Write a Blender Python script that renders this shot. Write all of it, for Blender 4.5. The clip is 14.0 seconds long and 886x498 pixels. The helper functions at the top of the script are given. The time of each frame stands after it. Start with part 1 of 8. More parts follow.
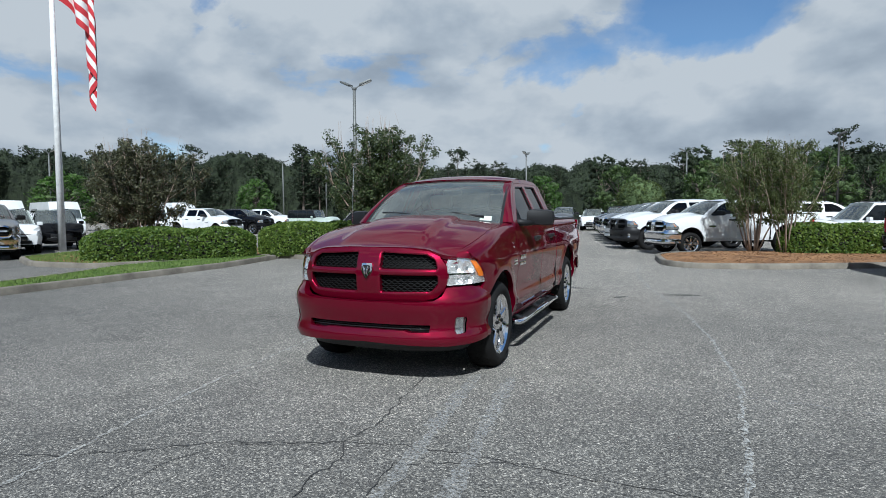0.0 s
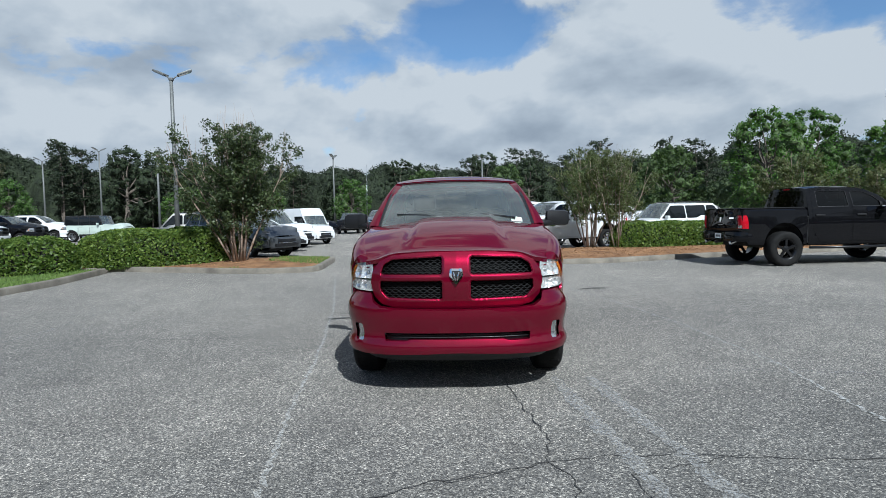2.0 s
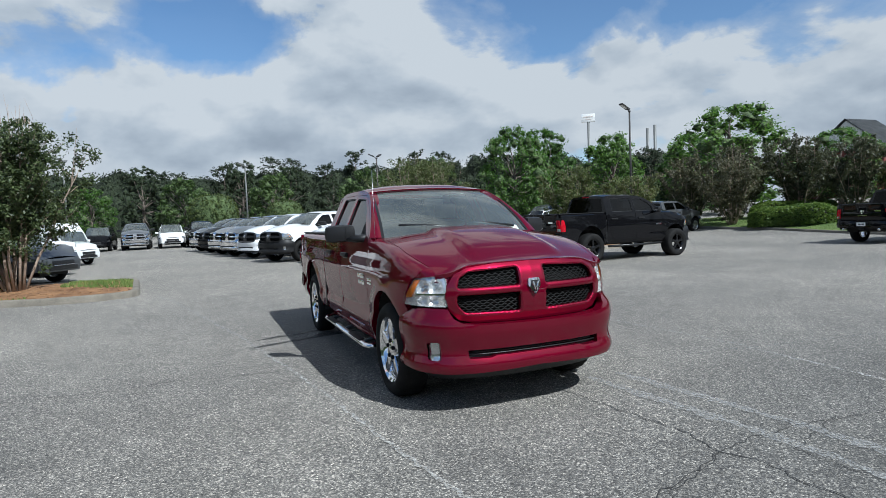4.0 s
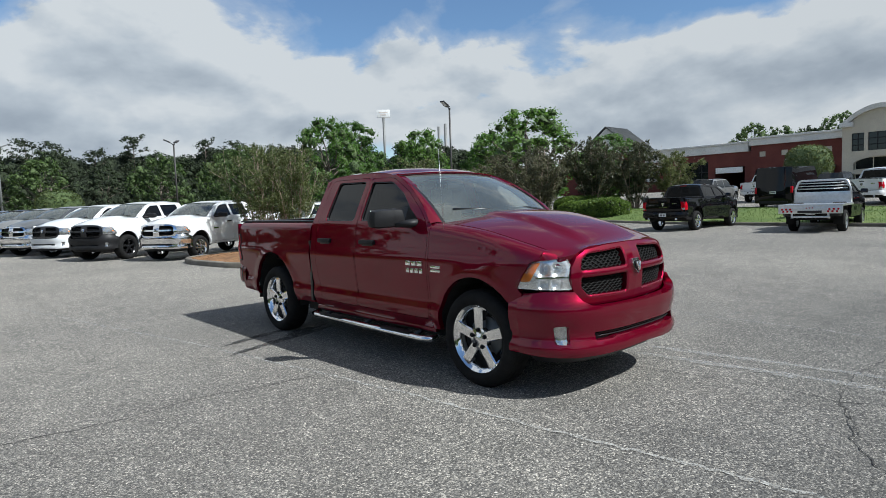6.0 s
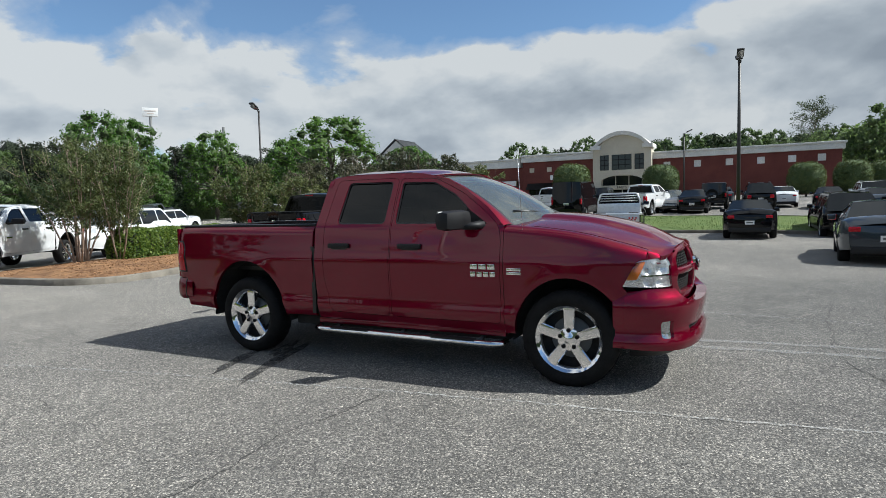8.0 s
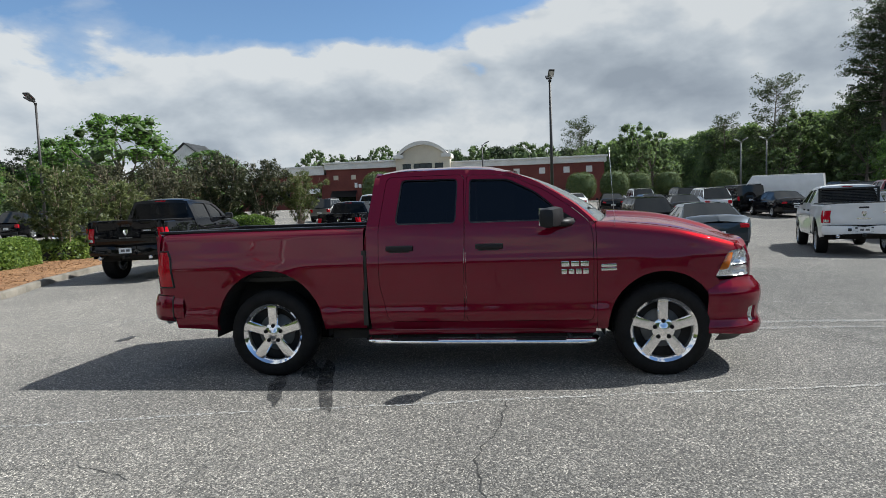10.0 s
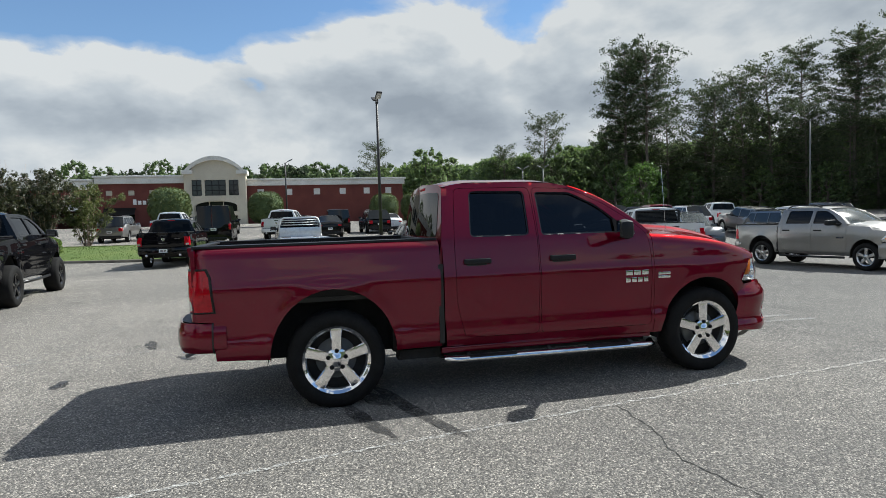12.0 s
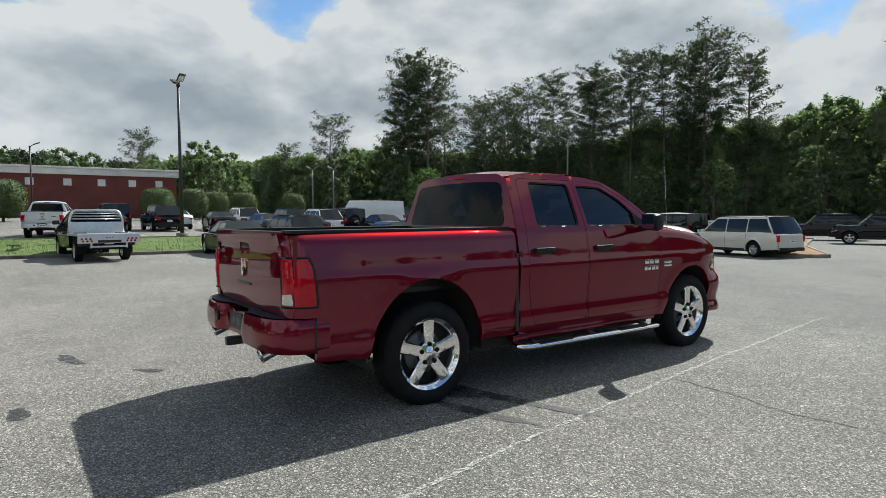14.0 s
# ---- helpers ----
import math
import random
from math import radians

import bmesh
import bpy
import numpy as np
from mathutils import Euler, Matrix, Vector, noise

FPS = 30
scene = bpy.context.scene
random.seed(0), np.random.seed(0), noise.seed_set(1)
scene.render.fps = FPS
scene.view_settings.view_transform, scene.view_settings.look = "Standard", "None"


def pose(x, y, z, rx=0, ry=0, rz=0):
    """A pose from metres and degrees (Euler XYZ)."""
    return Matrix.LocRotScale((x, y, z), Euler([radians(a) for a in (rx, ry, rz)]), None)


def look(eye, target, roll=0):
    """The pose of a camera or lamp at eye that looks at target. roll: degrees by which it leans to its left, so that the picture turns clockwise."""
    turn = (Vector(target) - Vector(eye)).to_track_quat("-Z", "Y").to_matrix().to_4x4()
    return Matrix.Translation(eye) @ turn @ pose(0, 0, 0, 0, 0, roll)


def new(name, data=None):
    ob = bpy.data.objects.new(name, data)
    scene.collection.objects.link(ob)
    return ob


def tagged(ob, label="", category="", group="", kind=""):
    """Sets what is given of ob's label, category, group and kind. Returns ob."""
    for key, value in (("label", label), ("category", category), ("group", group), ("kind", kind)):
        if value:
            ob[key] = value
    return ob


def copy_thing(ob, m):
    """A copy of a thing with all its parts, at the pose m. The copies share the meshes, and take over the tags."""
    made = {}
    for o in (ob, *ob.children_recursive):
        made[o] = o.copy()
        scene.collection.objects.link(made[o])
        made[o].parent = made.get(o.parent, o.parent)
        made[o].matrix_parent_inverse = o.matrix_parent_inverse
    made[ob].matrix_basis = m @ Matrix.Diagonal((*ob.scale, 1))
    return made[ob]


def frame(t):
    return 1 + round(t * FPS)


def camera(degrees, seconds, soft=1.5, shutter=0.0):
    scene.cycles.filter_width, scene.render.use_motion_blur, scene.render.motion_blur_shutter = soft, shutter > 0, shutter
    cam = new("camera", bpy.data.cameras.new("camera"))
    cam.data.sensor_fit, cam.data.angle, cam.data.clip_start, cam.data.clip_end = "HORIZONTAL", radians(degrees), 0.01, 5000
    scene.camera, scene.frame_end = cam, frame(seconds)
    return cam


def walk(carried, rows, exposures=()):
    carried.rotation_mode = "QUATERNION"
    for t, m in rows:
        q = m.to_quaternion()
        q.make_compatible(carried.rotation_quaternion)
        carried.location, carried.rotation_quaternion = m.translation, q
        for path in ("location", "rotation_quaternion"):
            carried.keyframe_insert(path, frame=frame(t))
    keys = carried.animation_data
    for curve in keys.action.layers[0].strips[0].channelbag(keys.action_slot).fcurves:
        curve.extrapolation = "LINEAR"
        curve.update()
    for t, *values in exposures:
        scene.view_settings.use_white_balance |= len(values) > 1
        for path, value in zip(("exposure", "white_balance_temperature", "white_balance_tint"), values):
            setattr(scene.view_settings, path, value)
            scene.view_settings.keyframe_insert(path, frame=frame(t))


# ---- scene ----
cam = camera(73.1, 14.0, soft=0.75)
PATH = [
    (0, (2.563, -7.322, 1.473), (1.823, -5.468, 1.355), -0.4),
    (0.5, (1.972, -7.437, 1.49), (1.375, -5.533, 1.357), -0.5),
    (1, (1.352, -7.497, 1.494), (0.912, -5.551, 1.353), -0.6),
    (1.5, (0.725, -7.564, 1.498), (0.467, -5.585, 1.364), -0.8),
    (2, (0.028, -7.536, 1.486), (-0.026, -5.54, 1.37), -1.1),
    (2.5, (-0.618, -7.479, 1.495), (-0.451, -5.489, 1.396), -1.4),
    (3, (-1.254, -7.329, 1.519), (-0.872, -5.368, 1.426), -1.7),
    (3.2, (-1.516, -7.262, 1.536), (-1.052, -5.318, 1.444), -1.9),
    (5.3, (-3.806, -5.861, 1.565), (-2.659, -4.229, 1.417), -2.1),
    (5.5, (-4.015, -5.719, 1.556), (-2.812, -4.128, 1.406), -2.1),
    (6, (-4.447, -5.266, 1.554), (-3.109, -3.788, 1.399), -2.1),
    (6.5, (-4.886, -4.766, 1.569), (-3.422, -3.412, 1.41), -2.0),
    (7, (-5.238, -4.241, 1.566), (-3.656, -3.027, 1.406), -1.8),
    (7.5, (-5.563, -3.667, 1.562), (-3.875, -2.604, 1.41), -1.7),
    (8, (-5.84, -3.093, 1.56), (-4.058, -2.195, 1.414), -1.5),
    (8.2, (-5.912, -2.834, 1.551), (-4.1, -2.001, 1.406), -1.5),
    (10.3, (-6.312, -0.1, 1.546), (-4.32, 0.031, 1.413), -2.2),
    (10.5, (-6.309, 0.166, 1.572), (-4.314, 0.228, 1.446), -2.3),
    (11, (-6.26, 0.83, 1.568), (-4.266, 0.714, 1.46), -2.3),
    (11.5, (-6.114, 1.455, 1.569), (-4.138, 1.158, 1.471), -2.2),
    (12, (-5.998, 2.085, 1.55), (-4.058, 1.607, 1.455), -1.7),
    (12.5, (-5.786, 2.684, 1.532), (-3.898, 2.031, 1.437), -1.4),
    (13, (-5.545, 3.319, 1.524), (-3.726, 2.493, 1.428), -0.9),
    (13.5, (-5.194, 3.866, 1.488), (-3.463, 2.868, 1.392), -0.5),
    (14, (-4.814, 4.43, 1.475), (-3.191, 3.266, 1.373), -0.4),
]
walk(cam, [(t, look(e, g, roll)) for t, e, g, roll in PATH], [(0, 0.12, 5650, 5), (1.5, 0.23, 5630, 5), (3, 0.27, 5630, 5), (6, 0.36, 5960, 6), (8, 0.40, 6050, 6), (11, 0.56, 6150, 7), (14, 0.58, 6220, 4)])
from mathutils.geometry import delaunay_2d_cdt

# ---- light ----
SUN_DIR = Vector((0.47, -1.17, 1.36)).normalized()
sun = new("sun", bpy.data.lights.new("sun", "SUN"))
sun.data.energy, sun.data.angle, sun.data.color = 5.0, radians(0.6), (1.0, 0.965, 0.91)
sun.matrix_world = look(SUN_DIR * 50, (0, 0, 0))

world = bpy.data.worlds.new("sky")
scene.world = world
world.use_nodes = True
wn, wl = world.node_tree.nodes, world.node_tree.links
wn.clear()


def wnode(kind, **kw):
    n = wn.new(kind)
    for k, v in kw.items():
        n.inputs[k].default_value = v
    return n


def wmath(op, a, b=None):
    n = wn.new("ShaderNodeMath")
    n.operation = op
    for i, v in enumerate((a, b)):
        if v is None:
            continue
        if isinstance(v, (int, float)):
            n.inputs[i].default_value = v
        else:
            wl.new(v, n.inputs[i])
    return n.outputs[0]


def wramp(fac, stops):
    n = wn.new("ShaderNodeValToRGB")
    els = n.color_ramp.elements
    while len(els) < len(stops):
        els.new(0.5)
    for e, (p, c) in zip(els, stops):
        e.position, e.color = p, (*c, 1)
    wl.new(fac, n.inputs[0])
    return n.outputs[0]


coord = wn.new("ShaderNodeTexCoord")
sep = wn.new("ShaderNodeSeparateXYZ")
wl.new(coord.outputs["Generated"], sep.inputs[0])
# bearing from north and height over the horizon, both in degrees
bearing = wmath("MULTIPLY", wmath("ARCTAN2", sep.outputs[0], sep.outputs[1]), 57.2958)
rise = wmath("MULTIPLY", wmath("ARCSINE", sep.outputs[2]), 57.2958)
sky_at = wn.new("ShaderNodeCombineXYZ")
wl.new(bearing, sky_at.inputs[0])
wl.new(rise, sky_at.inputs[1])


def wvec(op, a, b):
    n = wn.new("ShaderNodeVectorMath")
    n.operation = op
    for i, v in enumerate((a, b)):
        if isinstance(v, tuple):
            n.inputs[i].default_value = v
        else:
            wl.new(v, n.inputs[i])
    return n.outputs["Value" if op == "DOT_PRODUCT" else "Vector"]


def heaps(spots):
    """Where the heaps gather or part: a soft swell for each bearing, height, width, depth and amount."""
    total = None
    for az, el, w, h, amount in spots:
        d = wvec("MULTIPLY", wvec("SUBTRACT", sky_at.outputs[0], (az, el, 0.0)), (1 / w, 1 / h, 0.0))
        g = wmath("MULTIPLY", wmath("POWER", 0.3679, wvec("DOT_PRODUCT", d, d)), amount)
        total = g if total is None else wmath("ADD", total, g)
    return total


comb = wn.new("ShaderNodeCombineXYZ")
wl.new(sep.outputs[0], comb.inputs[0])
wl.new(sep.outputs[1], comb.inputs[1])
wl.new(wmath("ADD", wmath("MULTIPLY", sep.outputs[2], 1.75), 3.7), comb.inputs[2])
big = wnode("ShaderNodeTexNoise", Scale=3.3, Detail=11.0, Roughness=0.54, Distortion=0.22)
wl.new(comb.outputs[0], big.inputs["Vector"])
shade_at = wn.new("ShaderNodeVectorMath")
shade_at.operation = "ADD"
shade_at.inputs[1].default_value = (0.015, -0.03, 0.085)
wl.new(comb.outputs[0], shade_at.inputs[0])
lit = wnode("ShaderNodeTexNoise", Scale=3.3, Detail=6.0, Roughness=0.5, Distortion=0.22)
wl.new(shade_at.outputs[0], lit.inputs["Vector"])
# the heaps close up towards the horizon and open overhead
steer = heaps([(-29, 15, 5, 2.6, -0.10), (0.5, 17.5, 6, 3.4, -0.19), (-58, 12, 6, 3, -0.09), (-47, 15.5, 4, 2, -0.07), (33, 9.5, 6, 2.0, -0.08), (37, 19, 7, 1.8, -0.10),
               (50, 17, 5, 2.4, -0.11), (40, 16.5, 9, 3.2, -0.06), (84, 19.5, 13, 3.8, -0.28), (100, 20, 9, 2.2, -0.12), (70, 17, 9, 3.2, -0.12), (107, 15.5, 2.2, 1.2, -0.13), (148, 20, 9, 2.0, -0.20),
               (98, 11, 13, 6, 0.13), (116, 11, 10, 6, 0.11), (-38, 13, 10, 6, 0.07), (12, 11, 6, 3, 0.08), (38, 13.5, 7, 2.4, 0.10), (58, 8.5, 20, 2.8, 0.10), (24, 8, 14, 2.4, 0.06), (-10, 9, 20, 3, 0.06), (146, 12, 14, 4, 0.06), (158, 12, 10, 5, 0.08), (75, 8, 6, 2.5, 0.10)])
# unseen, for reflections: broken cloud added high south, clear stretches high west and east
for way, near, gain in (((0.19, -0.50, 0.85), 0.78, 0.9), ((-0.77, -0.24, 0.59), 0.74, -0.9), ((0.74, 0.31, 0.60), 0.90, -2.2)):
    swell = wmath("MULTIPLY", wmath("MAXIMUM", wmath("SUBTRACT", wvec("DOT_PRODUCT", coord.outputs["Generated"], way), near), 0.0), gain)
    steer = wmath("ADD", steer, swell)
cover = wmath("ADD", wmath("ADD", big.outputs["Fac"], steer), wmath("SUBTRACT", 0.076, wmath("MULTIPLY", wmath("MINIMUM", sep.outputs[2], 0.5), 0.17)))
mask = wramp(cover, [(0.385, (0.05,) * 3), (0.452, (0.36,) * 3), (0.492, (1, 1, 1))])
# small billows, bright on the side of the sun
puff = wnode("ShaderNodeTexNoise", Scale=9.0, Detail=6.0, Roughness=0.5, Distortion=0.1)
wl.new(comb.outputs[0], puff.inputs["Vector"])
puff_lit = wnode("ShaderNodeTexNoise", Scale=9.0, Detail=4.0, Roughness=0.45, Distortion=0.1)
wl.new(wvec("ADD", comb.outputs[0], (0.006, -0.012, 0.034)), puff_lit.inputs["Vector"])
billow = wmath("MULTIPLY", wmath("SUBTRACT", puff.outputs["Fac"], puff_lit.outputs["Fac"]), 0.75)
body_shade = wmath("ADD", wmath("MULTIPLY", wmath("SUBTRACT", big.outputs["Fac"], lit.outputs["Fac"]), 2.0), 0.62)
belly = heaps([(97, 9.5, 9, 2.6, -0.10), (113, 11.5, 5, 3.5, -0.13), (-40, 17.5, 10, 3, -0.06), (-18, 14, 9, 3, -0.04), (84, 10.5, 6, 2.0, -0.08), (53, 7, 7, 1.6, -0.10), (160, 14.5, 6, 3, 0.16), (95, 15.5, 6, 1.8, 0.16), (20, 13.5, 5, 1.5, 0.12), (128, 15, 9, 3.5, 0.16), (70, 13, 8, 2.5, 0.10)])
thick = wmath("ADD", wmath("ADD", wmath("SUBTRACT", body_shade, wmath("MULTIPLY", wmath("SUBTRACT", cover, 0.55), 1.15)), belly), billow)
cloud_col = wramp(thick, [(0.04, (0.48, 0.53, 0.60)), (0.28, (0.62, 0.67, 0.735)), (0.50, (0.82, 0.86, 0.905)), (0.70, (1.06, 1.06, 1.055))])
sky = wn.new("ShaderNodeTexSky")
sky.sky_type, sky.sun_disc = "NISHITA", False
sky.sun_elevation = math.asin(SUN_DIR.z)
sky.sun_rotation = math.atan2(SUN_DIR.x, SUN_DIR.y)
sky.air_density, sky.dust_density, sky.ozone_density = 1.0, 0.0, 3.0
bg_sky, bg_cloud = wnode("ShaderNodeBackground", Strength=0.0700), wnode("ShaderNodeBackground", Strength=0.495)
vivid = wnode("ShaderNodeHueSaturation", Saturation=1.08, Value=1.25)
wl.new(sky.outputs[0], vivid.inputs["Color"])
wl.new(vivid.outputs[0], bg_sky.inputs[0])
# heaps towards the sun show their shaded side
side_on = wn.new("ShaderNodeVectorMath")
side_on.operation = "DOT_PRODUCT"
side_on.inputs[1].default_value = (SUN_DIR.x, SUN_DIR.y, 0.0)
wl.new(coord.outputs["Generated"], side_on.inputs[0])
tone = wn.new("ShaderNodeVectorMath")
tone.operation = "SCALE"
wl.new(cloud_col, tone.inputs[0])
wl.new(wmath("SUBTRACT", 0.94, wmath("MULTIPLY", side_on.outputs["Value"], 0.10)), tone.inputs["Scale"])
wl.new(tone.outputs[0], bg_cloud.inputs[0])
mix = wn.new("ShaderNodeMixShader")
wl.new(mask, mix.inputs[0])
wl.new(bg_sky.outputs[0], mix.inputs[1])
wl.new(bg_cloud.outputs[0], mix.inputs[2])
out = wn.new("ShaderNodeOutputWorld")
wl.new(mix.outputs[0], out.inputs[0])

# ---- materials ----
def material(name, rough=0.6, metal=0.0, **kw):
    m = bpy.data.materials.new(name)
    m.use_nodes = True
    b = m.node_tree.nodes["Principled BSDF"]
    b.inputs["Roughness"].default_value, b.inputs["Metallic"].default_value = rough, metal
    for k, v in kw.items():
        b.inputs[k.replace("_", " ")].default_value = v
    return m, m.node_tree.nodes, m.node_tree.links, b


def noise_tex(nodes, links, scale, detail=4.0, rough=0.55, space="Object"):
    c = nodes.new("ShaderNodeTexCoord")
    n = nodes.new("ShaderNodeTexNoise")
    n.inputs["Scale"].default_value, n.inputs["Detail"].default_value, n.inputs["Roughness"].default_value = scale, detail, rough
    links.new(c.outputs[space], n.inputs["Vector"])
    return n.outputs["Fac"]


def ramp(nodes, links, fac, stops):
    n = nodes.new("ShaderNodeValToRGB")
    els = n.color_ramp.elements
    while len(els) < len(stops):
        els.new(0.5)
    for e, (p, c) in zip(els, stops):
        e.position, e.color = p, (*c, 1)
    links.new(fac, n.inputs[0])
    return n.outputs[0]


def blend(nodes, links, a, b, fac, how="MIX"):
    n = nodes.new("ShaderNodeMix")
    n.data_type, n.blend_type = "RGBA", how
    if isinstance(fac, (int, float)):
        n.inputs[0].default_value = fac
    else:
        links.new(fac, n.inputs[0])
    links.new(a, n.inputs[6])
    links.new(b, n.inputs[7])
    return n.outputs[2]


def bump(nodes, links, b, height, strength, dist=0.01):
    n = nodes.new("ShaderNodeBump")
    n.inputs["Strength"].default_value, n.inputs["Distance"].default_value = strength, dist
    links.new(height, n.inputs["Height"])
    links.new(n.outputs[0], b.inputs["Normal"])


def surface(name, dark, light, scale=3.0, fine=60.0, rough=0.7, metal=0.0, relief=0.3, dist=0.01, vary=0.0, space="Object", **kw):
    """Two scales of colour variation and a fine relief."""
    m, n, l, b = material(name, rough, metal, **kw)
    mid = tuple((x + y) / 2 for x, y in zip(dark, light))
    big = ramp(n, l, noise_tex(n, l, scale, 5.0, 0.6, space), [(0.3, dark), (0.5, mid), (0.7, light)])
    fine_fac = noise_tex(n, l, fine, 3.0, 0.6, space)
    small = ramp(n, l, fine_fac, [(0.3, (0.72,) * 3), (0.7, (1.25,) * 3)])
    col = blend(n, l, big, small, 0.7, "MULTIPLY")
    if vary:
        info = n.new("ShaderNodeObjectInfo")
        tone = ramp(n, l, info.outputs["Random"], [(0.0, (1 - vary,) * 3), (1.0, (1 + vary,) * 3)])
        col = blend(n, l, col, tone, 1.0, "MULTIPLY")
    l.new(col, b.inputs["Base Color"])
    if relief:
        bump(n, l, b, fine_fac, relief, dist)
    return m


def plain(name, col, rough=0.5, metal=0.0, grime=0.12, scale=6.0, **kw):
    m, n, l, b = material(name, rough, metal, **kw)
    f = noise_tex(n, l, scale, 5.0)
    l.new(ramp(n, l, f, [(0.3, tuple(c * (1 - grime) for c in col)), (0.7, tuple(min(1, c * (1 + grime)) for c in col))]), b.inputs["Base Color"])
    r = ramp(n, l, noise_tex(n, l, scale * 7, 3.0), [(0.3, (max(0.0, rough - 0.05),) * 3), (0.7, (min(1.0, rough + 0.06),) * 3)])
    l.new(r, b.inputs["Roughness"])
    return m


def car_paint(name, col, metal=0.0, rough=0.35, flakes=0.0, edge=1.0, under=0.5, coat=1.0):
    """Lacquer over a base coat; edge tints the base's grazing gloss."""
    m, n, l, b = material(name, rough, metal)
    b.inputs["Coat Weight"].default_value, b.inputs["Coat Roughness"].default_value, b.inputs["Coat IOR"].default_value = coat, 0.006, 1.49
    b.inputs["Specular IOR Level"].default_value = under
    top = max(col)
    b.inputs["Specular Tint"].default_value = (*(edge * c / top if metal > 0.3 else 1.0 for c in col), 1)
    c = n.new("ShaderNodeTexCoord")
    v = n.new("ShaderNodeTexVoronoi")
    v.inputs["Scale"].default_value = 900
    l.new(c.outputs["Object"], v.inputs["Vector"])
    lo, hi = tuple(x * (1 - flakes) for x in col), tuple(min(1, x * (1 + flakes)) for x in col)
    flake = ramp(n, l, v.outputs["Distance"], [(0.2, lo), (0.8, hi)])
    dust = ramp(n, l, noise_tex(n, l, 2.2, 6.0), [(0.35, (0.95,) * 3), (0.7, (1.04,) * 3)])
    l.new(blend(n, l, flake, dust, 1.0, "MULTIPLY"), b.inputs["Base Color"])
    film = ramp(n, l, noise_tex(n, l, 5.0, 5.0), [(0.4, (0.008,) * 3), (0.75, (0.026,) * 3)])
    l.new(film, b.inputs["Coat Roughness"])
    return m


def math_node(nodes, links, op, a, b):
    n = nodes.new("ShaderNodeMath")
    n.operation = op
    for i, v in enumerate((a, b)):
        if isinstance(v, (int, float)):
            n.inputs[i].default_value = v
        else:
            links.new(v, n.inputs[i])
    return n.outputs[0]


def asphalt_material():
    m, n, l, b = material("asphalt", 0.82, Specular_IOR_Level=0.28, Diffuse_Roughness=0.28)
    patch = ramp(n, l, noise_tex(n, l, 0.16, 6.0, 0.6), [(0.32, (0.132, 0.127, 0.119)), (0.5, (0.166, 0.158, 0.146)), (0.7, (0.208, 0.198, 0.180))])
    mid = ramp(n, l, noise_tex(n, l, 1.7, 6.0, 0.65), [(0.3, (0.86,) * 3), (0.7, (1.13,) * 3)])
    c = n.new("ShaderNodeTexCoord")
    v = n.new("ShaderNodeTexVoronoi")
    v.inputs["Scale"].default_value = 96
    l.new(c.outputs["Object"], v.inputs["Vector"])
    sepc = n.new("ShaderNodeSeparateColor")
    l.new(v.outputs["Color"], sepc.inputs[0])
    stone = ramp(n, l, sepc.outputs[0], [(0.0, (0.30, 0.30, 0.31)), (0.40, (0.68, 0.68, 0.68)), (0.74, (1.08, 1.06, 1.02)), (0.91, (1.75, 1.71, 1.62)), (1.0, (2.7, 2.6, 2.45))])
    v2 = n.new("ShaderNodeTexVoronoi")
    v2.inputs["Scale"].default_value = 145
    l.new(c.outputs["Object"], v2.inputs["Vector"])
    sep2 = n.new("ShaderNodeSeparateColor")
    l.new(v2.outputs["Color"], sep2.inputs[0])
    grit = ramp(n, l, sep2.outputs[0], [(0.0, (0.48,) * 3), (0.65, (0.98,) * 3), (1.0, (1.95,) * 3)])
    col = blend(n, l, patch, mid, 1.0, "MULTIPLY")
    col = blend(n, l, col, stone, 0.9, "MULTIPLY")
    col = blend(n, l, col, grit, 0.8, "MULTIPLY")
    # lighter towards +x and +y, broken up by soft noise
    sepx = n.new("ShaderNodeSeparateXYZ")
    l.new(c.outputs["Object"], sepx.inputs[0])
    terms = []
    for out, k in ((sepx.outputs[0], 0.045), (sepx.outputs[1], 0.08), (noise_tex(n, l, 0.11, 4.0), 0.5)):
        mul = n.new("ShaderNodeMath")
        mul.operation = "MULTIPLY"
        mul.inputs[1].default_value = k
        l.new(out, mul.inputs[0])
        terms.append(mul.outputs[0])
    total = terms[0]
    for t in terms[1:]:
        add = n.new("ShaderNodeMath")
        l.new(total, add.inputs[0])
        l.new(t, add.inputs[1])
        total = add.outputs[0]
    # darker round this spot, fading outwards
    spot = n.new("ShaderNodeVectorMath")
    spot.operation = "DISTANCE"
    spot.inputs[1].default_value = (4.2, -6.0, 0.0)
    l.new(c.outputs["Object"], spot.inputs[0])
    dim_spot = ramp(n, l, math_node(n, l, "MULTIPLY", spot.outputs["Value"], 0.1), [(0.12, (1, 1, 1)), (0.46, (0, 0, 0))])
    total = math_node(n, l, "SUBTRACT", total, math_node(n, l, "MULTIPLY", dim_spot, 0.55))
    # paler round this spot: sunlight scattered back to the camera, put into the colour
    worn = n.new("ShaderNodeVectorMath")
    worn.operation = "DISTANCE"
    worn.inputs[1].default_value = (-4.2, -3.6, 0.0)
    l.new(c.outputs["Object"], worn.inputs[0])
    pale = ramp(n, l, math_node(n, l, "MULTIPLY", worn.outputs["Value"], 0.1), [(0.10, (1, 1, 1)), (0.55, (0, 0, 0))])
    total = math_node(n, l, "ADD", total, math_node(n, l, "MULTIPLY", pale, 0.30))
    total = math_node(n, l, "ADD", total, 0.10)
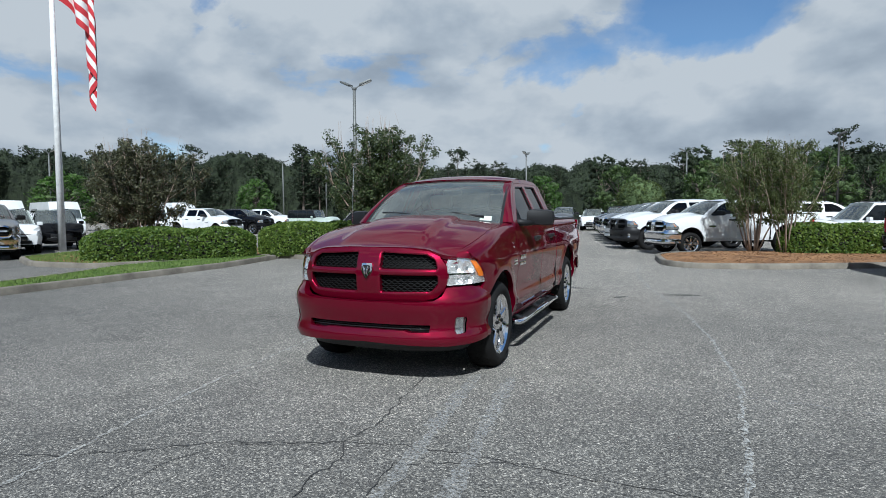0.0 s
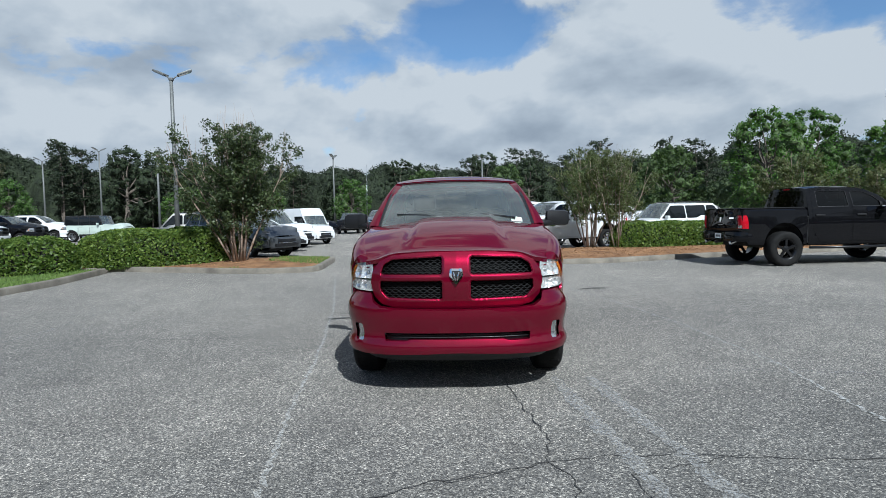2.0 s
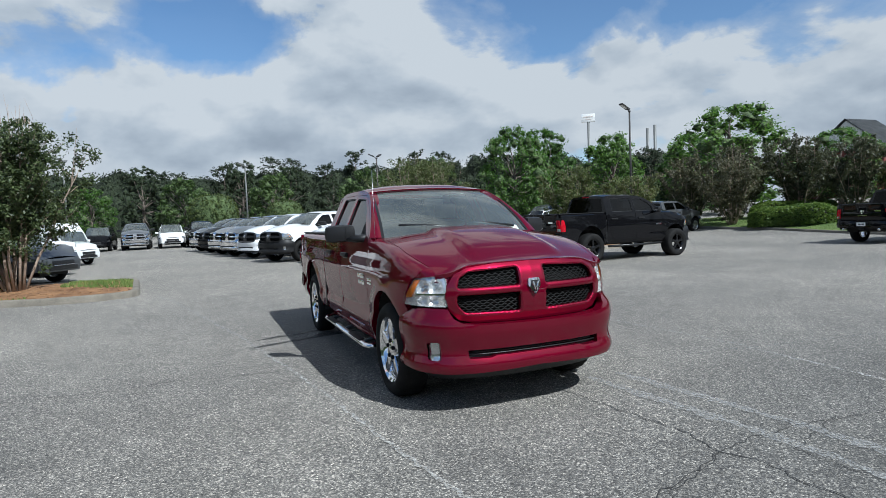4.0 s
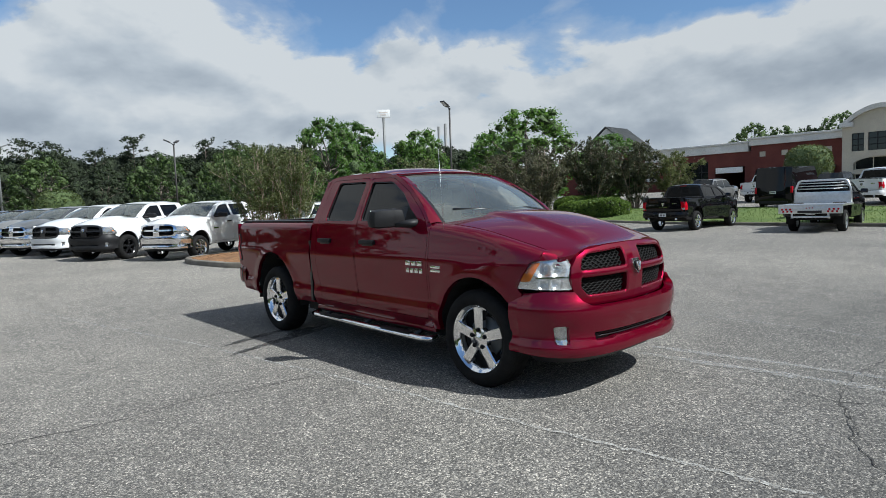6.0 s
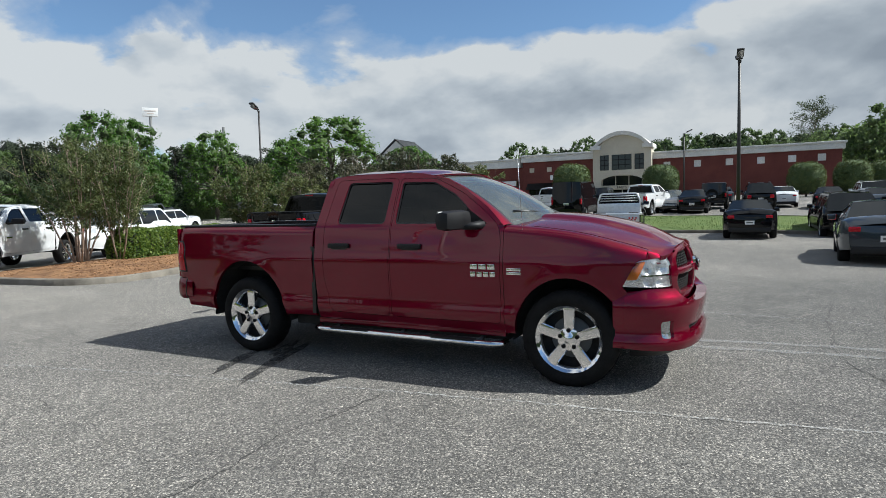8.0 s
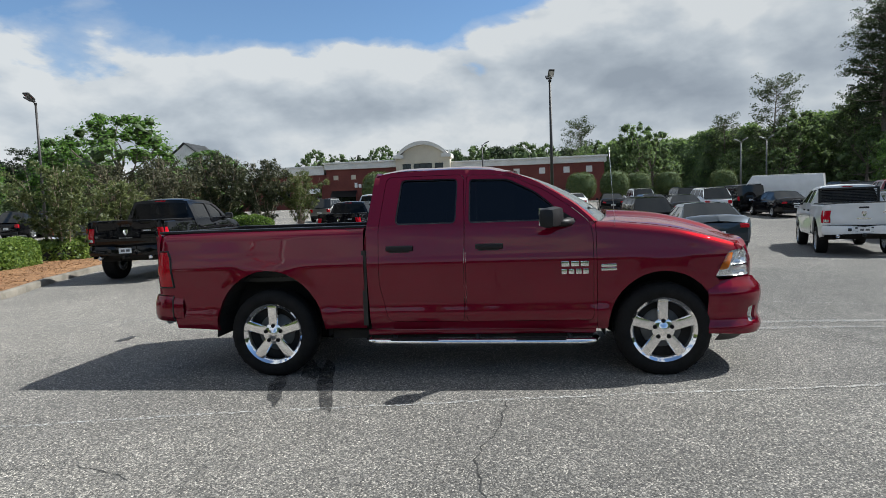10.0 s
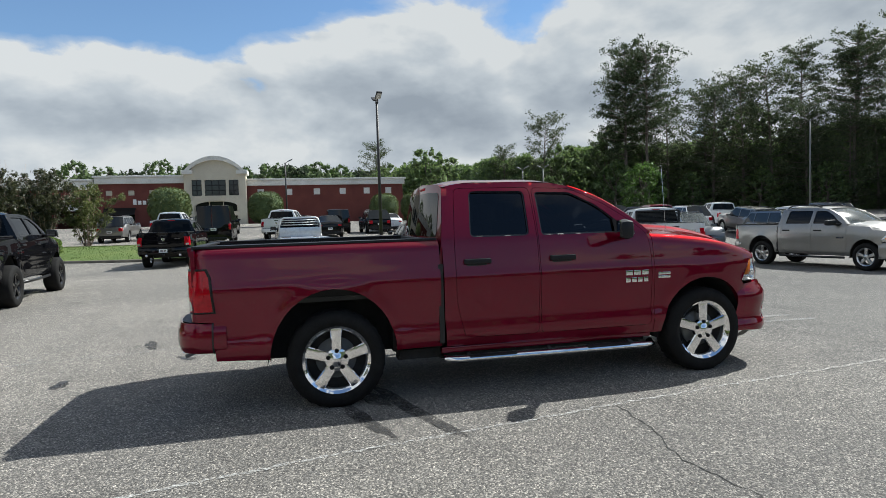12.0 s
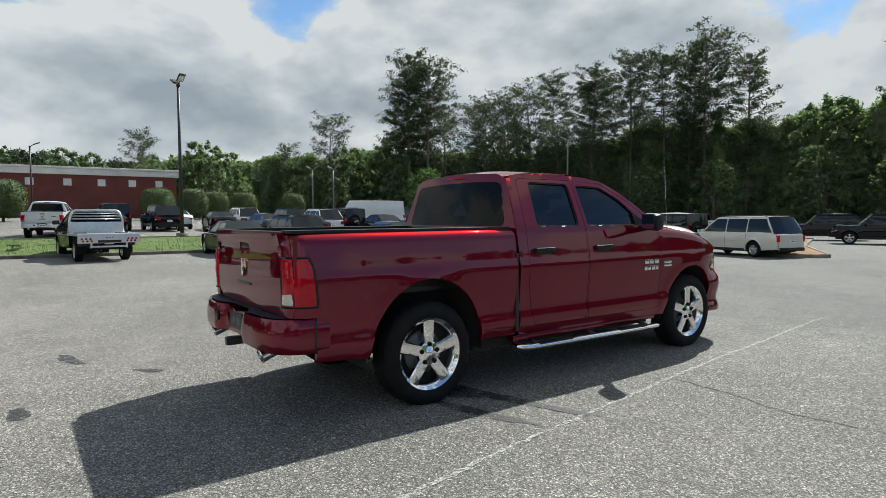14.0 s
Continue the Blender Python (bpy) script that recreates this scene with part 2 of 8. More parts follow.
    place_tone = ramp(n, l, total, [(0.0, (0.80, 0.81, 0.82)), (0.30, (1.02, 1.02, 1.02)), (0.85, (1.30, 1.29, 1.27))])
    col = blend(n, l, col, place_tone, 1.0, "MULTIPLY")
    l.new(col, b.inputs["Base Color"])
    hgt = n.new("ShaderNodeMath")
    hgt.operation = "ADD"
    l.new(v.outputs["Distance"], hgt.inputs[0])
    l.new(v2.outputs["Distance"], hgt.inputs[1])
    bump(n, l, b, hgt.outputs[0], 0.35, -0.006)
    return m


def broken_material(name, col, scale, lo, hi, rough=0.8, fine=70.0):
    """A worn coat that lets the ground show through where it is gone."""
    m, n, l, b = material(name, rough)
    l.new(ramp(n, l, noise_tex(n, l, fine, 3.0), [(0.3, tuple(c * 0.7 for c in col)), (0.7, tuple(min(1, c * 1.2) for c in col))]), b.inputs["Base Color"])
    mask_fac = ramp(n, l, noise_tex(n, l, scale, 7.0, 0.75), [(lo, (0,) * 3), (hi, (1,) * 3)])
    l.new(mask_fac, b.inputs["Alpha"])
    return m


def glass_material(name, tint, ior, rough=0.02, film=0.0):
    m, n, l, b = material(name, rough)
    n.remove(b)
    gl, tr, fr, mx = n.new("ShaderNodeBsdfGlossy"), n.new("ShaderNodeBsdfTransparent"), n.new("ShaderNodeFresnel"), n.new("ShaderNodeMixShader")
    gl.inputs["Roughness"].default_value = rough
    tr.inputs[0].default_value = (*tint, 1)
    fr.inputs["IOR"].default_value = ior
    l.new(fr.outputs[0], mx.inputs[0])
    l.new(tr.outputs[0], mx.inputs[1])
    l.new(gl.outputs[0], mx.inputs[2])
    if film:
        # a pale veil for thin dust and the sky's glare on the glass
        df, fm = n.new("ShaderNodeBsdfDiffuse"), n.new("ShaderNodeMixShader")
        df.inputs[0].default_value = (0.52, 0.58, 0.55, 1)
        l.new(math_node(n, l, "MULTIPLY", noise_tex(n, l, 1.6, 5.0), 2 * film), fm.inputs[0])
        l.new(mx.outputs[0], fm.inputs[1])
        l.new(df.outputs[0], fm.inputs[2])
        mx = fm
    l.new(mx.outputs[0], n["Material Output"].inputs[0])
    return m


ASPHALT = asphalt_material()
SEAM = broken_material("worn line paint", (0.46, 0.45, 0.42), 34.0, 0.42, 0.64)
SEAM_FAINT = broken_material("nearly worn line paint", (0.47, 0.465, 0.44), 30.0, 0.42, 0.63)
TRACK = broken_material("pale tyre track", (0.40, 0.395, 0.38), 40.0, 0.43, 0.70)
SCUFF = broken_material("pale scuff", (0.46, 0.45, 0.43), 16.0, 0.48, 0.72)
CRACK = surface("crack filler", (0.022, 0.021, 0.020), (0.05, 0.048, 0.045), 8, 60, 0.95)
OIL = broken_material("oil stain", (0.030, 0.030, 0.031), 5.0, 0.30, 0.66, 0.6)
CONCRETE = surface("kerb concrete", (0.085, 0.074, 0.060), (0.24, 0.215, 0.175), 1.3, 45, 0.9, relief=0.4)
GRASS_SOIL = surface("turf base", (0.062, 0.108, 0.018), (0.125, 0.165, 0.040), 1.2, 30, 0.95, relief=0.8, dist=0.03)
BLADE = surface("grass blade", (0.070, 0.130, 0.020), (0.150, 0.205, 0.048), 1.0, 12, 0.8, relief=0)
STRAW_BED = surface("pine straw bed", (0.12, 0.055, 0.022), (0.34, 0.185, 0.085), 2.2, 40, 0.95, relief=0.8, dist=0.03)
STRAW = surface("pine needle", (0.16, 0.07, 0.03), (0.42, 0.24, 0.11), 3.0, 10, 0.9, relief=0)
BRICK = surface("red brick", (0.115, 0.030, 0.024), (0.165, 0.047, 0.036), 0.5, 9.0, 0.9, relief=0.2)
STUCCO = surface("cream stucco", (0.52, 0.47, 0.37), (0.62, 0.57, 0.46), 0.4, 20, 0.9, relief=0.1)
WHITE_TRIM = surface("white cornice", (0.60, 0.59, 0.55), (0.76, 0.75, 0.71), 0.5, 14, 0.8, relief=0.1)
ROOFING = surface("dark shingles", (0.05, 0.055, 0.06), (0.10, 0.105, 0.11), 1.0, 12, 0.9)
POLE_PAINT = plain("dark bronze pole", (0.045, 0.042, 0.04), 0.5, 0.3)
POLE_GREY = plain("grey steel pole", (0.16, 0.165, 0.16), 0.55, 0.4)
WHITE_POLE = plain("white painted pole", (0.78, 0.78, 0.77), 0.4)
WHITE_PLASTIC = plain("white sign face", (0.80, 0.80, 0.78), 0.4)
DARK_GLASS = plain("dark window glass", (0.008, 0.010, 0.012), 0.05, 0.0, Specular_IOR_Level=0.45)
BLACK_TRIM = plain("black plastic trim", (0.014, 0.014, 0.015), 0.5, Specular_IOR_Level=0.3)
SATIN_BLACK = plain("satin black", (0.012, 0.012, 0.013), 0.35)
RUBBER = surface("tyre rubber", (0.008, 0.008, 0.008), (0.016, 0.0155, 0.015), 9, 80, 0.8, relief=0.1, Specular_IOR_Level=0.18)
REFLECTOR = plain("lamp reflector", (0.88, 0.88, 0.87), 0.24, 0.75, 0.08, 30)
CHROME = plain("chrome", (0.86, 0.86, 0.87), 0.06, 1.0, 0.03)
ALLOY = plain("cast alloy", (0.52, 0.53, 0.54), 0.28, 1.0)
GUNMETAL = plain("black wheel lacquer", (0.014, 0.014, 0.015), 0.22, 0.3)
TREADPLATE = plain("aluminium bed", (0.66, 0.67, 0.68), 0.35, 0.9, 0.1, 12)
RED_LENS = plain("red lamp lens", (0.42, 0.002, 0.012), 0.12, 0.0, 0.2, 30, Coat_Weight=0.8, Specular_IOR_Level=0.0)
CLEAR_LENS = plain("clear lamp insert", (0.52, 0.53, 0.53), 0.16, 0.85, 0.25, 40, Coat_Weight=1.0)
AMBER = plain("amber reflector", (0.72, 0.20, 0.02), 0.2, 0.0, 0.15, 30, Coat_Weight=1.0)
GLASS = glass_material("windscreen glass", (0.82, 0.90, 0.84), 2.2, 0.10, 0.11)
TINTED = glass_material("tinted window glass", (0.022, 0.027, 0.034), 1.50)
REAR_GLASS = glass_material("privacy glass", (0.016, 0.018, 0.020), 1.28)
LENS = glass_material("lamp glass", (0.93, 0.94, 0.94), 1.45)
CABIN = surface("dark cabin trim", (0.10, 0.10, 0.10), (0.16, 0.158, 0.152), 5, 60, 0.8)
HEADLINER = surface("headliner cloth", (0.42, 0.41, 0.39), (0.52, 0.51, 0.48), 5, 90, 0.95)
MESH_BLACK = plain("grille black", (0.006, 0.006, 0.006), 0.6, 0.0, 0.1, Specular_IOR_Level=0.2)
CLOTH = surface("grey seat cloth", (0.17, 0.165, 0.155), (0.27, 0.26, 0.245), 5, 90, 0.95)
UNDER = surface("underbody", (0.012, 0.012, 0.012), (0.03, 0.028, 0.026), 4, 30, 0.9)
CHERRY = car_paint("cherry red pearl", (0.162, 0.0016, 0.0175), 0.58, 0.37, 0.12, 0.4, under=0.0, coat=1.0)
BLACK_PAINT = car_paint("black car paint", (0.005, 0.005, 0.006), 0.0, 0.3, under=0.0, coat=0.65)
WHITE_PAINT = car_paint("white car paint", (0.74, 0.75, 0.75), 0.0, 0.35)
SILVER_PAINT = car_paint("silver car paint", (0.27, 0.265, 0.255), 0.7, 0.33, 0.15)
GREY_PAINT = car_paint("grey car paint", (0.10, 0.105, 0.11), 0.5, 0.33, 0.15)
NAVY_PAINT = car_paint("dark slate car paint", (0.022, 0.028, 0.036), 0.4, 0.33, 0.15)
BEIGE_PAINT = car_paint("pale gold car paint", (0.68, 0.64, 0.55), 0.1, 0.35, 0.1)
RED_PAINT = car_paint("dark red car paint", (0.20, 0.012, 0.014), 0.2, 0.35, 0.1)
MINT_PAINT = car_paint("pale green car paint", (0.48, 0.55, 0.49), 0.0, 0.35)
BLUE_PAINT = car_paint("blue car paint", (0.02, 0.12, 0.38), 0.2, 0.35)
BARK = surface("grey bark", (0.07, 0.055, 0.045), (0.19, 0.16, 0.13), 6, 40, 0.95, relief=0.6, dist=0.02)
PALE_BARK = surface("peeling pale bark", (0.22, 0.16, 0.12), (0.42, 0.33, 0.26), 5, 30, 0.9, relief=0.4)


def leaf_material(name, dark, light, shine=0.5, thin=0.5):
    m, n, l, b = material(name, shine)
    geo = n.new("ShaderNodeNewGeometry")
    tone = ramp(n, l, geo.outputs["Random Per Island"], [(0.0, dark), (0.55, tuple((x + y) / 2 for x, y in zip(dark, light))), (1.0, light)])
    info = n.new("ShaderNodeObjectInfo")
    vary = ramp(n, l, info.outputs["Random"], [(0.0, (0.85, 0.9, 0.85)), (1.0, (1.15, 1.1, 1.05))])
    col = blend(n, l, tone, vary, 1.0, "MULTIPLY")
    l.new(col, b.inputs["Base Color"])
    tr, mx = n.new("ShaderNodeBsdfTranslucent"), n.new("ShaderNodeMixShader")
    l.new(col, tr.inputs[0])
    mx.inputs[0].default_value = thin
    l.new(b.outputs[0], mx.inputs[1])
    l.new(tr.outputs[0], mx.inputs[2])
    l.new(mx.outputs[0], n["Material Output"].inputs[0])
    return m


LEAF_BRIGHT = leaf_material("bright foliage", (0.044, 0.112, 0.016), (0.145, 0.275, 0.045))
LEAF_MID = leaf_material("deep green foliage", (0.028, 0.060, 0.012), (0.100, 0.165, 0.036), 0.55, 0.4)
# pine needles lightened: sun on the tall southern crowns is in the colour
LEAF_LIT_PINE = leaf_material("pine needles with sunlight in colour", (0.026, 0.040, 0.018), (0.090, 0.118, 0.050), 0.7, 0.4)
LEAF_MYRTLE = leaf_material("myrtle foliage", (0.022, 0.038, 0.014), (0.095, 0.130, 0.046), 0.5, 0.35)
LEAF_MYRTLE_RED = leaf_material("reddish myrtle foliage", (0.036, 0.041, 0.022), (0.140, 0.140, 0.075), 0.5, 0.4)
LEAF_CLIPPED = leaf_material("clipped evergreen foliage", (0.030, 0.052, 0.012), (0.135, 0.165, 0.042), 0.55, 0.3)
# olive myrtle leaf, lightened for the sun that strikes it from the side
LEAF_LIT_OLIVE = leaf_material("olive myrtle foliage with sidelight", (0.055, 0.075, 0.024), (0.205, 0.230, 0.085), 0.5, 0.5)
LEAF_HEDGE = leaf_material("hedge foliage", (0.055, 0.115, 0.018), (0.25, 0.335, 0.065))
# pine needles darkened: the northern wood's self-shade is in the colour
LEAF_SHADED_PINE = leaf_material("pine needles with self-shade", (0.010, 0.019, 0.009), (0.042, 0.060, 0.027), 0.75, 0.2)
# woodland leaf with the crowns' self-shade put into its colour
LEAF_SHADED_WOOD = leaf_material("woodland foliage with self-shade", (0.012, 0.026, 0.009), (0.050, 0.080, 0.026), 0.7, 0.25)
# the same woodland leaf, lightened for the backlit southern wood
LEAF_LIT_WOOD = leaf_material("woodland foliage with backlight in colour", (0.066, 0.122, 0.040), (0.225, 0.310, 0.108), 0.6, 0.75)
# wood mass lightened: backlight and haze against the sun are in the colour
LIT_WOOD_MASS = surface("far wood with haze in its colour", (0.045, 0.075, 0.028), (0.150, 0.205, 0.080), 0.8, 4.5, 0.9, relief=1.0, dist=0.4)
# core colours: the shade inside the crowns, painted on solid bodies
CROWN_SHADE = surface("crown core with inner shade", (0.042, 0.070, 0.025), (0.115, 0.160, 0.060), 2.0, 9.0, 0.95, relief=1.0, dist=0.12)
CROWN_SHADE_DEEP = surface("darker crown core with inner shade", (0.010, 0.018, 0.008), (0.034, 0.048, 0.020), 2.0, 9.0, 0.95, relief=1.0, dist=0.12)
# the same self-shade put into the colour of the pine mass
SHADED_PINE_MASS = surface("far pine needles with self-shade", (0.008, 0.015, 0.007), (0.034, 0.048, 0.021), 0.8, 4.5, 0.9, relief=1.0, dist=0.4)

# ---- building tools ----
def thing(name, label, category, group="", kind="", at=None):
    ob = new(name)
    ob.empty_display_size = 0.2
    if at is not None:
        ob.matrix_world = at
    return tagged(ob, label, category, group, kind)


def part(name, bm, mat, parent=None, label="", smooth=True, sharp=35):
    me = bpy.data.meshes.new(name)
    if smooth:
        for f in bm.faces:
            f.smooth = True
        for e in bm.edges:
            if len(e.link_faces) == 2 and e.calc_face_angle(0.0) > radians(sharp):
                e.smooth = False
    bm.to_mesh(me)
    bm.free()
    for mm in (mat if isinstance(mat, (list, tuple)) else (mat,)):
        me.materials.append(mm)
    ob = new(name, me)
    if parent is not None:
        ob.parent = parent
    if label:
        ob["label"] = label
    return ob


def from_lists(name, verts, faces, mat, parent=None, label="", smooth=False):
    me = bpy.data.meshes.new(name)
    me.from_pydata(verts, [], faces)
    if smooth:
        me.polygons.foreach_set("use_smooth", [True] * len(me.polygons))
    me.materials.append(mat)
    ob = new(name, me)
    if parent is not None:
        ob.parent = parent
    if label:
        ob["label"] = label
    return ob


def box(bm, x0, x1, y0, y1, z0, z1, bevel=0.0, m=None):
    r = bmesh.ops.create_cube(bm, size=1)
    vs = r["verts"]
    for v in vs:
        v.co = Vector((x0 + (v.co.x + 0.5) * (x1 - x0), y0 + (v.co.y + 0.5) * (y1 - y0), z0 + (v.co.z + 0.5) * (z1 - z0)))
    if bevel:
        es = list({e for v in vs for e in v.link_edges})
        r = bmesh.ops.bevel(bm, geom=es, offset=bevel, segments=2, affect="EDGES", profile=0.6)
        vs = list(set(r["verts"]) | {v for v in vs if v.is_valid})
    if m is not None:
        bmesh.ops.transform(bm, matrix=m, verts=[v for v in vs if v.is_valid])
    return vs


def boxed(name, dims, mat, parent=None, bevel=0.01, label="", m=None):
    bm = bmesh.new()
    box(bm, *dims, bevel=bevel, m=m)
    return part(name, bm, mat, parent, label)


def tube(bm, path, radii, sides=8, cap=True, squash=1.0):
    """A round bar along a path of points."""
    path = [Vector(p) for p in path]
    if isinstance(radii, (int, float)):
        radii = [radii] * len(path)
    rings, up = [], Vector((0, 0, 1))
    for i, p in enumerate(path):
        d = (path[min(i + 1, len(path) - 1)] - path[max(i - 1, 0)]).normalized()
        a = d.cross(up)
        if a.length < 0.05:
            a = d.cross(Vector((1, 0, 0)))
        a.normalize()
        b = d.cross(a)
        rings.append([bm.verts.new(p + (a * math.cos(k * math.tau / sides) + b * math.sin(k * math.tau / sides) * squash) * radii[i]) for k in range(sides)])
    for r0, r1 in zip(rings, rings[1:]):
        for k in range(sides):
            bm.faces.new((r0[k], r0[(k + 1) % sides], r1[(k + 1) % sides], r1[k]))
    if cap:
        bm.faces.new(rings[0][::-1])
        bm.faces.new(rings[-1])


def lathe(bm, prof, sides, m=None, close=False):
    """Turns (radius, along) round the x axis."""
    rings = []
    for r, x in prof:
        rings.append([bm.verts.new((x, r * math.cos(k * math.tau / sides), r * math.sin(k * math.tau / sides))) for k in range(sides)])
    pairs = list(zip(rings, rings[1:])) + ([(rings[-1], rings[0])] if close else [])
    for r0, r1 in pairs:
        for k in range(sides):
            bm.faces.new((r0[k], r0[(k + 1) % sides], r1[(k + 1) % sides], r1[k]))
    if m is not None:
        bmesh.ops.transform(bm, matrix=m, verts=[v for r in rings for v in r])
    return rings


def curve(xs, ys):
    """A smooth curve through the given knots."""
    xs, ys = np.array(xs, float), np.array(ys, float)
    sl = np.gradient(ys, xs)

    def at(x):
        x = min(max(x, xs[0]), xs[-1])
        i = min(max(int(np.searchsorted(xs, x)) - 1, 0), len(xs) - 2)
        h = xs[i + 1] - xs[i]
        u = (x - xs[i]) / h
        return float((2 * u**3 - 3 * u**2 + 1) * ys[i] + (u**3 - 2 * u**2 + u) * h * sl[i] + (3 * u**2 - 2 * u**3) * ys[i + 1] + (u**3 - u**2) * h * sl[i + 1])

    return at


def smooth_step(a, b, v):
    u = min(1.0, max(0.0, (v - a) / (b - a)))
    return u * u * (3 - 2 * u)


def rounded(pts, r, seg=4):
    """The outline with its corners rounded."""
    out, n = [], len(pts)
    for i in range(n):
        p, a, b = Vector(pts[i]), Vector(pts[i - 1]), Vector(pts[(i + 1) % n])
        da, db = (a - p), (b - p)
        k = min(r, da.length * 0.45, db.length * 0.45)
        s, e = p + da.normalized() * k, p + db.normalized() * k
        for j in range(seg + 1):
            u = j / seg
            out.append(tuple((1 - u) ** 2 * s + 2 * u * (1 - u) * p + u * u * e))
    return out


def arch(cy, cz, ry, rz, a0, a1, n=18):
    return [(cy + ry * math.cos(radians(a0 + (a1 - a0) * i / n)), cz + rz * math.sin(radians(a0 + (a1 - a0) * i / n))) for i in range(n + 1)]


def inside(poly, pts):
    x, y = pts[:, 0], pts[:, 1]
    res = np.zeros(len(pts), bool)
    for (ax, ay), (bx, by) in zip(poly, poly[1:] + poly[:1]):
        if ay == by:
            continue
        res ^= ((ay > y) != (by > y)) & (x < (bx - ax) * (y - ay) / (by - ay) + ax)
    return res


def refine(poly, step):
    out = []
    for (ax, ay), (bx, by) in zip(poly, poly[1:] + poly[:1]):
        k = max(1, int(math.hypot(bx - ax, by - ay) / step + 0.5))
        out += [(ax + (bx - ax) * i / k, ay + (by - ay) * i / k) for i in range(k)]
    return out


def panel(bm, outline, holes, step, place, depth, facing):
    """A sheet with a free outline and holes: laid out flat, then put in place by place(u, v); its rim turns back by depth, a vector."""
    loops = [refine(list(outline), step)] + [refine(list(h), step) for h in holes]
    pts, edges = [], []
    for lp in loops:
        k = len(pts)
        pts += lp
        edges += [(k + i, k + (i + 1) % len(lp)) for i in range(len(lp))]
    rim = np.array(pts)
    lo, hi = rim.min(0), rim.max(0)
    gx, gy = np.meshgrid(np.arange(lo[0] + step / 2, hi[0], step), np.arange(lo[1] + step / 2, hi[1], step))
    g = np.stack([gx.ravel(), gy.ravel()], 1)
    keep = inside(loops[0], g)
    for h in loops[1:]:
        keep &= ~inside(h, g)
    g = g[keep]
    if len(g):
        far = np.ones(len(g), bool)
        for i in range(0, len(rim), 200):
            far &= (((g[:, None, :] - rim[None, i:i + 200, :]) ** 2).sum(2) > (0.45 * step) ** 2).all(1)
        g = g[far]
    allp = [Vector(p) for p in pts] + [Vector(p) for p in g]
    vo, eo, fo, *_ = delaunay_2d_cdt(allp, edges, [], 0, 1e-5)
    cen = np.array([((vo[a] + vo[b] + vo[c]) / 3)[:] for a, b, c in fo])
    ok = inside(loops[0], cen)
    for h in loops[1:]:
        ok &= ~inside(h, cen)
    vs = [bm.verts.new(place(*v)) for v in vo]
    fs = []
    for f, k in zip(fo, ok):
        if k:
            fs.append(bm.faces.new([vs[i] for i in f]))
    tot = Vector((0, 0, 0))
    for f in fs:
        f.normal_update()
        tot += f.normal * f.calc_area()
    if tot.dot(Vector(facing)) < 0:
        bmesh.ops.reverse_faces(bm, faces=fs)
    if depth is not None:
        d = Vector(depth)
        es = [e for f in fs for e in f.edges if len(e.link_faces) == 1]
        back = {}
        for e in es:
            for v in e.verts:
                if v not in back:
                    back[v] = bm.verts.new(v.co + d)
        for e in es:
            a, b = e.verts
            lp = e.link_loops[0]
            if lp.vert == a:
                q = bm.faces.new((b, a, back[a], back[b]))
            else:
                q = bm.faces.new((a, b, back[b], back[a]))
            q.smooth = True
    for v in vs:
        if v.is_valid and not v.link_faces:
            bm.verts.remove(v)
    return fs


def patch(bm, fn, nu, nv, flip=False):
    """A grid sheet, fn(u, v) with both from 0 to 1."""
    g = [[bm.verts.new(fn(i / nu, j / nv)) for j in range(nv + 1)] for i in range(nu + 1)]
    for i in range(nu):
        for j in range(nv):
            q = (g[i][j], g[i + 1][j], g[i + 1][j + 1], g[i][j + 1])
            bm.faces.new(q[::-1] if flip else q)
    return g


def ground_z(x, y):
    return 0.45 * smooth_step(23.8, 29, x) + 1.45 * min(1.0, max(0.0, (x - 29) / 52)) - 0.2 * smooth_step(3, 11, -y)


def ribbon(name, pts, width, mat, lift=0.004, jitter=0.0, parent=None, seed=1, label=""):
    """A thin strip on the ground along a line."""
    rnd = random.Random(seed)
    dense = []
    for (ax, ay), (bx, by) in zip(pts, pts[1:]):
        k = max(1, int(math.hypot(bx - ax, by - ay) / (0.06 if jitter else 0.5)))
        dense += [(ax + (bx - ax) * i / k, ay + (by - ay) * i / k) for i in range(k)]
    dense.append(pts[-1])
    verts, faces = [], []
    for i, (x, y) in enumerate(dense):
        px, py = dense[max(i - 1, 0)]
        qx, qy = dense[min(i + 1, len(dense) - 1)]
        d = math.hypot(qx - px, qy - py) or 1
        nx, ny = -(qy - py) / d, (qx - px) / d
        off = rnd.uniform(-jitter, jitter)
        w = width * (rnd.uniform(0.35, 1.0) if jitter else 1.0) / 2
        for s in (-1, 1):
            X, Y = x + nx * (off + s * w), y + ny * (off + s * w)
            verts.append((X, Y, ground_z(X, Y) + lift))
        if i:
            faces.append((2 * i - 2, 2 * i - 1, 2 * i + 1, 2 * i))
    ob = from_lists(name, verts, faces, mat, parent, label)
    return ob

# ---- ground ----
def spread(dense_lo, dense_hi, step, far):
    inner = list(np.arange(dense_lo, dense_hi + 0.01, step))
    outer, d = [], step
    lo, hi = dense_lo, dense_hi
    left, right = [], []
    while lo > -far or hi < far:
        d *= 1.35
        lo, hi = max(-far, lo - d), min(far, hi + d)
        left.append(lo)
        right.append(hi)
    return sorted(set(left)) + inner + sorted(set(right))


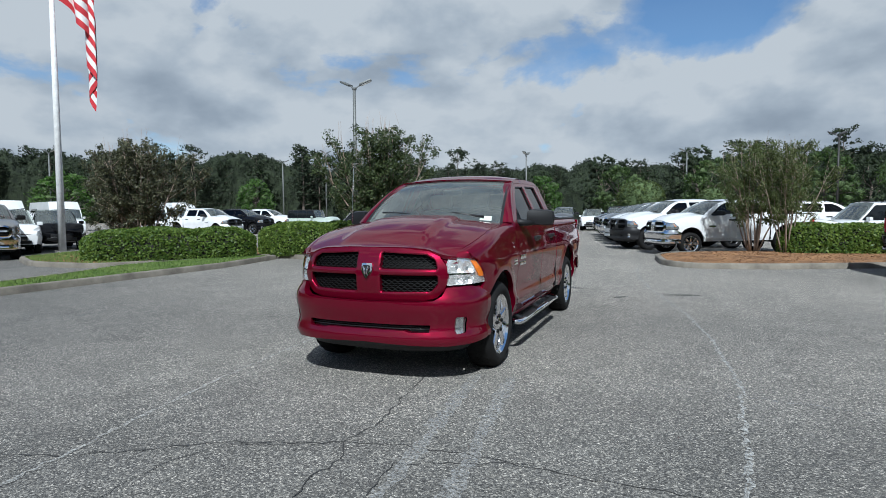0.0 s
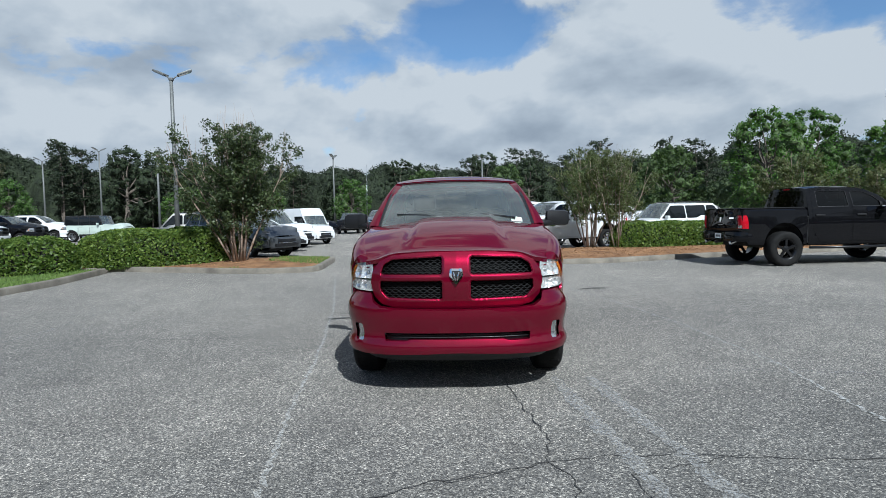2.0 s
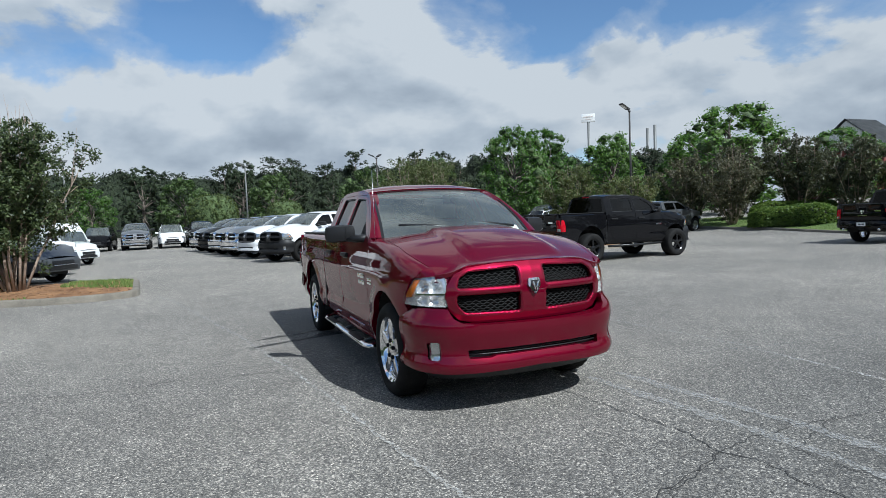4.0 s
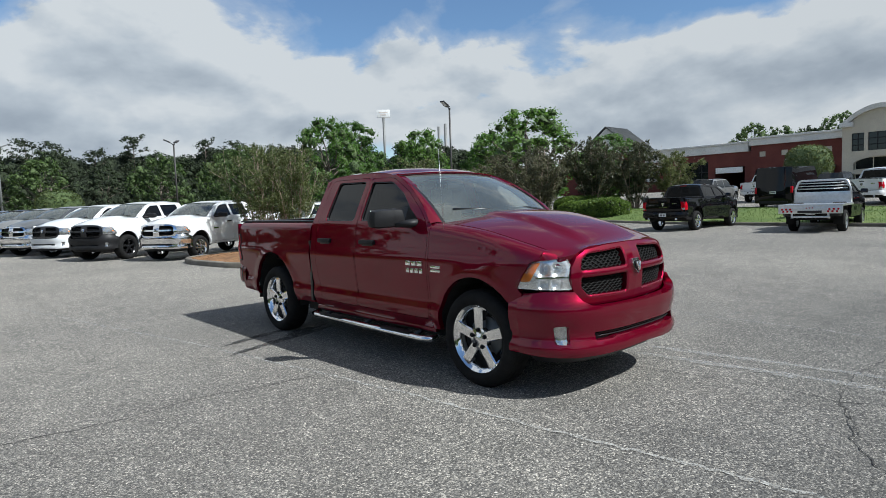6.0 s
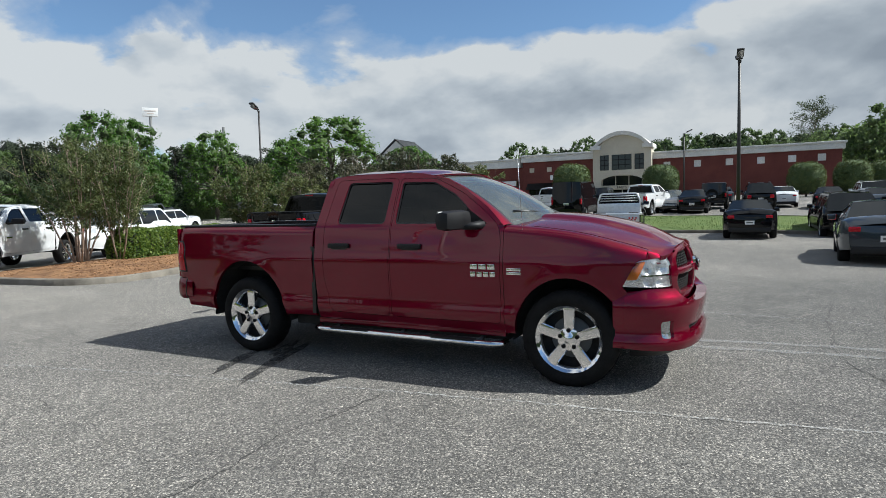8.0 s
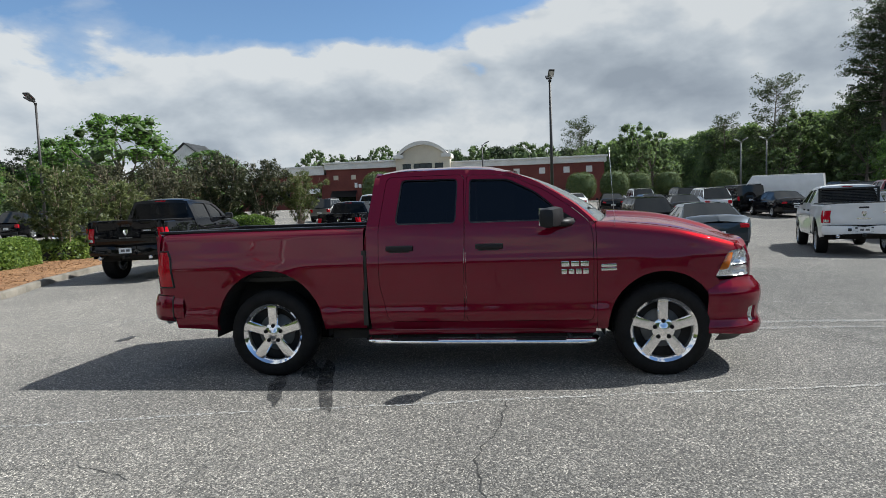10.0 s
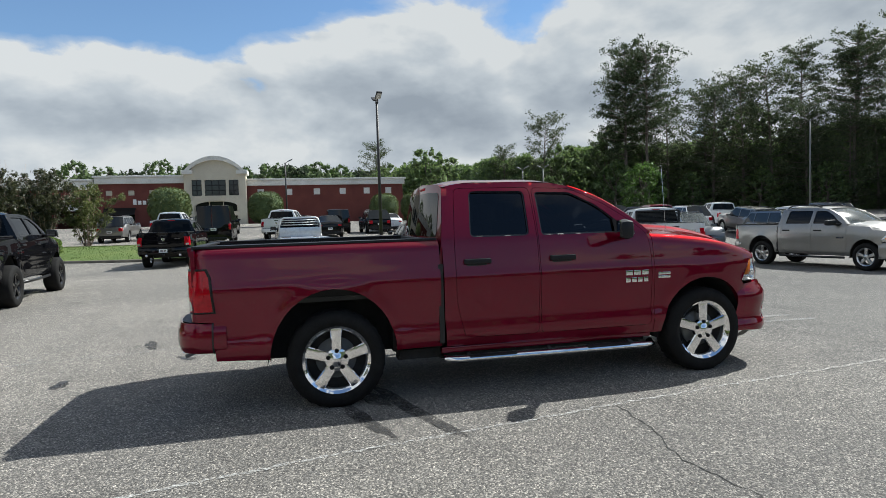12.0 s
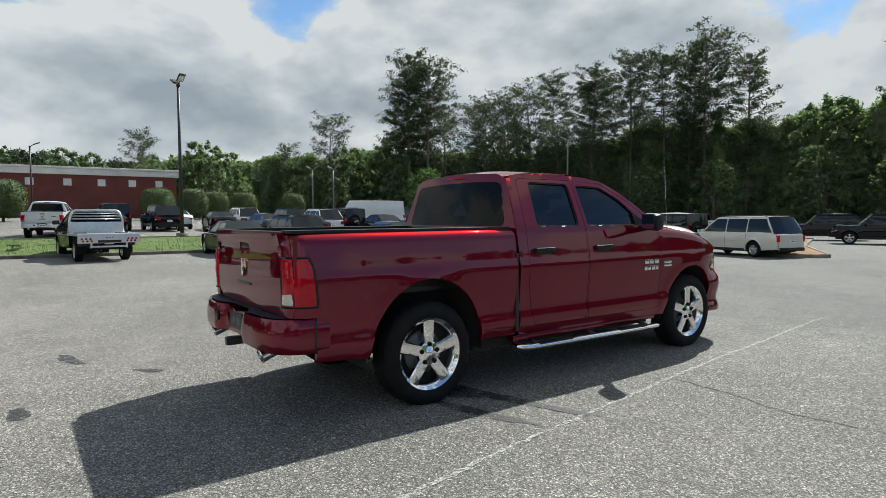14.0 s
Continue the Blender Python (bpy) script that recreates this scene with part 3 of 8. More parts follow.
def ground_sheet():
    xs, ys = spread(-24, 90, 2.0, 1800), spread(-40, 50, 2.0, 1800)
    verts = [(x, y, ground_z(x, y)) for x in xs for y in ys]
    n = len(ys)
    faces = [(i * n + j, (i + 1) * n + j, (i + 1) * n + j + 1, i * n + j + 1) for i in range(len(xs) - 1) for j in range(n - 1)]
    ob = from_lists("ground", verts, faces, ASPHALT, smooth=True)
    return tagged(ob, "weathered grey asphalt of a large car lot", "ground", kind="structure")


ground = ground_sheet()

# seams, cracks and stains of the lot
for pts, w, seed in (
    ([(-0.92, -5.6), (-1.06, -4.5), (-1.24, -3.4), (-1.37, -2.4)], 0.05, 1),
    ([(-1.37, -2.4), (-1.5, -1.3), (-1.66, -0.2), (-2.0, 1.9), (-2.5, 4.4), (-3.0, 6.9), (-3.4, 8.3)], 0.05, 1),
    ([(2.6, -6.5), (2.9, -4.1), (3.05, -1.8), (2.9, 0.2), (2.65, 1.9), (2.15, 4.2), (1.75, 6.4), (1.55, 8.2), (1.5, 10.5)], 0.055, 2),
):
    tagged(ribbon("faded_line", pts, w, SEAM if pts[0][0] == -0.92 else SEAM_FAINT, 0.005, 0.02, None, seed), "faded white painted line on worn asphalt", "road marking", "lot lines", "structure")
for i, (pts, w) in enumerate((
    ([(5.2, -7.4), (6.3, -1.2), (6.9, 4.6)], 0.09), ([(-6.2, -5.5), (-5.6, 0.2), (-6.1, 5.8)], 0.08),
    ([(9.2, -6.8), (10.6, -1.0), (11.2, 3.0)], 0.09), ([(13.6, -6.0), (15.0, 0.5), (15.5, 4.0)], 0.09),
    ([(2.3, -2.0), (6.5, -2.6), (11.5, -3.4)], 0.06), ([(-6.8, 3.3), (-4.2, 3.9), (-1.9, 4.1)], 0.05), ([(1.9, 5.3), (5.6, 4.7), (10.4, 4.4)], 0.06))):
    tagged(ribbon("faded_line", pts, w, SCUFF, 0.0045, 0.03, None, 20 + i), "almost worn away pale line on the asphalt", "road marking", "lot lines", "structure")
for i, pts in enumerate(([(1.12, -5.2), (1.05, -4.0), (0.92, -2.9), (0.85, -2.2)], [(1.5, -5.2), (1.40, -4.0), (1.25, -2.9), (1.18, -2.2)])):
    tagged(ribbon("tyre_scuff", pts, 0.16, TRACK, 0.0042, 0.015, None, 80 + i), "pale worn tyre track on the asphalt", "road marking", "lot lines", "structure")
CRACKS = (
    ([(-1.9, -5.1), (-1.0, -4.8), (-0.46, -4.46), (-0.2, -4.27), (0.1, -4.2), (0.53, -4.02), (0.94, -3.94), (1.5, -3.94), (2.2, -4.02), (2.9, -4.03), (4.0, -4.2)], 0.011),
    ([(0.43, -2.4), (0.46, -2.8), (0.55, -3.3), (0.6, -3.65), (0.54, -4.02), (0.67, -4.26), (0.62, -4.56), (0.75, -5.0)], 0.010),
    ([(0.54, -4.02), (0.2, -4.2), (-0.12, -4.28), (-0.25, -4.46), (-0.34, -4.7), (-0.3, -5.3)], 0.009),
    ([(-1.68, -0.42), (-2.25, -0.36), (-2.7, -0.23), (-2.95, -0.25), (-3.3, -0.32), (-4.4, -0.2)], 0.012),
    ([(1.78, -3.92), (1.0, -4.2), (1.02, -4.6)], 0.010),
    ([(-3.2, 3.1), (-2.9, 2.4), (-3.1, 1.8)], 0.006),
    ([(8.2, -0.4), (8.8, -1.2), (8.6, -2.4), (9.3, -3.1)], 0.02), ([(13.0, 1.2), (12.2, 0.3), (12.6, -0.8)], 0.02),
)
for i, (pts, w) in enumerate(CRACKS):
    tagged(ribbon("crack", pts, w, CRACK, 0.003, 0.02, None, 40 + i), "jagged dark crack in the asphalt", "crack", "asphalt cracks", "structure")


def blot(name, cx, cy, rx, ry, turn, mat, lift, label, seed):
    rnd = random.Random(seed)
    ph = [rnd.uniform(0, 6.3) for _ in range(4)]
    verts, faces = [(cx, cy, ground_z(cx, cy) + lift)], []
    n = 40
    for i in range(n):
        a = i * math.tau / n
        k = 1 + 0.18 * math.sin(2 * a + ph[0]) + 0.14 * math.sin(3 * a + ph[1]) + 0.10 * math.sin(7 * a + ph[2])
        x, y = rx * k * math.cos(a), ry * k * math.sin(a)
        c, s = math.cos(turn), math.sin(turn)
        X, Y = cx + x * c - y * s, cy + x * s + y * c
        verts.append((X, Y, ground_z(X, Y) + lift))
        faces.append((0, 1 + i, 1 + (i + 1) % n))
    return tagged(from_lists(name, verts, faces, mat), label, "stain", "ground stains", "structure")


for i, (cx, cy, rx, ry, a) in enumerate(((-1.15, 1.22, 0.68, 0.085, 0.30), (-1.30, 1.62, 0.50, 0.07, 0.34), (-0.75, 1.5, 0.36, 0.08, 0.25), (0.72, 4.45, 0.16, 0.08, 0.2), (2.6, 4.0, 0.3, 0.08, 0.3), (1.6, 3.4, 0.14, 0.07, 0.9))):
    blot("oil_stain", cx, cy, rx, ry, a, OIL, 0.006, "dark dried oil stain on the asphalt", 60 + i)

# ---- planted islands ----
def island(name, label, poly, fill, fill_label, mound=0.12, kerb_h=0.15, kerb_w=0.16, fill_name="bed", joint=3.0):
    """A kerb of cast lengths round a raised bed."""
    root = thing(name, label, "island", kind="structure")
    poly = refine(poly, 0.6)
    n = len(poly)
    if sum((b[0] - a[0]) * (b[1] + a[1]) for a, b in zip(poly, poly[1:] + poly[:1])) > 0:
        poly = poly[::-1]
    inner = []
    for i, p in enumerate(poly):
        a, b = Vector(poly[i - 1]), Vector(poly[(i + 1) % n])
        d = (b - a).normalized()
        inner.append((p[0] - d.y * kerb_w, p[1] + d.x * kerb_w))
    prof = ((0.0, -0.05), (0.012, kerb_h - 0.03), (0.04, kerb_h), (kerb_w, kerb_h - 0.005), (kerb_w, 0.02))
    bm = bmesh.new()
    run, prev = 0.0, None
    rings = []
    for i in range(n + 1):
        p, q = Vector(poly[i % n]), Vector(inner[i % n])
        u = (q - p).normalized()
        g = ground_z(p.x, p.y)
        rings.append([(p.x + u.x * d, p.y + u.y * d, g + h) for d, h in prof])
    for i in range(n):
        # each length stands 6 mm clear of the next one
        gap = 0.5 if int(run / joint) != int((run + (Vector(poly[(i + 1) % n]) - Vector(poly[i])).length) / joint) else 0.0
        run += (Vector(poly[(i + 1) % n]) - Vector(poly[i])).length
        k = 0.012 if gap else 0.0
        r0 = [bm.verts.new(v) for v in rings[i]]
        r1 = [bm.verts.new(Vector(rings[i + 1][j]).lerp(Vector(rings[i][j]), k)) for j in range(len(prof))]
        for j in range(len(prof) - 1):
            bm.faces.new((r0[j], r1[j], r1[j + 1], r0[j + 1]))
    bmesh.ops.recalc_face_normals(bm, faces=bm.faces)
    part("kerb", bm, CONCRETE, root, "weathered concrete kerb", sharp=50)
    cx, cy = sum(p[0] for p in inner) / n, sum(p[1] for p in inner) / n
    rimp = np.array(inner)

    def lay(x, y):
        d = float(np.sqrt(((rimp - (x, y)) ** 2).sum(1)).min())
        return (x, y, ground_z(x, y) + kerb_h - 0.03 + mound * smooth_step(0.0, 1.6, d) + 0.02 * noise.noise((x * 1.3, y * 1.3, 1.0)) * smooth_step(0, 0.4, d))

    bm = bmesh.new()
    panel(bm, inner, [], 0.45, lay, None, (0, 0, 1))
    part(fill_name, bm, fill, root, fill_label)
    return root, inner, lay


def scatter(inner, count, seed, keep=None):
    rng = np.random.default_rng(seed)
    rim = np.array(inner)
    lo, hi = rim.min(0), rim.max(0)
    p = lo + rng.random((count * 3, 2)) * (hi - lo)
    p = p[inside(inner, p)]
    if keep is not None:
        p = p[[bool(keep(x, y)) for x, y in p]]
    p = p[:count]
    d = np.full(len(p), 1e9)
    for q in rim:
        d = np.minimum(d, np.hypot(p[:, 0] - q[0], p[:, 1] - q[1]))
    return [(float(x), float(y), float(k)) for (x, y), k in zip(p, d)]


def blades(name, spots, lay, mat, size, tall, label, seed, parent=None):
    rnd = random.Random(seed)
    verts, faces = [], []
    for x, y, rim_gap in spots:
        z = ground_z(x, y) + 0.12 + lay * smooth_step(0.0, 1.6, rim_gap)
        a, h, w = rnd.uniform(0, 6.28), size * rnd.uniform(0.5, 1.2), size * 0.22
        lx, ly = rnd.uniform(-1, 1) * (h if not tall else h * 0.4), rnd.uniform(-1, 1) * (h if not tall else h * 0.4)
        up = h if tall else h * 0.12
        k = len(verts)
        verts += [(x - w * math.cos(a), y - w * math.sin(a), z), (x + w * math.cos(a), y + w * math.sin(a), z), (x + lx, y + ly, z + up + 0.008)]
        faces.append((k, k + 1, k + 2))
    return tagged(from_lists(name, verts, faces, mat), label, name.replace("_", " "), kind="stuff")


ISL_A, in_a, lay_a = island("hedge_island", "kerbed planting island of pine straw with a clipped hedge", rounded([(-3.75, 8.35), (-4.1, 12.6), (-18.6, 12.4), (-18.2, 6.0), (-15.4, 4.5), (-12.7, 4.5), (-11.95, 5.9), (-10.9, 8.6), (-9.9, 9.5), (-9.3, 9.25), (-5.2, 8.0)], 0.7), STRAW_BED, "pine straw mulch")
STRIP_A, in_s, lay_s = island("grass_strip", "long kerbed strip of thin worn grass", rounded([(-9.95, 9.2), (-9.3, 6.0), (-9.2, 0.0), (-9.5, -6.0), (-10.6, -16.0), (-12.0, -15.6), (-10.7, -6.0), (-10.4, 0.0), (-11.1, 2.8), (-11.75, 4.5), (-11.6, 5.9), (-10.7, 8.3)], 0.3), GRASS_SOIL, "thin dry grass", mound=0.06, fill_name="turf")
ISL_B, in_b, lay_b = island("myrtle_island", "kerbed pine straw island with a hedge and crape myrtles", rounded([(1.75, 12.9), (2.05, 10.3), (2.8, 9.45), (4.6, 9.7), (7.2, 10.9), (12.5, 12.6), (17.5, 14.2), (17.0, 16.6), (9.5, 16.3), (3.6, 14.8), (2.1, 14.2)], 0.7), STRAW_BED, "pine straw mulch")
ISL_C, in_c, lay_c = island("lawn_strip", "kerbed strip of mown lawn between two parts of the lot", rounded([(24.6, 11.0), (24.0, 5.0), (23.4, -1.5), (23.2, -9.0), (23.6, -12.0), (29.0, -12.0), (30.0, -3.0), (31.0, 5.0), (32.4, 14.0), (33.0, 26.0), (26.5, 27.0), (25.6, 15.5)], 0.8), GRASS_SOIL, "mown green lawn", mound=0.05, fill_name="turf")
ISL_D, in_d, lay_d = island("straw_island", "narrow kerbed island of pale pine straw", rounded([(5.2, -21.6), (7.4, -20.6), (13.2, -28.5), (17.0, -40.0), (14.0, -41.0), (9.6, -29.5)], 0.9), STRAW_BED, "pale pine straw")
blades("pine_straw", scatter(in_a, 5000, 5), 0.12, STRAW, 0.10, False, "loose rust-brown pine needles", 1)
blades("pine_straw", scatter(in_b, 9000, 6), 0.12, STRAW, 0.10, False, "loose rust-brown pine needles", 2)
blades("grass", scatter(in_s, 16000, 7), 0.06, BLADE, 0.05, True, "short thin grass blades", 3)
blades("grass", scatter(in_c, 16000, 8), 0.05, BLADE, 0.06, True, "short mown grass blades", 4)
blades("grass", scatter(in_a, 14000, 9, lambda x, y: (x > -5.6 and y > 9.6) or (y < 8.6 and x < -6.0)), 0.12, BLADE, 0.06, True, "short thin grass blades", 5)

# ---- dealership building ----
def building():
    root = thing("dealership_building", "long red brick showroom with white cornice and cream arched entrance", "building")
    FX, D = 85.0, 40.0
    zb = 1.2

    def slab(name, y0, y1, x0, x1, z0, z1, mat, label="", bevel=0.0, parent=root):
        return boxed(name, (x0, x1, y0, y1, z0, z1), mat, parent, bevel, label)

    def wall_with(name, y0, y1, z0, z1, x, holes, mat, depth=0.35, parent=root, label=""):
        bm = bmesh.new()
        panel(bm, [(y0, z0), (y1, z0), (y1, z1), (y0, z1)], [[(a, c), (b, c), (b, d), (a, d)] for a, b, c, d in holes], 3.0, lambda u, v: (x, u, v), (depth, 0, 0), (-1, 0, 0))
        return part(name, bm, mat, parent, label)

    def window(y0, y1, z0, z1, x, nu, nv, parent, frame_mat=BLACK_TRIM, deep=0.2, name="window"):
        bm = bmesh.new()
        box(bm, x + deep, x + deep + 0.05, y0, y1, z0, z1)
        w = part(name, bm, DARK_GLASS, parent, "dark reflecting glazing", smooth=False)
        for i in range(nu + 1):
            y = y0 + (y1 - y0) * i / nu
            boxed("mullion", (x + deep - 0.06, x + deep - 0.003, y - 0.05, y + 0.05, z0, z1), frame_mat, w, 0)
        for j in range(nv + 1):
            z = z0 + (z1 - z0) * j / nv
            boxed("transom", (x + deep - 0.075, x + deep - 0.003, y0, y1, z - 0.05, z + 0.05), frame_mat, w, 0)
        return w

    # south wing: plain brick with square light panels
    sq = [(y - 0.45, y + 0.45, 6.0, 6.9) for y in (6.7, 2.7, -1.3, -5.1, -8.7, -12.0)]
    wall_with("brick_wall", -14.2, 8.6, zb, 7.4, FX, sq, BRICK, label="plain red brick wall")
    for a, b, c, d in sq:
        slab("wall_panel", a, b, FX + 0.06, FX + 0.2, c, d, WHITE_TRIM, "square white wall panel")
    slab("end_wall", -14.2, -13.9, FX + 0.36, FX + D, zb, 7.4, BRICK)
    slab("cornice", -14.5, 8.6, FX - 0.25, FX + D, 7.4, 8.15, WHITE_TRIM, "white cornice band", 0.05)
    slab("coping", -14.7, 8.6, FX - 0.45, FX + D, 8.15, 8.40, WHITE_TRIM, "", 0.06)
    slab("roof", -14.0, 50.0, FX + 1, FX + D - 1, 8.0, 8.1, ROOFING)
    # entrance bay with a segmental arch
    y0, y1, cy = 8.6, 16.8, 12.7
    top = lambda y: 9.4 + 1.75 * max(0.0, 1 - ((y - cy) / 3.4) ** 2)
    out = [(y0, zb), (y1, zb), (y1, 9.3)] + [(cy + 3.4 - 6.8 * i / 20, top(cy + 3.4 - 6.8 * i / 20)) for i in range(21)] + [(y0, 9.3)]
    wins = [(9.6, 10.9, 6.0, 8.2), (11.3, 14.1, 6.0, 8.2), (14.5, 15.8, 6.0, 8.2)]
    low = [(cy - 2.9, zb + 0.02), (cy + 2.9, zb + 0.02), (cy + 2.9, 4.4)] + [(cy + 2.9 * math.cos(math.pi * i / 14), 4.4 + 0.85 * math.sin(math.pi * i / 14)) for i in range(15)] + [(cy - 2.9, 4.4)]
    bm = bmesh.new()
    panel(bm, out, [[(a, c), (b, c), (b, d), (a, d)] for a, b, c, d in wins] + [refine(low, 5.0)], 1.2, lambda u, v: (FX - 1.6, u, v), (1.2, 0, 0), (-1, 0, 0))
    bay = part("entrance_bay", bm, STUCCO, root, "cream stucco entrance bay with arched top")
    for a, b, c, d in wins:
        window(a, b, c, d, FX - 1.6, max(2, int((b - a) / 0.7)), 3, bay)
    bm = bmesh.new()
    ring = []
    for i in range(25):
        y = cy - 3.9 + 7.8 * i / 24
        z = 9.55 + 1.95 * max(0.0, 1 - ((y - cy) / 3.9) ** 2) ** 0.9
        ring.append([(FX - 2.1, y, z - 0.55), (FX - 2.2, y, z), (FX + 4, y, z), (FX + 4, y, z - 0.55)])
    vs = [[bm.verts.new(p) for p in r] for r in ring]
    for a, b in zip(vs, vs[1:]):
        for k in range(4):
            bm.faces.new((a[k], a[(k + 1) % 4], b[(k + 1) % 4], b[k]))
    bm.faces.new(vs[0])
    bm.faces.new(vs[-1])
    bmesh.ops.recalc_face_normals(bm, faces=bm.faces)
    part("arch_cornice", bm, WHITE_TRIM, root, "curved white cornice")
    for s in (-1, 1):
        slab("shoulder_cornice", cy + s * 3.0 - 0.2 if s < 0 else cy + 2.9, cy + s * 4.35 if s > 0 else cy - 2.9, FX - 2.15, FX + 2, 9.0, 9.55, WHITE_TRIM, "", 0.05) if s > 0 else slab("shoulder_cornice", cy - 4.35, cy - 2.9, FX - 2.15, FX + 2, 9.0, 9.55, WHITE_TRIM, "", 0.05)
    for s in (-1, 1):
        slab("bay_side", (y0 if s < 0 else y1 - 0.3), (y0 + 0.3 if s < 0 else y1), FX - 0.39, FX + 1.0, zb, 9.0, STUCCO)
    slab("bay_back", y0 + 0.3, y1 - 0.3, FX - 0.3, FX - 0.1, zb, 9.3, STUCCO)
    window(cy - 2.8, cy + 2.8, zb + 0.1, 3.2, FX - 1.3, 4, 1, bay, STUCCO, 0.3)
    window(cy - 2.8, cy + 2.8, 3.75, 5.2, FX - 1.3, 3, 1, bay, STUCCO, 0.3)
    slab("lintel", cy - 2.9, cy + 2.9, FX - 1.5, FX - 1.0, 3.2, 3.75, STUCCO)
    txt = bpy.data.curves.new("parts_lettering", "FONT")
    txt.body, txt.size, txt.extrude, txt.align_x = "PARTS", 0.48, 0.02, "CENTER"
    lt = new("parts_lettering", txt)
    lt.data.materials.append(BLACK_TRIM)
    lt.matrix_world = Matrix.Translation((FX - 1.53, cy, 3.32)) @ Matrix(((0, 0, -1, 0), (-1, 0, 0, 0), (0, 1, 0, 0), (0, 0, 0, 1)))
    lt.parent = bay
    # middle wing, slightly taller
    sq2 = [(y - 0.4, y + 0.4, 6.3, 7.0) for y in (18.7, 21.2, 23.9, 26.7)]
    lows = [(18.0, 21.4, zb + 0.3, 3.7), (23.6, 27.2, zb + 0.3, 3.7)]
    wall_with("brick_wall", 16.8, 28.2, zb, 7.9, FX, sq2 + lows, BRICK, label="red brick wall with low shopfronts")
    for a, b, c, d in sq2:
        slab("wall_panel", a, b, FX + 0.1, FX + 0.2, c, d, STUCCO, "small square wall panel")
    for a, b, c, d in lows:
        window(a, b, c, d, FX, 3, 2, root)
        bm = bmesh.new()
        g = [bm.verts.new(p) for p in ((FX - 0.02, a - 0.2, 4.6), (FX - 0.02, b + 0.2, 4.6), (FX - 1.1, b + 0.2, 3.6), (FX - 1.1, a - 0.2, 3.6))]
        bm.faces.new(g)
        bmesh.ops.solidify(bm, geom=bm.faces[:], thickness=0.06)
        part("awning", bm, SATIN_BLACK, root, "dark sloping awning", smooth=False)
    slab("cornice", 16.8, 28.4, FX - 0.3, FX + D, 7.9, 8.75, WHITE_TRIM, "white cornice band", 0.05)
    slab("coping", 16.8, 28.6, FX - 0.5, FX + D, 8.75, 9.02, WHITE_TRIM, "", 0.06)
    # the trader's name, as bars
    for k in range(9):
        y = 23.5 - 0.62 * k
        bm = bmesh.new()
        box(bm, FX - 0.1, FX - 0.004, y - 0.22, y + 0.22, 5.0, 5.55 if k % 3 else 5.75, 0.02)
        part("sign_bar", bm, WHITE_PLASTIC, root, "white raised sign bar")
    # north wing with a drive-through
    wall_with("brick_wall", 28.2, 46.2, zb, 7.2, FX + 0.4, [(29.2, 33.4, zb + 0.02, 5.2), (34.4, 38.6, 3.0, 6.2)], BRICK, label="red brick wall with drive-through opening")
    window(34.4, 38.6, 3.0, 6.2, FX + 0.4, 4, 2, root)
    slab("drive_wall", 28.6, 29.1, FX + 0.8, FX + 12, zb, 7.2, BRICK)
    slab("drive_wall", 33.5, 34.0, FX + 0.8, FX + 12, zb, 7.2, BRICK)
    slab("drive_sign", 29.4, 33.2, FX + 0.1, FX + 0.35, 4.3, 5.1, WHITE_PLASTIC, "long white sign board", 0.03)
    slab("cornice", 28.62, 46.6, FX + 0.1, FX + D, 7.2, 8.35, WHITE_TRIM, "white cornice band", 0.05)
    slab("coping", 28.62, 46.8, FX - 0.1, FX + D, 8.35, 8.62, WHITE_TRIM, "", 0.06)
    for z, w, h in ((7.0, 3.6, 0.75), (5.9, 3.6, 0.55), (4.9, 2.6, 0.7), (3.9, 2.2, 0.5)):
        for k in range(5):
            yy = 44.6 - (w / 5) * k
            slab("sign_bar", yy - w / 5 * 0.82, yy, FX + 0.25, FX + 0.395, z - h / 2, z + h / 2, WHITE_PLASTIC, "white raised sign bar", 0.03)
    # gabled roof behind
    bm = bmesh.new()
    front = [bm.verts.new((FX - 2.0, y, z)) for y, z in ((44.9, 8.6), (55.5, 8.6), (50.2, 12.75))]
    rear = [bm.verts.new((FX - 1.7, y, z)) for y, z in ((44.9, 8.6), (55.5, 8.6), (50.2, 12.75))]
    bm.faces.new(front)
    bm.faces.new(rear[::-1])
    for a, b in ((0, 1), (1, 2), (2, 0)):
        bm.faces.new((front[b], front[a], rear[a], rear[b]))
    bmesh.ops.recalc_face_normals(bm, faces=bm.faces)
    part("gable", bm, WHITE_TRIM, root, "pale gable wall", smooth=False)
    for s in (-1, 1):
        bm = bmesh.new()
        a = [bm.verts.new((x, 50.2 + s * d, z)) for x, d, z in ((FX - 2.3, 0, 13.05), (FX - 2.3, 5.9, 8.43), (FX + 4.5, 5.9, 8.43), (FX + 4.5, 0, 13.05))]
        bm.faces.new(a)
        bmesh.ops.solidify(bm, geom=bm.faces[:], thickness=0.18)
        part("gable_roof", bm, ROOFING, root, "dark shingled roof", smooth=False)
    slab("gable_base", 45.2, 55.2, FX - 1.9, FX + 4.2, zb, 9.0, BRICK)
    slab("north_wall", 55.4, 62.0, FX + 1, FX + 30, zb, 8.6, BRICK)
    return root


building()


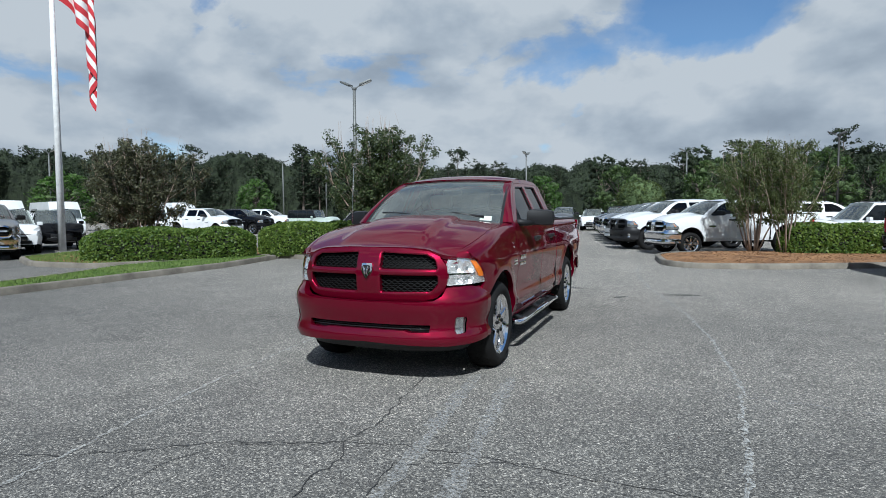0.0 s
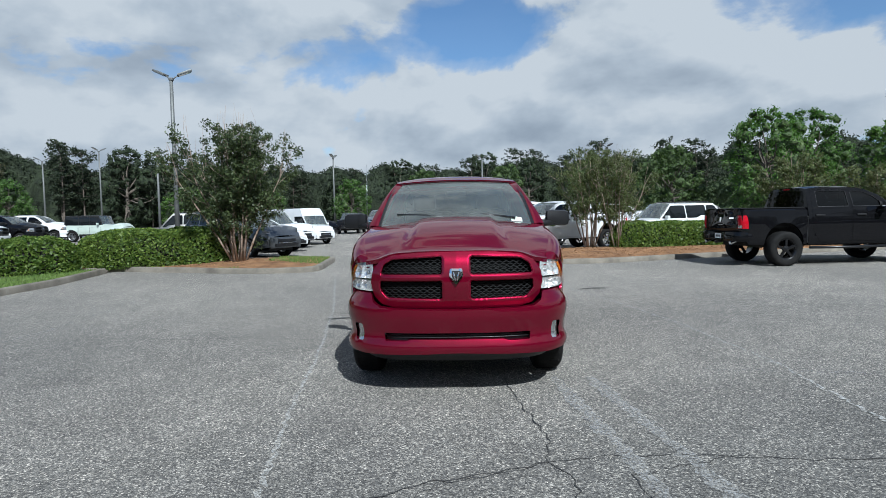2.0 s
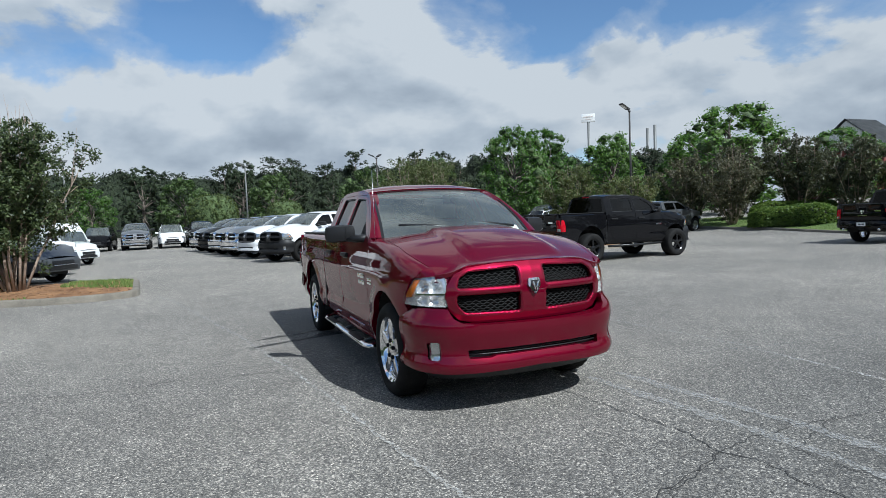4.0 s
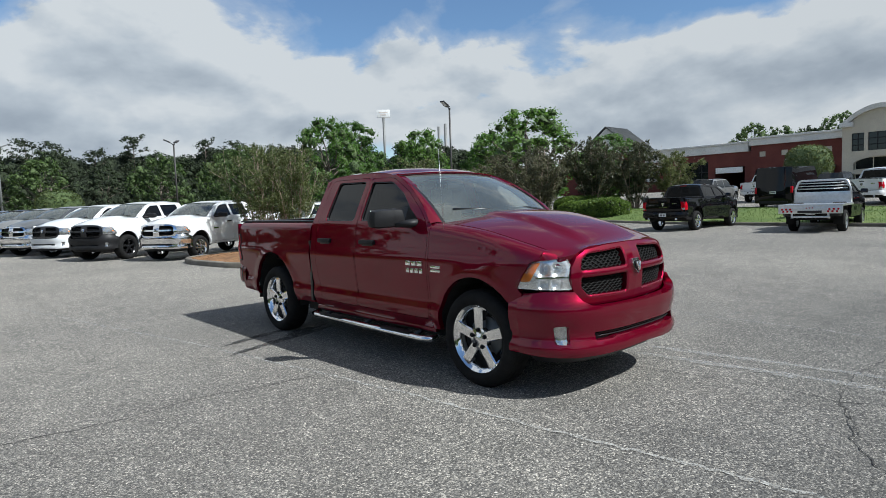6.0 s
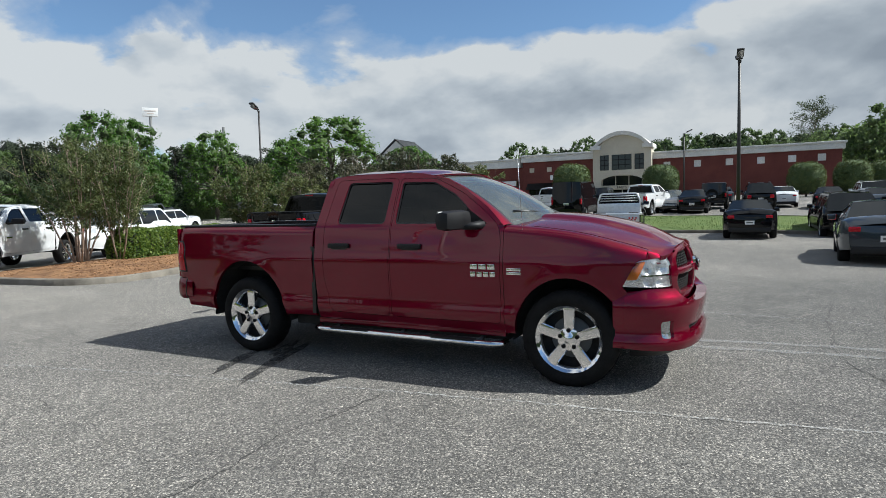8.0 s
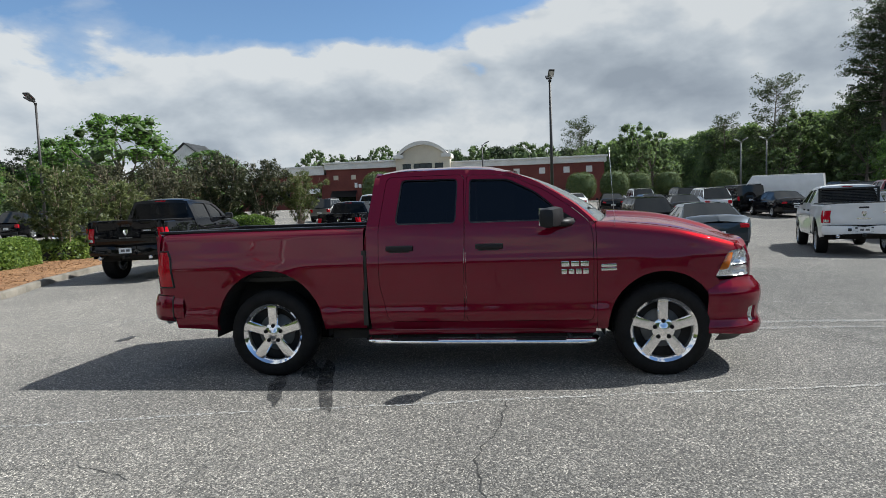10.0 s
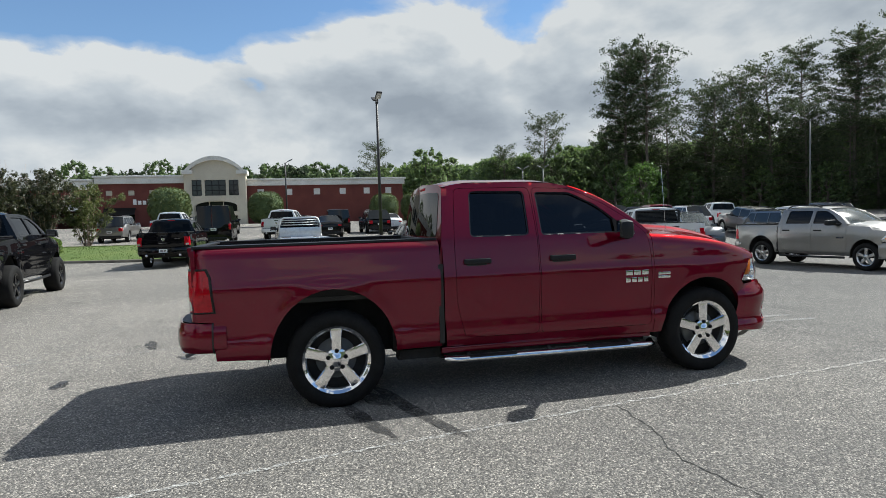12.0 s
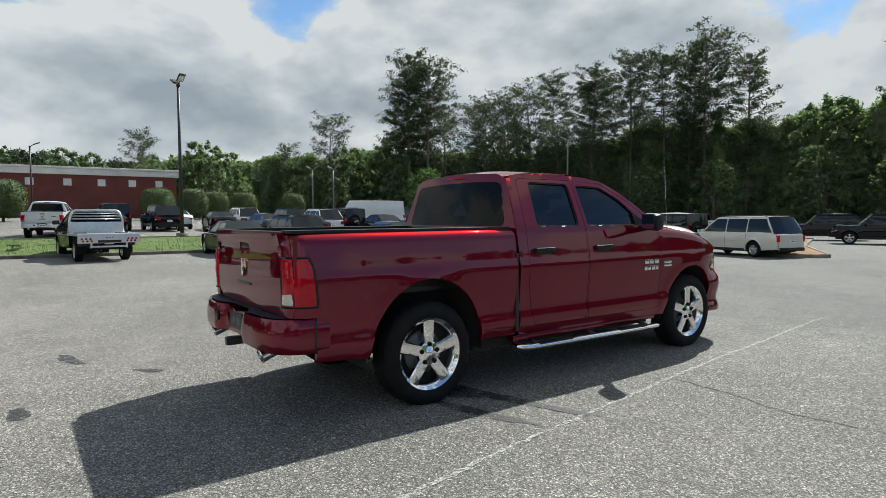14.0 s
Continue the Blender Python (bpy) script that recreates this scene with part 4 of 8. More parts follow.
# ---- lamp posts, flag, sign ----
def lamp_post(x, y, h, heads, turn, mat, label, r=0.075, base=0.0):
    root = thing("lamp_post", label, "lamp post", "car lot lamp posts", at=pose(x, y, ground_z(x, y), 0, 0, turn))
    bm = bmesh.new()
    tube(bm, [(0, 0, base), (0, 0, h * 0.5), (0, 0, h)], [r * 1.25, r, r * 0.8], 10)
    part("pole", bm, mat, root)
    if base:
        bm = bmesh.new()
        tube(bm, [(0, 0, 0.0), (0, 0, base)], [0.32, 0.30], 16)
        part("footing", bm, CONCRETE, root, "round concrete footing")
    boxed("cap", (-r, r, -r, r, h - 0.06, h + 0.05), mat, root, 0.01)
    for a in heads:
        m = pose(0, 0, h, 0, 0, a)
        bm = bmesh.new()
        tube(bm, [m @ Vector(p) for p in ((0.02, 0, -0.05), (0.18, 0, 0.10), (0.34, 0, 0.20))], 0.03, 6)
        part("arm", bm, mat, root)
        bm = bmesh.new()
        box(bm, 0.28, 0.92, -0.17, 0.17, -0.045, 0.045, 0.03, m @ pose(0, 0, 0.06, 0, -24, 0))
        hd = part("lamp_head", bm, mat, root)
        bm = bmesh.new()
        box(bm, 0.34, 0.86, -0.13, 0.13, -0.062, -0.047, 0.0, m @ pose(0, 0, 0.06, 0, -24, 0))
        part("lens", bm, CLEAR_LENS, hd, smooth=False)
    return root


lamp_post(-12.4, 18.6, 7.6, (20, 160), 5, POLE_GREY, "grey steel lamp post with two raised heads", 0.09)
lamp_post(24.69, 25.72, 8.05, (30, 150), 40, POLE_PAINT, "dark lamp post with two raised heads", 0.07)
lamp_post(29.12, -2.84, 8.1, (0, 180), 4, POLE_PAINT, "dark lamp post with two raised heads", 0.085, 0.35)
lamp_post(14.86, 52.6, 7.8, (30, 150), 15, POLE_PAINT, "dark lamp post with two raised heads", 0.085)
lamp_post(66.5, 2.9, 7.3, (90,), 180, POLE_PAINT, "dark lamp post beside the brick building", 0.085)
for px, py, hh in ((-46.0, 58.0, 8.2), (-42.0, 62.0, 9.6), (-30.0, 66.0, 8.0), (-14.0, 60.0, 8.0), (-62.0, 38.0, 8.4), (3.0, 66.0, 8.2), (-24.0, 40.0, 6.6), (44.4, -49.1, 9.9), (70.5, -28.2, 6.7), (69.6, -30.8, 6.8)):
    lamp_post(px, py, hh, (0, 180), px * 7 % 90, POLE_GREY, "tall grey lamp post far across the lot", 0.09)


def flagpole(x, y, h):
    root = thing("flagpole", "tall white flagpole with a hanging striped flag", "flagpole", at=pose(x, y, ground_z(x, y), 0, 0, 54))
    bm = bmesh.new()
    tube(bm, [(0, 0, 0), (0, 0, h * 0.5), (0, 0, h)], [0.15, 0.12, 0.07], 14)
    part("pole", bm, WHITE_POLE, root)
    bm = bmesh.new()
    bmesh.ops.create_uvsphere(bm, u_segments=12, v_segments=8, radius=0.14, matrix=Matrix.Translation((0, 0, h + 0.1)))
    part("finial", bm, CHROME, root)
    red, white, blue = plain("flag red", (0.50, 0.03, 0.04), 0.8), plain("flag white", (0.75, 0.74, 0.72), 0.8), plain("flag blue", (0.02, 0.035, 0.16), 0.8)
    W, H, nu, nv = 6.0, 3.6, 40, 26

    def cloth(u, v):
        # hangs from the hoist and folds on itself
        drop = 1.0 - 0.86 * u
        a = u * W
        xx = 0.15 + 1.25 * (1 - math.exp(-a / 1.2)) + 0.16 * math.sin(a * 3.2 + v * 2)
        yy = 0.32 * math.sin(a * 2.6 + v * 1.5) * min(1, a)
        zz = h - 0.3 - H * (1 - v) - (a ** 1.12) * 0.62 - 0.12 * math.sin(a * 2)
        return Vector((xx, yy, zz))

    bm = bmesh.new()
    g = patch(bm, cloth, nu, nv)
    fs = list(bm.faces)
    for i in range(nu):
        for j in range(nv):
            stripe = int((j + 0.5) / nv * 13)
            fs[i * nv + j].material_index = 2 if (i < nu * 0.4 and j >= nv * 6 / 13) else stripe % 2
    part("flag", bm, [red, white, blue], root, "red and white striped flag with blue corner")


flagpole(-21.8, 10.2, 14.4)


def pylon_sign(x, y, h):
    root = thing("pylon_sign", "white roadside sign box on a tall pole", "sign", at=pose(x, y, 0, 0, 0, -38))
    bm = bmesh.new()
    tube(bm, [(0, 0, 0), (0, 0, h)], 0.35, 12)
    part("pole", bm, POLE_GREY, root)
    boxed("sign_box", (-1.95, 1.95, -0.4, 0.4, h - 1.15, h + 1.15), WHITE_PLASTIC, root, 0.1)
    for k, w in enumerate((2.7, 1.7)):
        boxed("sign_bar", (-w / 2, w / 2, -0.44, -0.404, h + 0.15 - k * 0.65, h + 0.45 - k * 0.65), plain("faded sign ink", (0.62, 0.55, 0.50), 0.6), root, 0.0, "pale unreadable line of lettering")
    for k in range(2):
        bm = bmesh.new()
        tube(bm, [(16 + 1.9 * k, -6, 0), (16 + 1.9 * k, -6, h - 5 + k * 0.8)], 0.4, 10)
        tagged(part("utility_pole", bm, POLE_GREY, None, ""), "tall grey concrete utility pole", "utility pole", "utility poles").matrix_world = root.matrix_world
    return root


pylon_sign(105.0, 140.0, 28.6)

# ---- pickup trucks ----
def wheel_parts(root, x, y, z, r, side, style, wide=0.275, rim_r=0.272, sides=40):
    """A tyre and its rim, facing outwards on the given side."""
    at = pose(x, y, z)
    if side > 0:
        at = at @ pose(0, 0, 0, 0, 0, 180)
    w = new("wheel")
    w.parent, w.matrix_local = root, at
    hw = wide / 2
    bm = bmesh.new()
    prof = [(rim_r - 0.012, hw - 0.02), (rim_r + 0.006, hw - 0.006), (rim_r + 0.03, hw + 0.006), (r - 0.085, hw + 0.012), (r - 0.04, hw + 0.004), (r - 0.015, hw - 0.018), (r, hw - 0.045),
            (r + 0.002, 0.0), (r, -hw + 0.045), (r - 0.015, -hw + 0.018), (r - 0.06, -hw - 0.004), (rim_r + 0.01, -hw + 0.01), (rim_r - 0.012, -hw + 0.02)]
    prof = [(a, -b) for a, b in prof]
    lathe(bm, prof, sides, None)
    # tread blocks
    if sides >= 36:
        n = 56
        for k in range(n):
            for off, wd in ((-0.078, 0.040), (-0.027, 0.034), (0.027, 0.034), (0.078, 0.040)):
                a = (k + (0.5 if off > 0 else 0)) * math.tau / n
                box(bm, off * wide / 0.275 - wd / 2, off * wide / 0.275 + wd / 2, -0.014, 0.014, r - 0.012, r + (0.0035 if abs(off) < 0.05 else 0.0005), 0, pose(0, 0, 0, math.degrees(a), 0, 0) @ pose(0, 0, 0, 0, 0, 18 if k % 2 else -18))
    bmesh.ops.recalc_face_normals(bm, faces=bm.faces)
    part("tyre", bm, RUBBER, w, "black rubber tyre", sharp=50)
    face = -hw + 0.012
    mat = {"chrome": CHROME, "alloy": ALLOY, "black": GUNMETAL, "steel": CHROME}[style]
    bm = bmesh.new()
    lathe(bm, [(rim_r - 0.018, face + 0.012), (rim_r + 0.002, face - 0.004), (rim_r + 0.004, face + 0.006), (rim_r - 0.012, face + 0.03), (rim_r - 0.03, face + 0.06), (rim_r - 0.035, hw - 0.02), (rim_r - 0.05, hw - 0.02), (rim_r - 0.042, face + 0.06), (rim_r - 0.03, face + 0.02)], sides, None, True)
    bmesh.ops.recalc_face_normals(bm, faces=bm.faces)
    rim = part("rim", bm, mat, w, "polished wheel rim", sharp=40)
    if sides > 40:
        # near-black disc that paints the shade behind the spokes
        bm = bmesh.new()
        lathe(bm, [(0.0001, face + 0.13), (rim_r - 0.04, face + 0.13)], 24)
        part("wheel_well", bm, UNDER, w)
        bm = bmesh.new()
        lathe(bm, [(0.0001, face + 0.085), (0.10, face + 0.085), (0.105, face + 0.10), (0.172, face + 0.10), (0.175, face + 0.125)], 28)
        part("brake_disc", bm, POLE_GREY, w, "grey steel brake disc")
    spokes = 5 if style != "steel" else 8
    bm = bmesh.new()
    for k in range(spokes):
        m = pose(0, 0, 0, 360 / spokes * k, 0, 0)
        # a broad spoke, hollowed along its length
        secs = []
        for rr, half, out_x, dish in ((0.045, 0.036, face + 0.016, 0.0), (0.10, 0.045, face + 0.014, -0.004), (0.17, 0.047, face + 0.012, -0.007), (rim_r - 0.045, 0.049, face + 0.011, -0.006), (rim_r - 0.010, 0.054, face + 0.012, -0.002)):
            if style == "steel":
                half *= 0.62
            if style == "black":
                half *= 0.72
            secs.append([Vector((out_x + 0.05, -half * 1.0, rr)), Vector((out_x + 0.010, -half, rr)), Vector((out_x, -half * 0.84, rr)), Vector((out_x + dish, 0, rr)), Vector((out_x, half * 0.84, rr)), Vector((out_x + 0.010, half, rr)), Vector((out_x + 0.05, half, rr))])
        vs = [[bm.verts.new(m @ p) for p in s] for s in secs]
        for a, b in zip(vs, vs[1:]):
            for j in range(6):
                bm.faces.new((a[j], b[j], b[j + 1], a[j + 1]))
    if sides <= 40:
        lathe(bm, [(0.0001, face - 0.002), (0.036, face + 0.004), (0.085, face + 0.022), (0.09, face + 0.06)], 16)
    bmesh.ops.recalc_face_normals(bm, faces=bm.faces)
    part("spoke_face", bm, mat, w, "broad-spoked wheel face" if spokes == 5 else "", sharp=24)
    if sides <= 40:
        return w
    bm = bmesh.new()
    lathe(bm, [(0.0001, face - 0.002), (0.028, face - 0.001), (0.036, face + 0.006), (0.066, face + 0.008), (0.098, face + 0.018), (0.106, face + 0.06)], 28)
    bmesh.ops.recalc_face_normals(bm, faces=bm.faces)
    part("hub_cap", bm, mat, w, sharp=40)
    for k in range(5 if sides > 40 else 0):
        a = math.tau * k / 5
        bm = bmesh.new()
        lathe(bm, [(0.0001, -0.016), (0.012, -0.016), (0.019, -0.008), (0.021, 0.03)], 10, Matrix.Translation((face + 0.012, 0.076 * math.sin(a), 0.076 * math.cos(a))))
        part("lug_nut", bm, MESH_BLACK if style in ("chrome", "black") else ALLOY, w)
    return w


def pickup(label, paint, at, hero=False, crew=False, wheels="chrome", lift=0.0, tyre=0.413, wide=0.275, chrome_front=False, lamp_front="bright", group="", track=0.0, category="pickup truck", bed=True, bars=False):
    """A full-size pickup, nose to -y. Both sides come from the same curves."""
    root = thing("pickup_truck", label, category, group, at=at)
    st = 0.03 if hero else 0.12
    ext = 0.30 if crew else 0.0
    L = lift

    w_by_z = curve([0.34, 0.44, 0.52, 0.585, 0.625, 0.66, 0.75, 0.92, 1.03, 1.055, 1.08, 1.20, 1.30, 1.37], [0.900, 0.925, 0.953, 0.964, 0.957, 0.951, 0.960, 0.974, 0.981, 0.980, 0.974, 0.955, 0.939, 0.926])

    def width(y, z):
        x = w_by_z(z) if z <= 1.37 else 0.926 - (z - 1.37) * 0.46 + 0.10 * (z - 1.37) * max(0.0, 1.86 - z)
        if y < -1.95:
            x -= 0.115 * ((-1.95 - y) / 0.5) ** 2
        if y > 2.2:
            x -= 0.012 * ((y - 2.2) / 0.6) ** 2
        for h, big in ((-1.785, 0.51), (1.797, 0.56)):
            d = math.hypot(y - h, (z - 0.42))
            x += 0.015 * math.exp(-(((d - big) / 0.08) ** 2)) * smooth_step(1.25, 0.95, z)
        return x

    shoulder = curve([-2.52, -2.40, -2.2, -1.9, -1.54, -1.2], [1.118, 1.160, 1.220, 1.296, 1.348, 1.378])
    R = 0.10
    ARC = R * math.pi / 2

    def over(x_side, zs, v):
        """Up the side and round the shoulder."""
        if v <= zs:
            return None
        a = min((v - zs) / ARC, 1.0) * math.pi / 2
        return x_side - R * (1 - math.cos(a)) - max(0.0, v - zs - ARC), zs + R * math.sin(a)

    # plan of the nose: distance along it -> x, y
    def plan(knots):
        px, py = [k[0] for k in knots], [k[1] for k in knots]
        s = [0.0]
        for i in range(1, len(knots)):
            s.append(s[-1] + math.hypot(px[i] - px[i - 1], py[i] - py[i - 1]))
        fx, fy = curve(s, px), curve(s, py)

        def where(u, off=0.0):
            e = 0.01
            a, b = max(0.0, abs(u) - e), min(s[-1], abs(u) + e)
            tx, ty = fx(b) - fx(a), fy(b) - fy(a)
            d = math.hypot(tx, ty) or 1
            k = 1 if u >= 0 else -1
            over_u = abs(u) - s[-1] if abs(u) > s[-1] else 0.0
            return (k * (fx(abs(u)) + ty / d * off + tx / d * over_u), fy(abs(u)) - tx / d * off + ty / d * over_u)

        def at_x(x):
            lo, hi = 0.0, s[-1]
            for _ in range(30):
                m = (lo + hi) / 2
                lo, hi = (m, hi) if fx(m) < x else (lo, m)
            return lo

        return where, s[-1], at_x

    nose, nose_len, nose_x = plan([(0, -2.705), (0.35, -2.690), (0.60, -2.635), (0.72, -2.570), (0.83, -2.475), (0.905, -2.36), (0.948, -2.22)])
    bump_pl, bump_len, bump_x = plan([(0, -2.795), (0.35, -2.780), (0.60, -2.725), (0.76, -2.645), (0.88, -2.52), (0.945, -2.38), (0.965, -2.245)])
    rear_pl, rear_len, rear_x = plan([(0, -3.075), (0.45, -3.070), (0.72, -3.045), (0.86, -2.99), (0.935, -2.89), (0.958, -2.75)])

    lean = curve([0.70, 0.80, 0.95, 1.05, 1.12, 1.19], [-0.03, -0.008, 0.0, -0.018, -0.045, -0.095])

    def face_at(u, z, off=0.0):
        x, y = nose(u, lean(z) + off)
        return Vector((x, y, z))

    # --- body panels ---
    body = root
    arch_f = arch(-1.785, 0.415, 0.475, 0.515, 0, 180)
    arch_r = arch(1.797, 0.43, 0.528, 0.580, 0, 180)
    for side in (-1, 1):
        def on_side(y, v, side=side):
            if y < -1.2:
                zs = shoulder(y) - R
                o = over(width(y, min(v, zs)), zs, v)
                if o:
                    return (side * o[0], y, o[1])
            return (side * width(y, v), y, v)

        topv = lambda y: shoulder(y) - R + ARC + 0.012
        out_f = [(-1.222, 0.42), (-1.222, topv(-1.222))] + [(-1.222 - k * 0.08, topv(-1.222 - k * 0.08)) for k in range(1, 15)] + [(-2.415, topv(-2.415)), (-2.40, 1.10), (-2.33, 1.065), (-2.225, 0.862), (-2.26, 0.825), (-2.262, 0.62), (-2.258, 0.50)] + arch_f[::-1] + [(-1.305, 0.42)]
        bm = bmesh.new()
        panel(bm, out_f, [], st, on_side, (-side * 0.05, 0, 0), (side, 0, 0))
        part("fender", bm, paint, body, "front wing round the wheel arch")

        # nose of the wing above the head lamp
        bm = bmesh.new()
        lamp_in, lamp_out = nose_x(0.772), nose_len - 0.128

        def wing_nose(u, v):
            a = face_at(lamp_in + (lamp_out - lamp_in) * v, 1.096 - 0.022 * v, 0.003)
            va = topv(-2.415) + (1.088 - topv(-2.415)) * v
            b = Vector(on_side(-2.412, va))
            a = Vector((side * a.x, a.y, a.z))
            return a.lerp(b, u) + Vector((0, 0, 0.010 * math.sin(math.pi * u)))

        patch(bm, wing_nose, 6, 10)
        bmesh.ops.recalc_face_normals(bm, faces=bm.faces)
        for f in bm.faces:
            if f.normal.z < 0:
                f.normal_flip()
        part("wing_nose", bm, paint, body)

        # cab side with its two doors
        ze = curve([-0.45, -0.30, 0.23, 0.62 + ext, 0.80 + ext], [1.848, 1.876, 1.893, 1.884, 1.850])
        ye = 0.845 + ext
        pil = [(-1.215, 1.372), (-1.08, 1.505), (-0.92, 1.622), (-0.74, 1.735), (-0.56, 1.815), (-0.45, 1.848)]
        top_edge = [(-0.30, 1.876), (0.0, 1.889), (0.23, 1.893), (0.62 + ext, 1.884), (0.74 + ext, 1.862), (0.785 + ext, 1.81)]
        cab_out = [(-1.218, 0.42)] + [(-1.218, 1.30)] + pil + top_edge + [(ye, 1.36), (ye - 0.005, 0.70), (ye - 0.02, 0.44)]
        dfh = rounded([(-1.19, 0.50), (-0.06, 0.50), (-0.062, 1.36), (-0.078, 1.838), (-0.47, 1.822), (-0.78, 1.675), (-1.03, 1.50), (-1.17, 1.375), (-1.195, 1.25)], 0.05)
        drh = rounded([(-0.042, 0.50), (0.66 + ext * 0.6, 0.51), (0.735 + ext, 0.85), (0.735 + ext, 1.36), (0.675 + ext, 1.842), (-0.058, 1.842)], 0.06)
        bm = bmesh.new()
        panel(bm, cab_out, [dfh, drh], st, on_side, (-side * 0.09, 0, 0), (side, 0, 0))
        part("cab_side", bm, paint, body, "cab frame with roof pillars and sill")

        def shrink(poly, d):
            c = Vector((sum(p[0] for p in poly) / len(poly), sum(p[1] for p in poly) / len(poly)))
            out = []
            n = len(poly)
            for i in range(n):
                a, b, p = Vector(poly[i - 1]), Vector(poly[(i + 1) % n]), Vector(poly[i])
                t = (b - a).normalized()
                nrm = Vector((-t.y, t.x))
                if nrm.dot(c - p) < 0:
                    nrm = -nrm
                out.append(tuple(p + nrm * d))
            return out

        wf = rounded([(-0.098, 1.392), (-0.105, 1.795), (-0.46, 1.785), (-0.70, 1.662), (-0.84, 1.545), (-0.985, 1.392)], 0.035)
        wr = rounded([(0.02, 1.392), (0.0, 1.805), (0.535 + ext, 1.812), (0.585 + ext, 1.395)], 0.05)
        for nm, hole, win, hy in (("front_door", dfh, wf, -0.28), ("rear_door", drh, wr, 0.535 + ext)):
            bm = bmesh.new()
            panel(bm, shrink(hole, 0.004), [win], st, on_side, (-side * 0.05, 0, 0), (side, 0, 0))
            d = part(nm, bm, paint, body, "painted door with tinted window")
            bm = bmesh.new()
            panel(bm, shrink(win, -0.012), [], 0.12, lambda a, b, on_side=on_side, side=side: (on_side(a, b)[0] - side * 0.022, a, b), None, (side, 0, 0))
            gp = part("window_pane", bm, TINTED, d, "dark tinted window")
            bm = bmesh.new()
            panel(bm, shrink(win, -0.006), [shrink(win, 0.012)], 0.06 if hero else 0.15, lambda a, b, on_side=on_side, side=side: (on_side(a, b)[0] - side * 0.008, a, b), (-side * 0.02, 0, 0), (side, 0, 0))
            part("window_seal", bm, SATIN_BLACK, d)
            hx = width(hy, 1.18)
            bm = bmesh.new()
            box(bm, hx - 0.012, hx + 0.034, hy - 0.125, hy + 0.125, 1.158, 1.206, 0.014)
            if side < 0:
                bmesh.ops.scale(bm, vec=(-1, 1, 1), verts=bm.verts)
                bmesh.ops.reverse_faces(bm, faces=bm.faces)
            part("door_handle", bm, BLACK_TRIM, d, "black pull handle")
            if hero:
                # raised black strip that paints the shade below the handle
                bm = bmesh.new()
                box(bm, hx - 0.004, hx + 0.006, hy - 0.09, hy + 0.10, 1.143, 1.160, 0.004)
                if side < 0:
                    bmesh.ops.scale(bm, vec=(-1, 1, 1), verts=bm.verts)
                    bmesh.ops.reverse_faces(bm, faces=bm.faces)
                part("handle_recess", bm, SATIN_BLACK, d)

        # load-bed side, wrapping round the rear corner
        if bed:
            U0, CR = 2.80, 0.13
            QA = CR * math.pi / 2
            b0 = 0.875 + ext

            def on_bed(u, v, side=side):
                zs = 1.385 - R
                zz, xx = v, None
                yy = min(u, U0)
                xs = width(yy, min(v, zs))
                o = over(xs, zs, v)
                if o:
                    xx, zz = o
                else:
                    xx = xs
                if u > U0:
                    a = min((u - U0) / QA, 1.0) * math.pi / 2
                    drop = xs - xx
                    xx = xs - (CR * (1 - math.cos(a)) + max(0.0, u - U0 - QA)) - drop * math.cos(a)
                    yy = U0 + CR * math.sin(a) - drop * math.sin(a)
                return (side * xx, yy, zz)

            u_end = U0 + QA + 0.035
            v_top = 1.385 - R + ARC
            lamp = [(2.735, 0.868), (u_end + 0.05, 0.868), (u_end + 0.05, 1.212), (2.79, 1.212), (2.762, 1.15)]
            out_b = [(b0, 0.45), (1.27, 0.45)] + arch_r[::-1] + [(2.315, 0.45), (2.74, 0.47), (2.742, 0.79), (u_end, 0.80), (u_end, 0.866), (2.735, 0.866), (2.762, 1.15), (2.79, 1.214), (u_end, 1.214), (u_end, v_top), (b0, v_top)]
            bm = bmesh.new()
            panel(bm, out_b, [], st, on_bed, (-side * 0.04, 0, 0), (side, 0, 0))
            part("bed_side", bm, paint, body, "painted load-bed side")
            bm = bmesh.new()
            panel(bm, [(2.742, 0.872), (u_end - 0.004, 0.872), (u_end - 0.004, 1.208), (2.794, 1.208), (2.768, 1.15)], [], 0.05, lambda u, v: Vector(on_bed(u, v)) + Vector((side * 0.004, 0.006 if u > U0 else 0, 0)), (-side * 0.03, -0.01, 0), (side, 0.4, 0))
            if hero:
                # black gasket round the lamp
                ring = [(2.728, 0.862), (u_end - 0.001, 0.862), (u_end - 0.001, 1.219), (2.783, 1.219), (2.754, 1.152)]
                hole = [(2.7455, 0.8755), (u_end - 0.008, 0.8755), (u_end - 0.008, 1.2045), (2.796, 1.2045), (2.7715, 1.149)]
                gk = bmesh.new()
                for i in range(5):
                    j = (i + 1) % 5
                    for s in range(12):
                        q = []
                        for pts, k in ((ring, s), (ring, s + 1), (hole, s + 1), (hole, s)):
                            u, v = (pts[i][c] + (pts[j][c] - pts[i][c]) * k / 12 for c in (0, 1))
                            q.append(Vector(on_bed(u, v)) + Vector((side * 0.006, 0.008 if u > U0 else 0, 0)))
                        back = [p - Vector((side * 0.008, 0.004, 0)) for p in q]
                        top, low = [gk.verts.new(p) for p in q], [gk.verts.new(p) for p in back]
                        gk.faces.new(top)
                        for a in range(4):
                            gk.faces.new((top[a], low[a], low[(a + 1) % 4], top[(a + 1) % 4]))
                bmesh.ops.remove_doubles(gk, verts=gk.verts, dist=0.0004)
            tl = part("tail_lamp", bm, RED_LENS, body, "red tail lamp with clear reversing light")
            bm = bmesh.new()
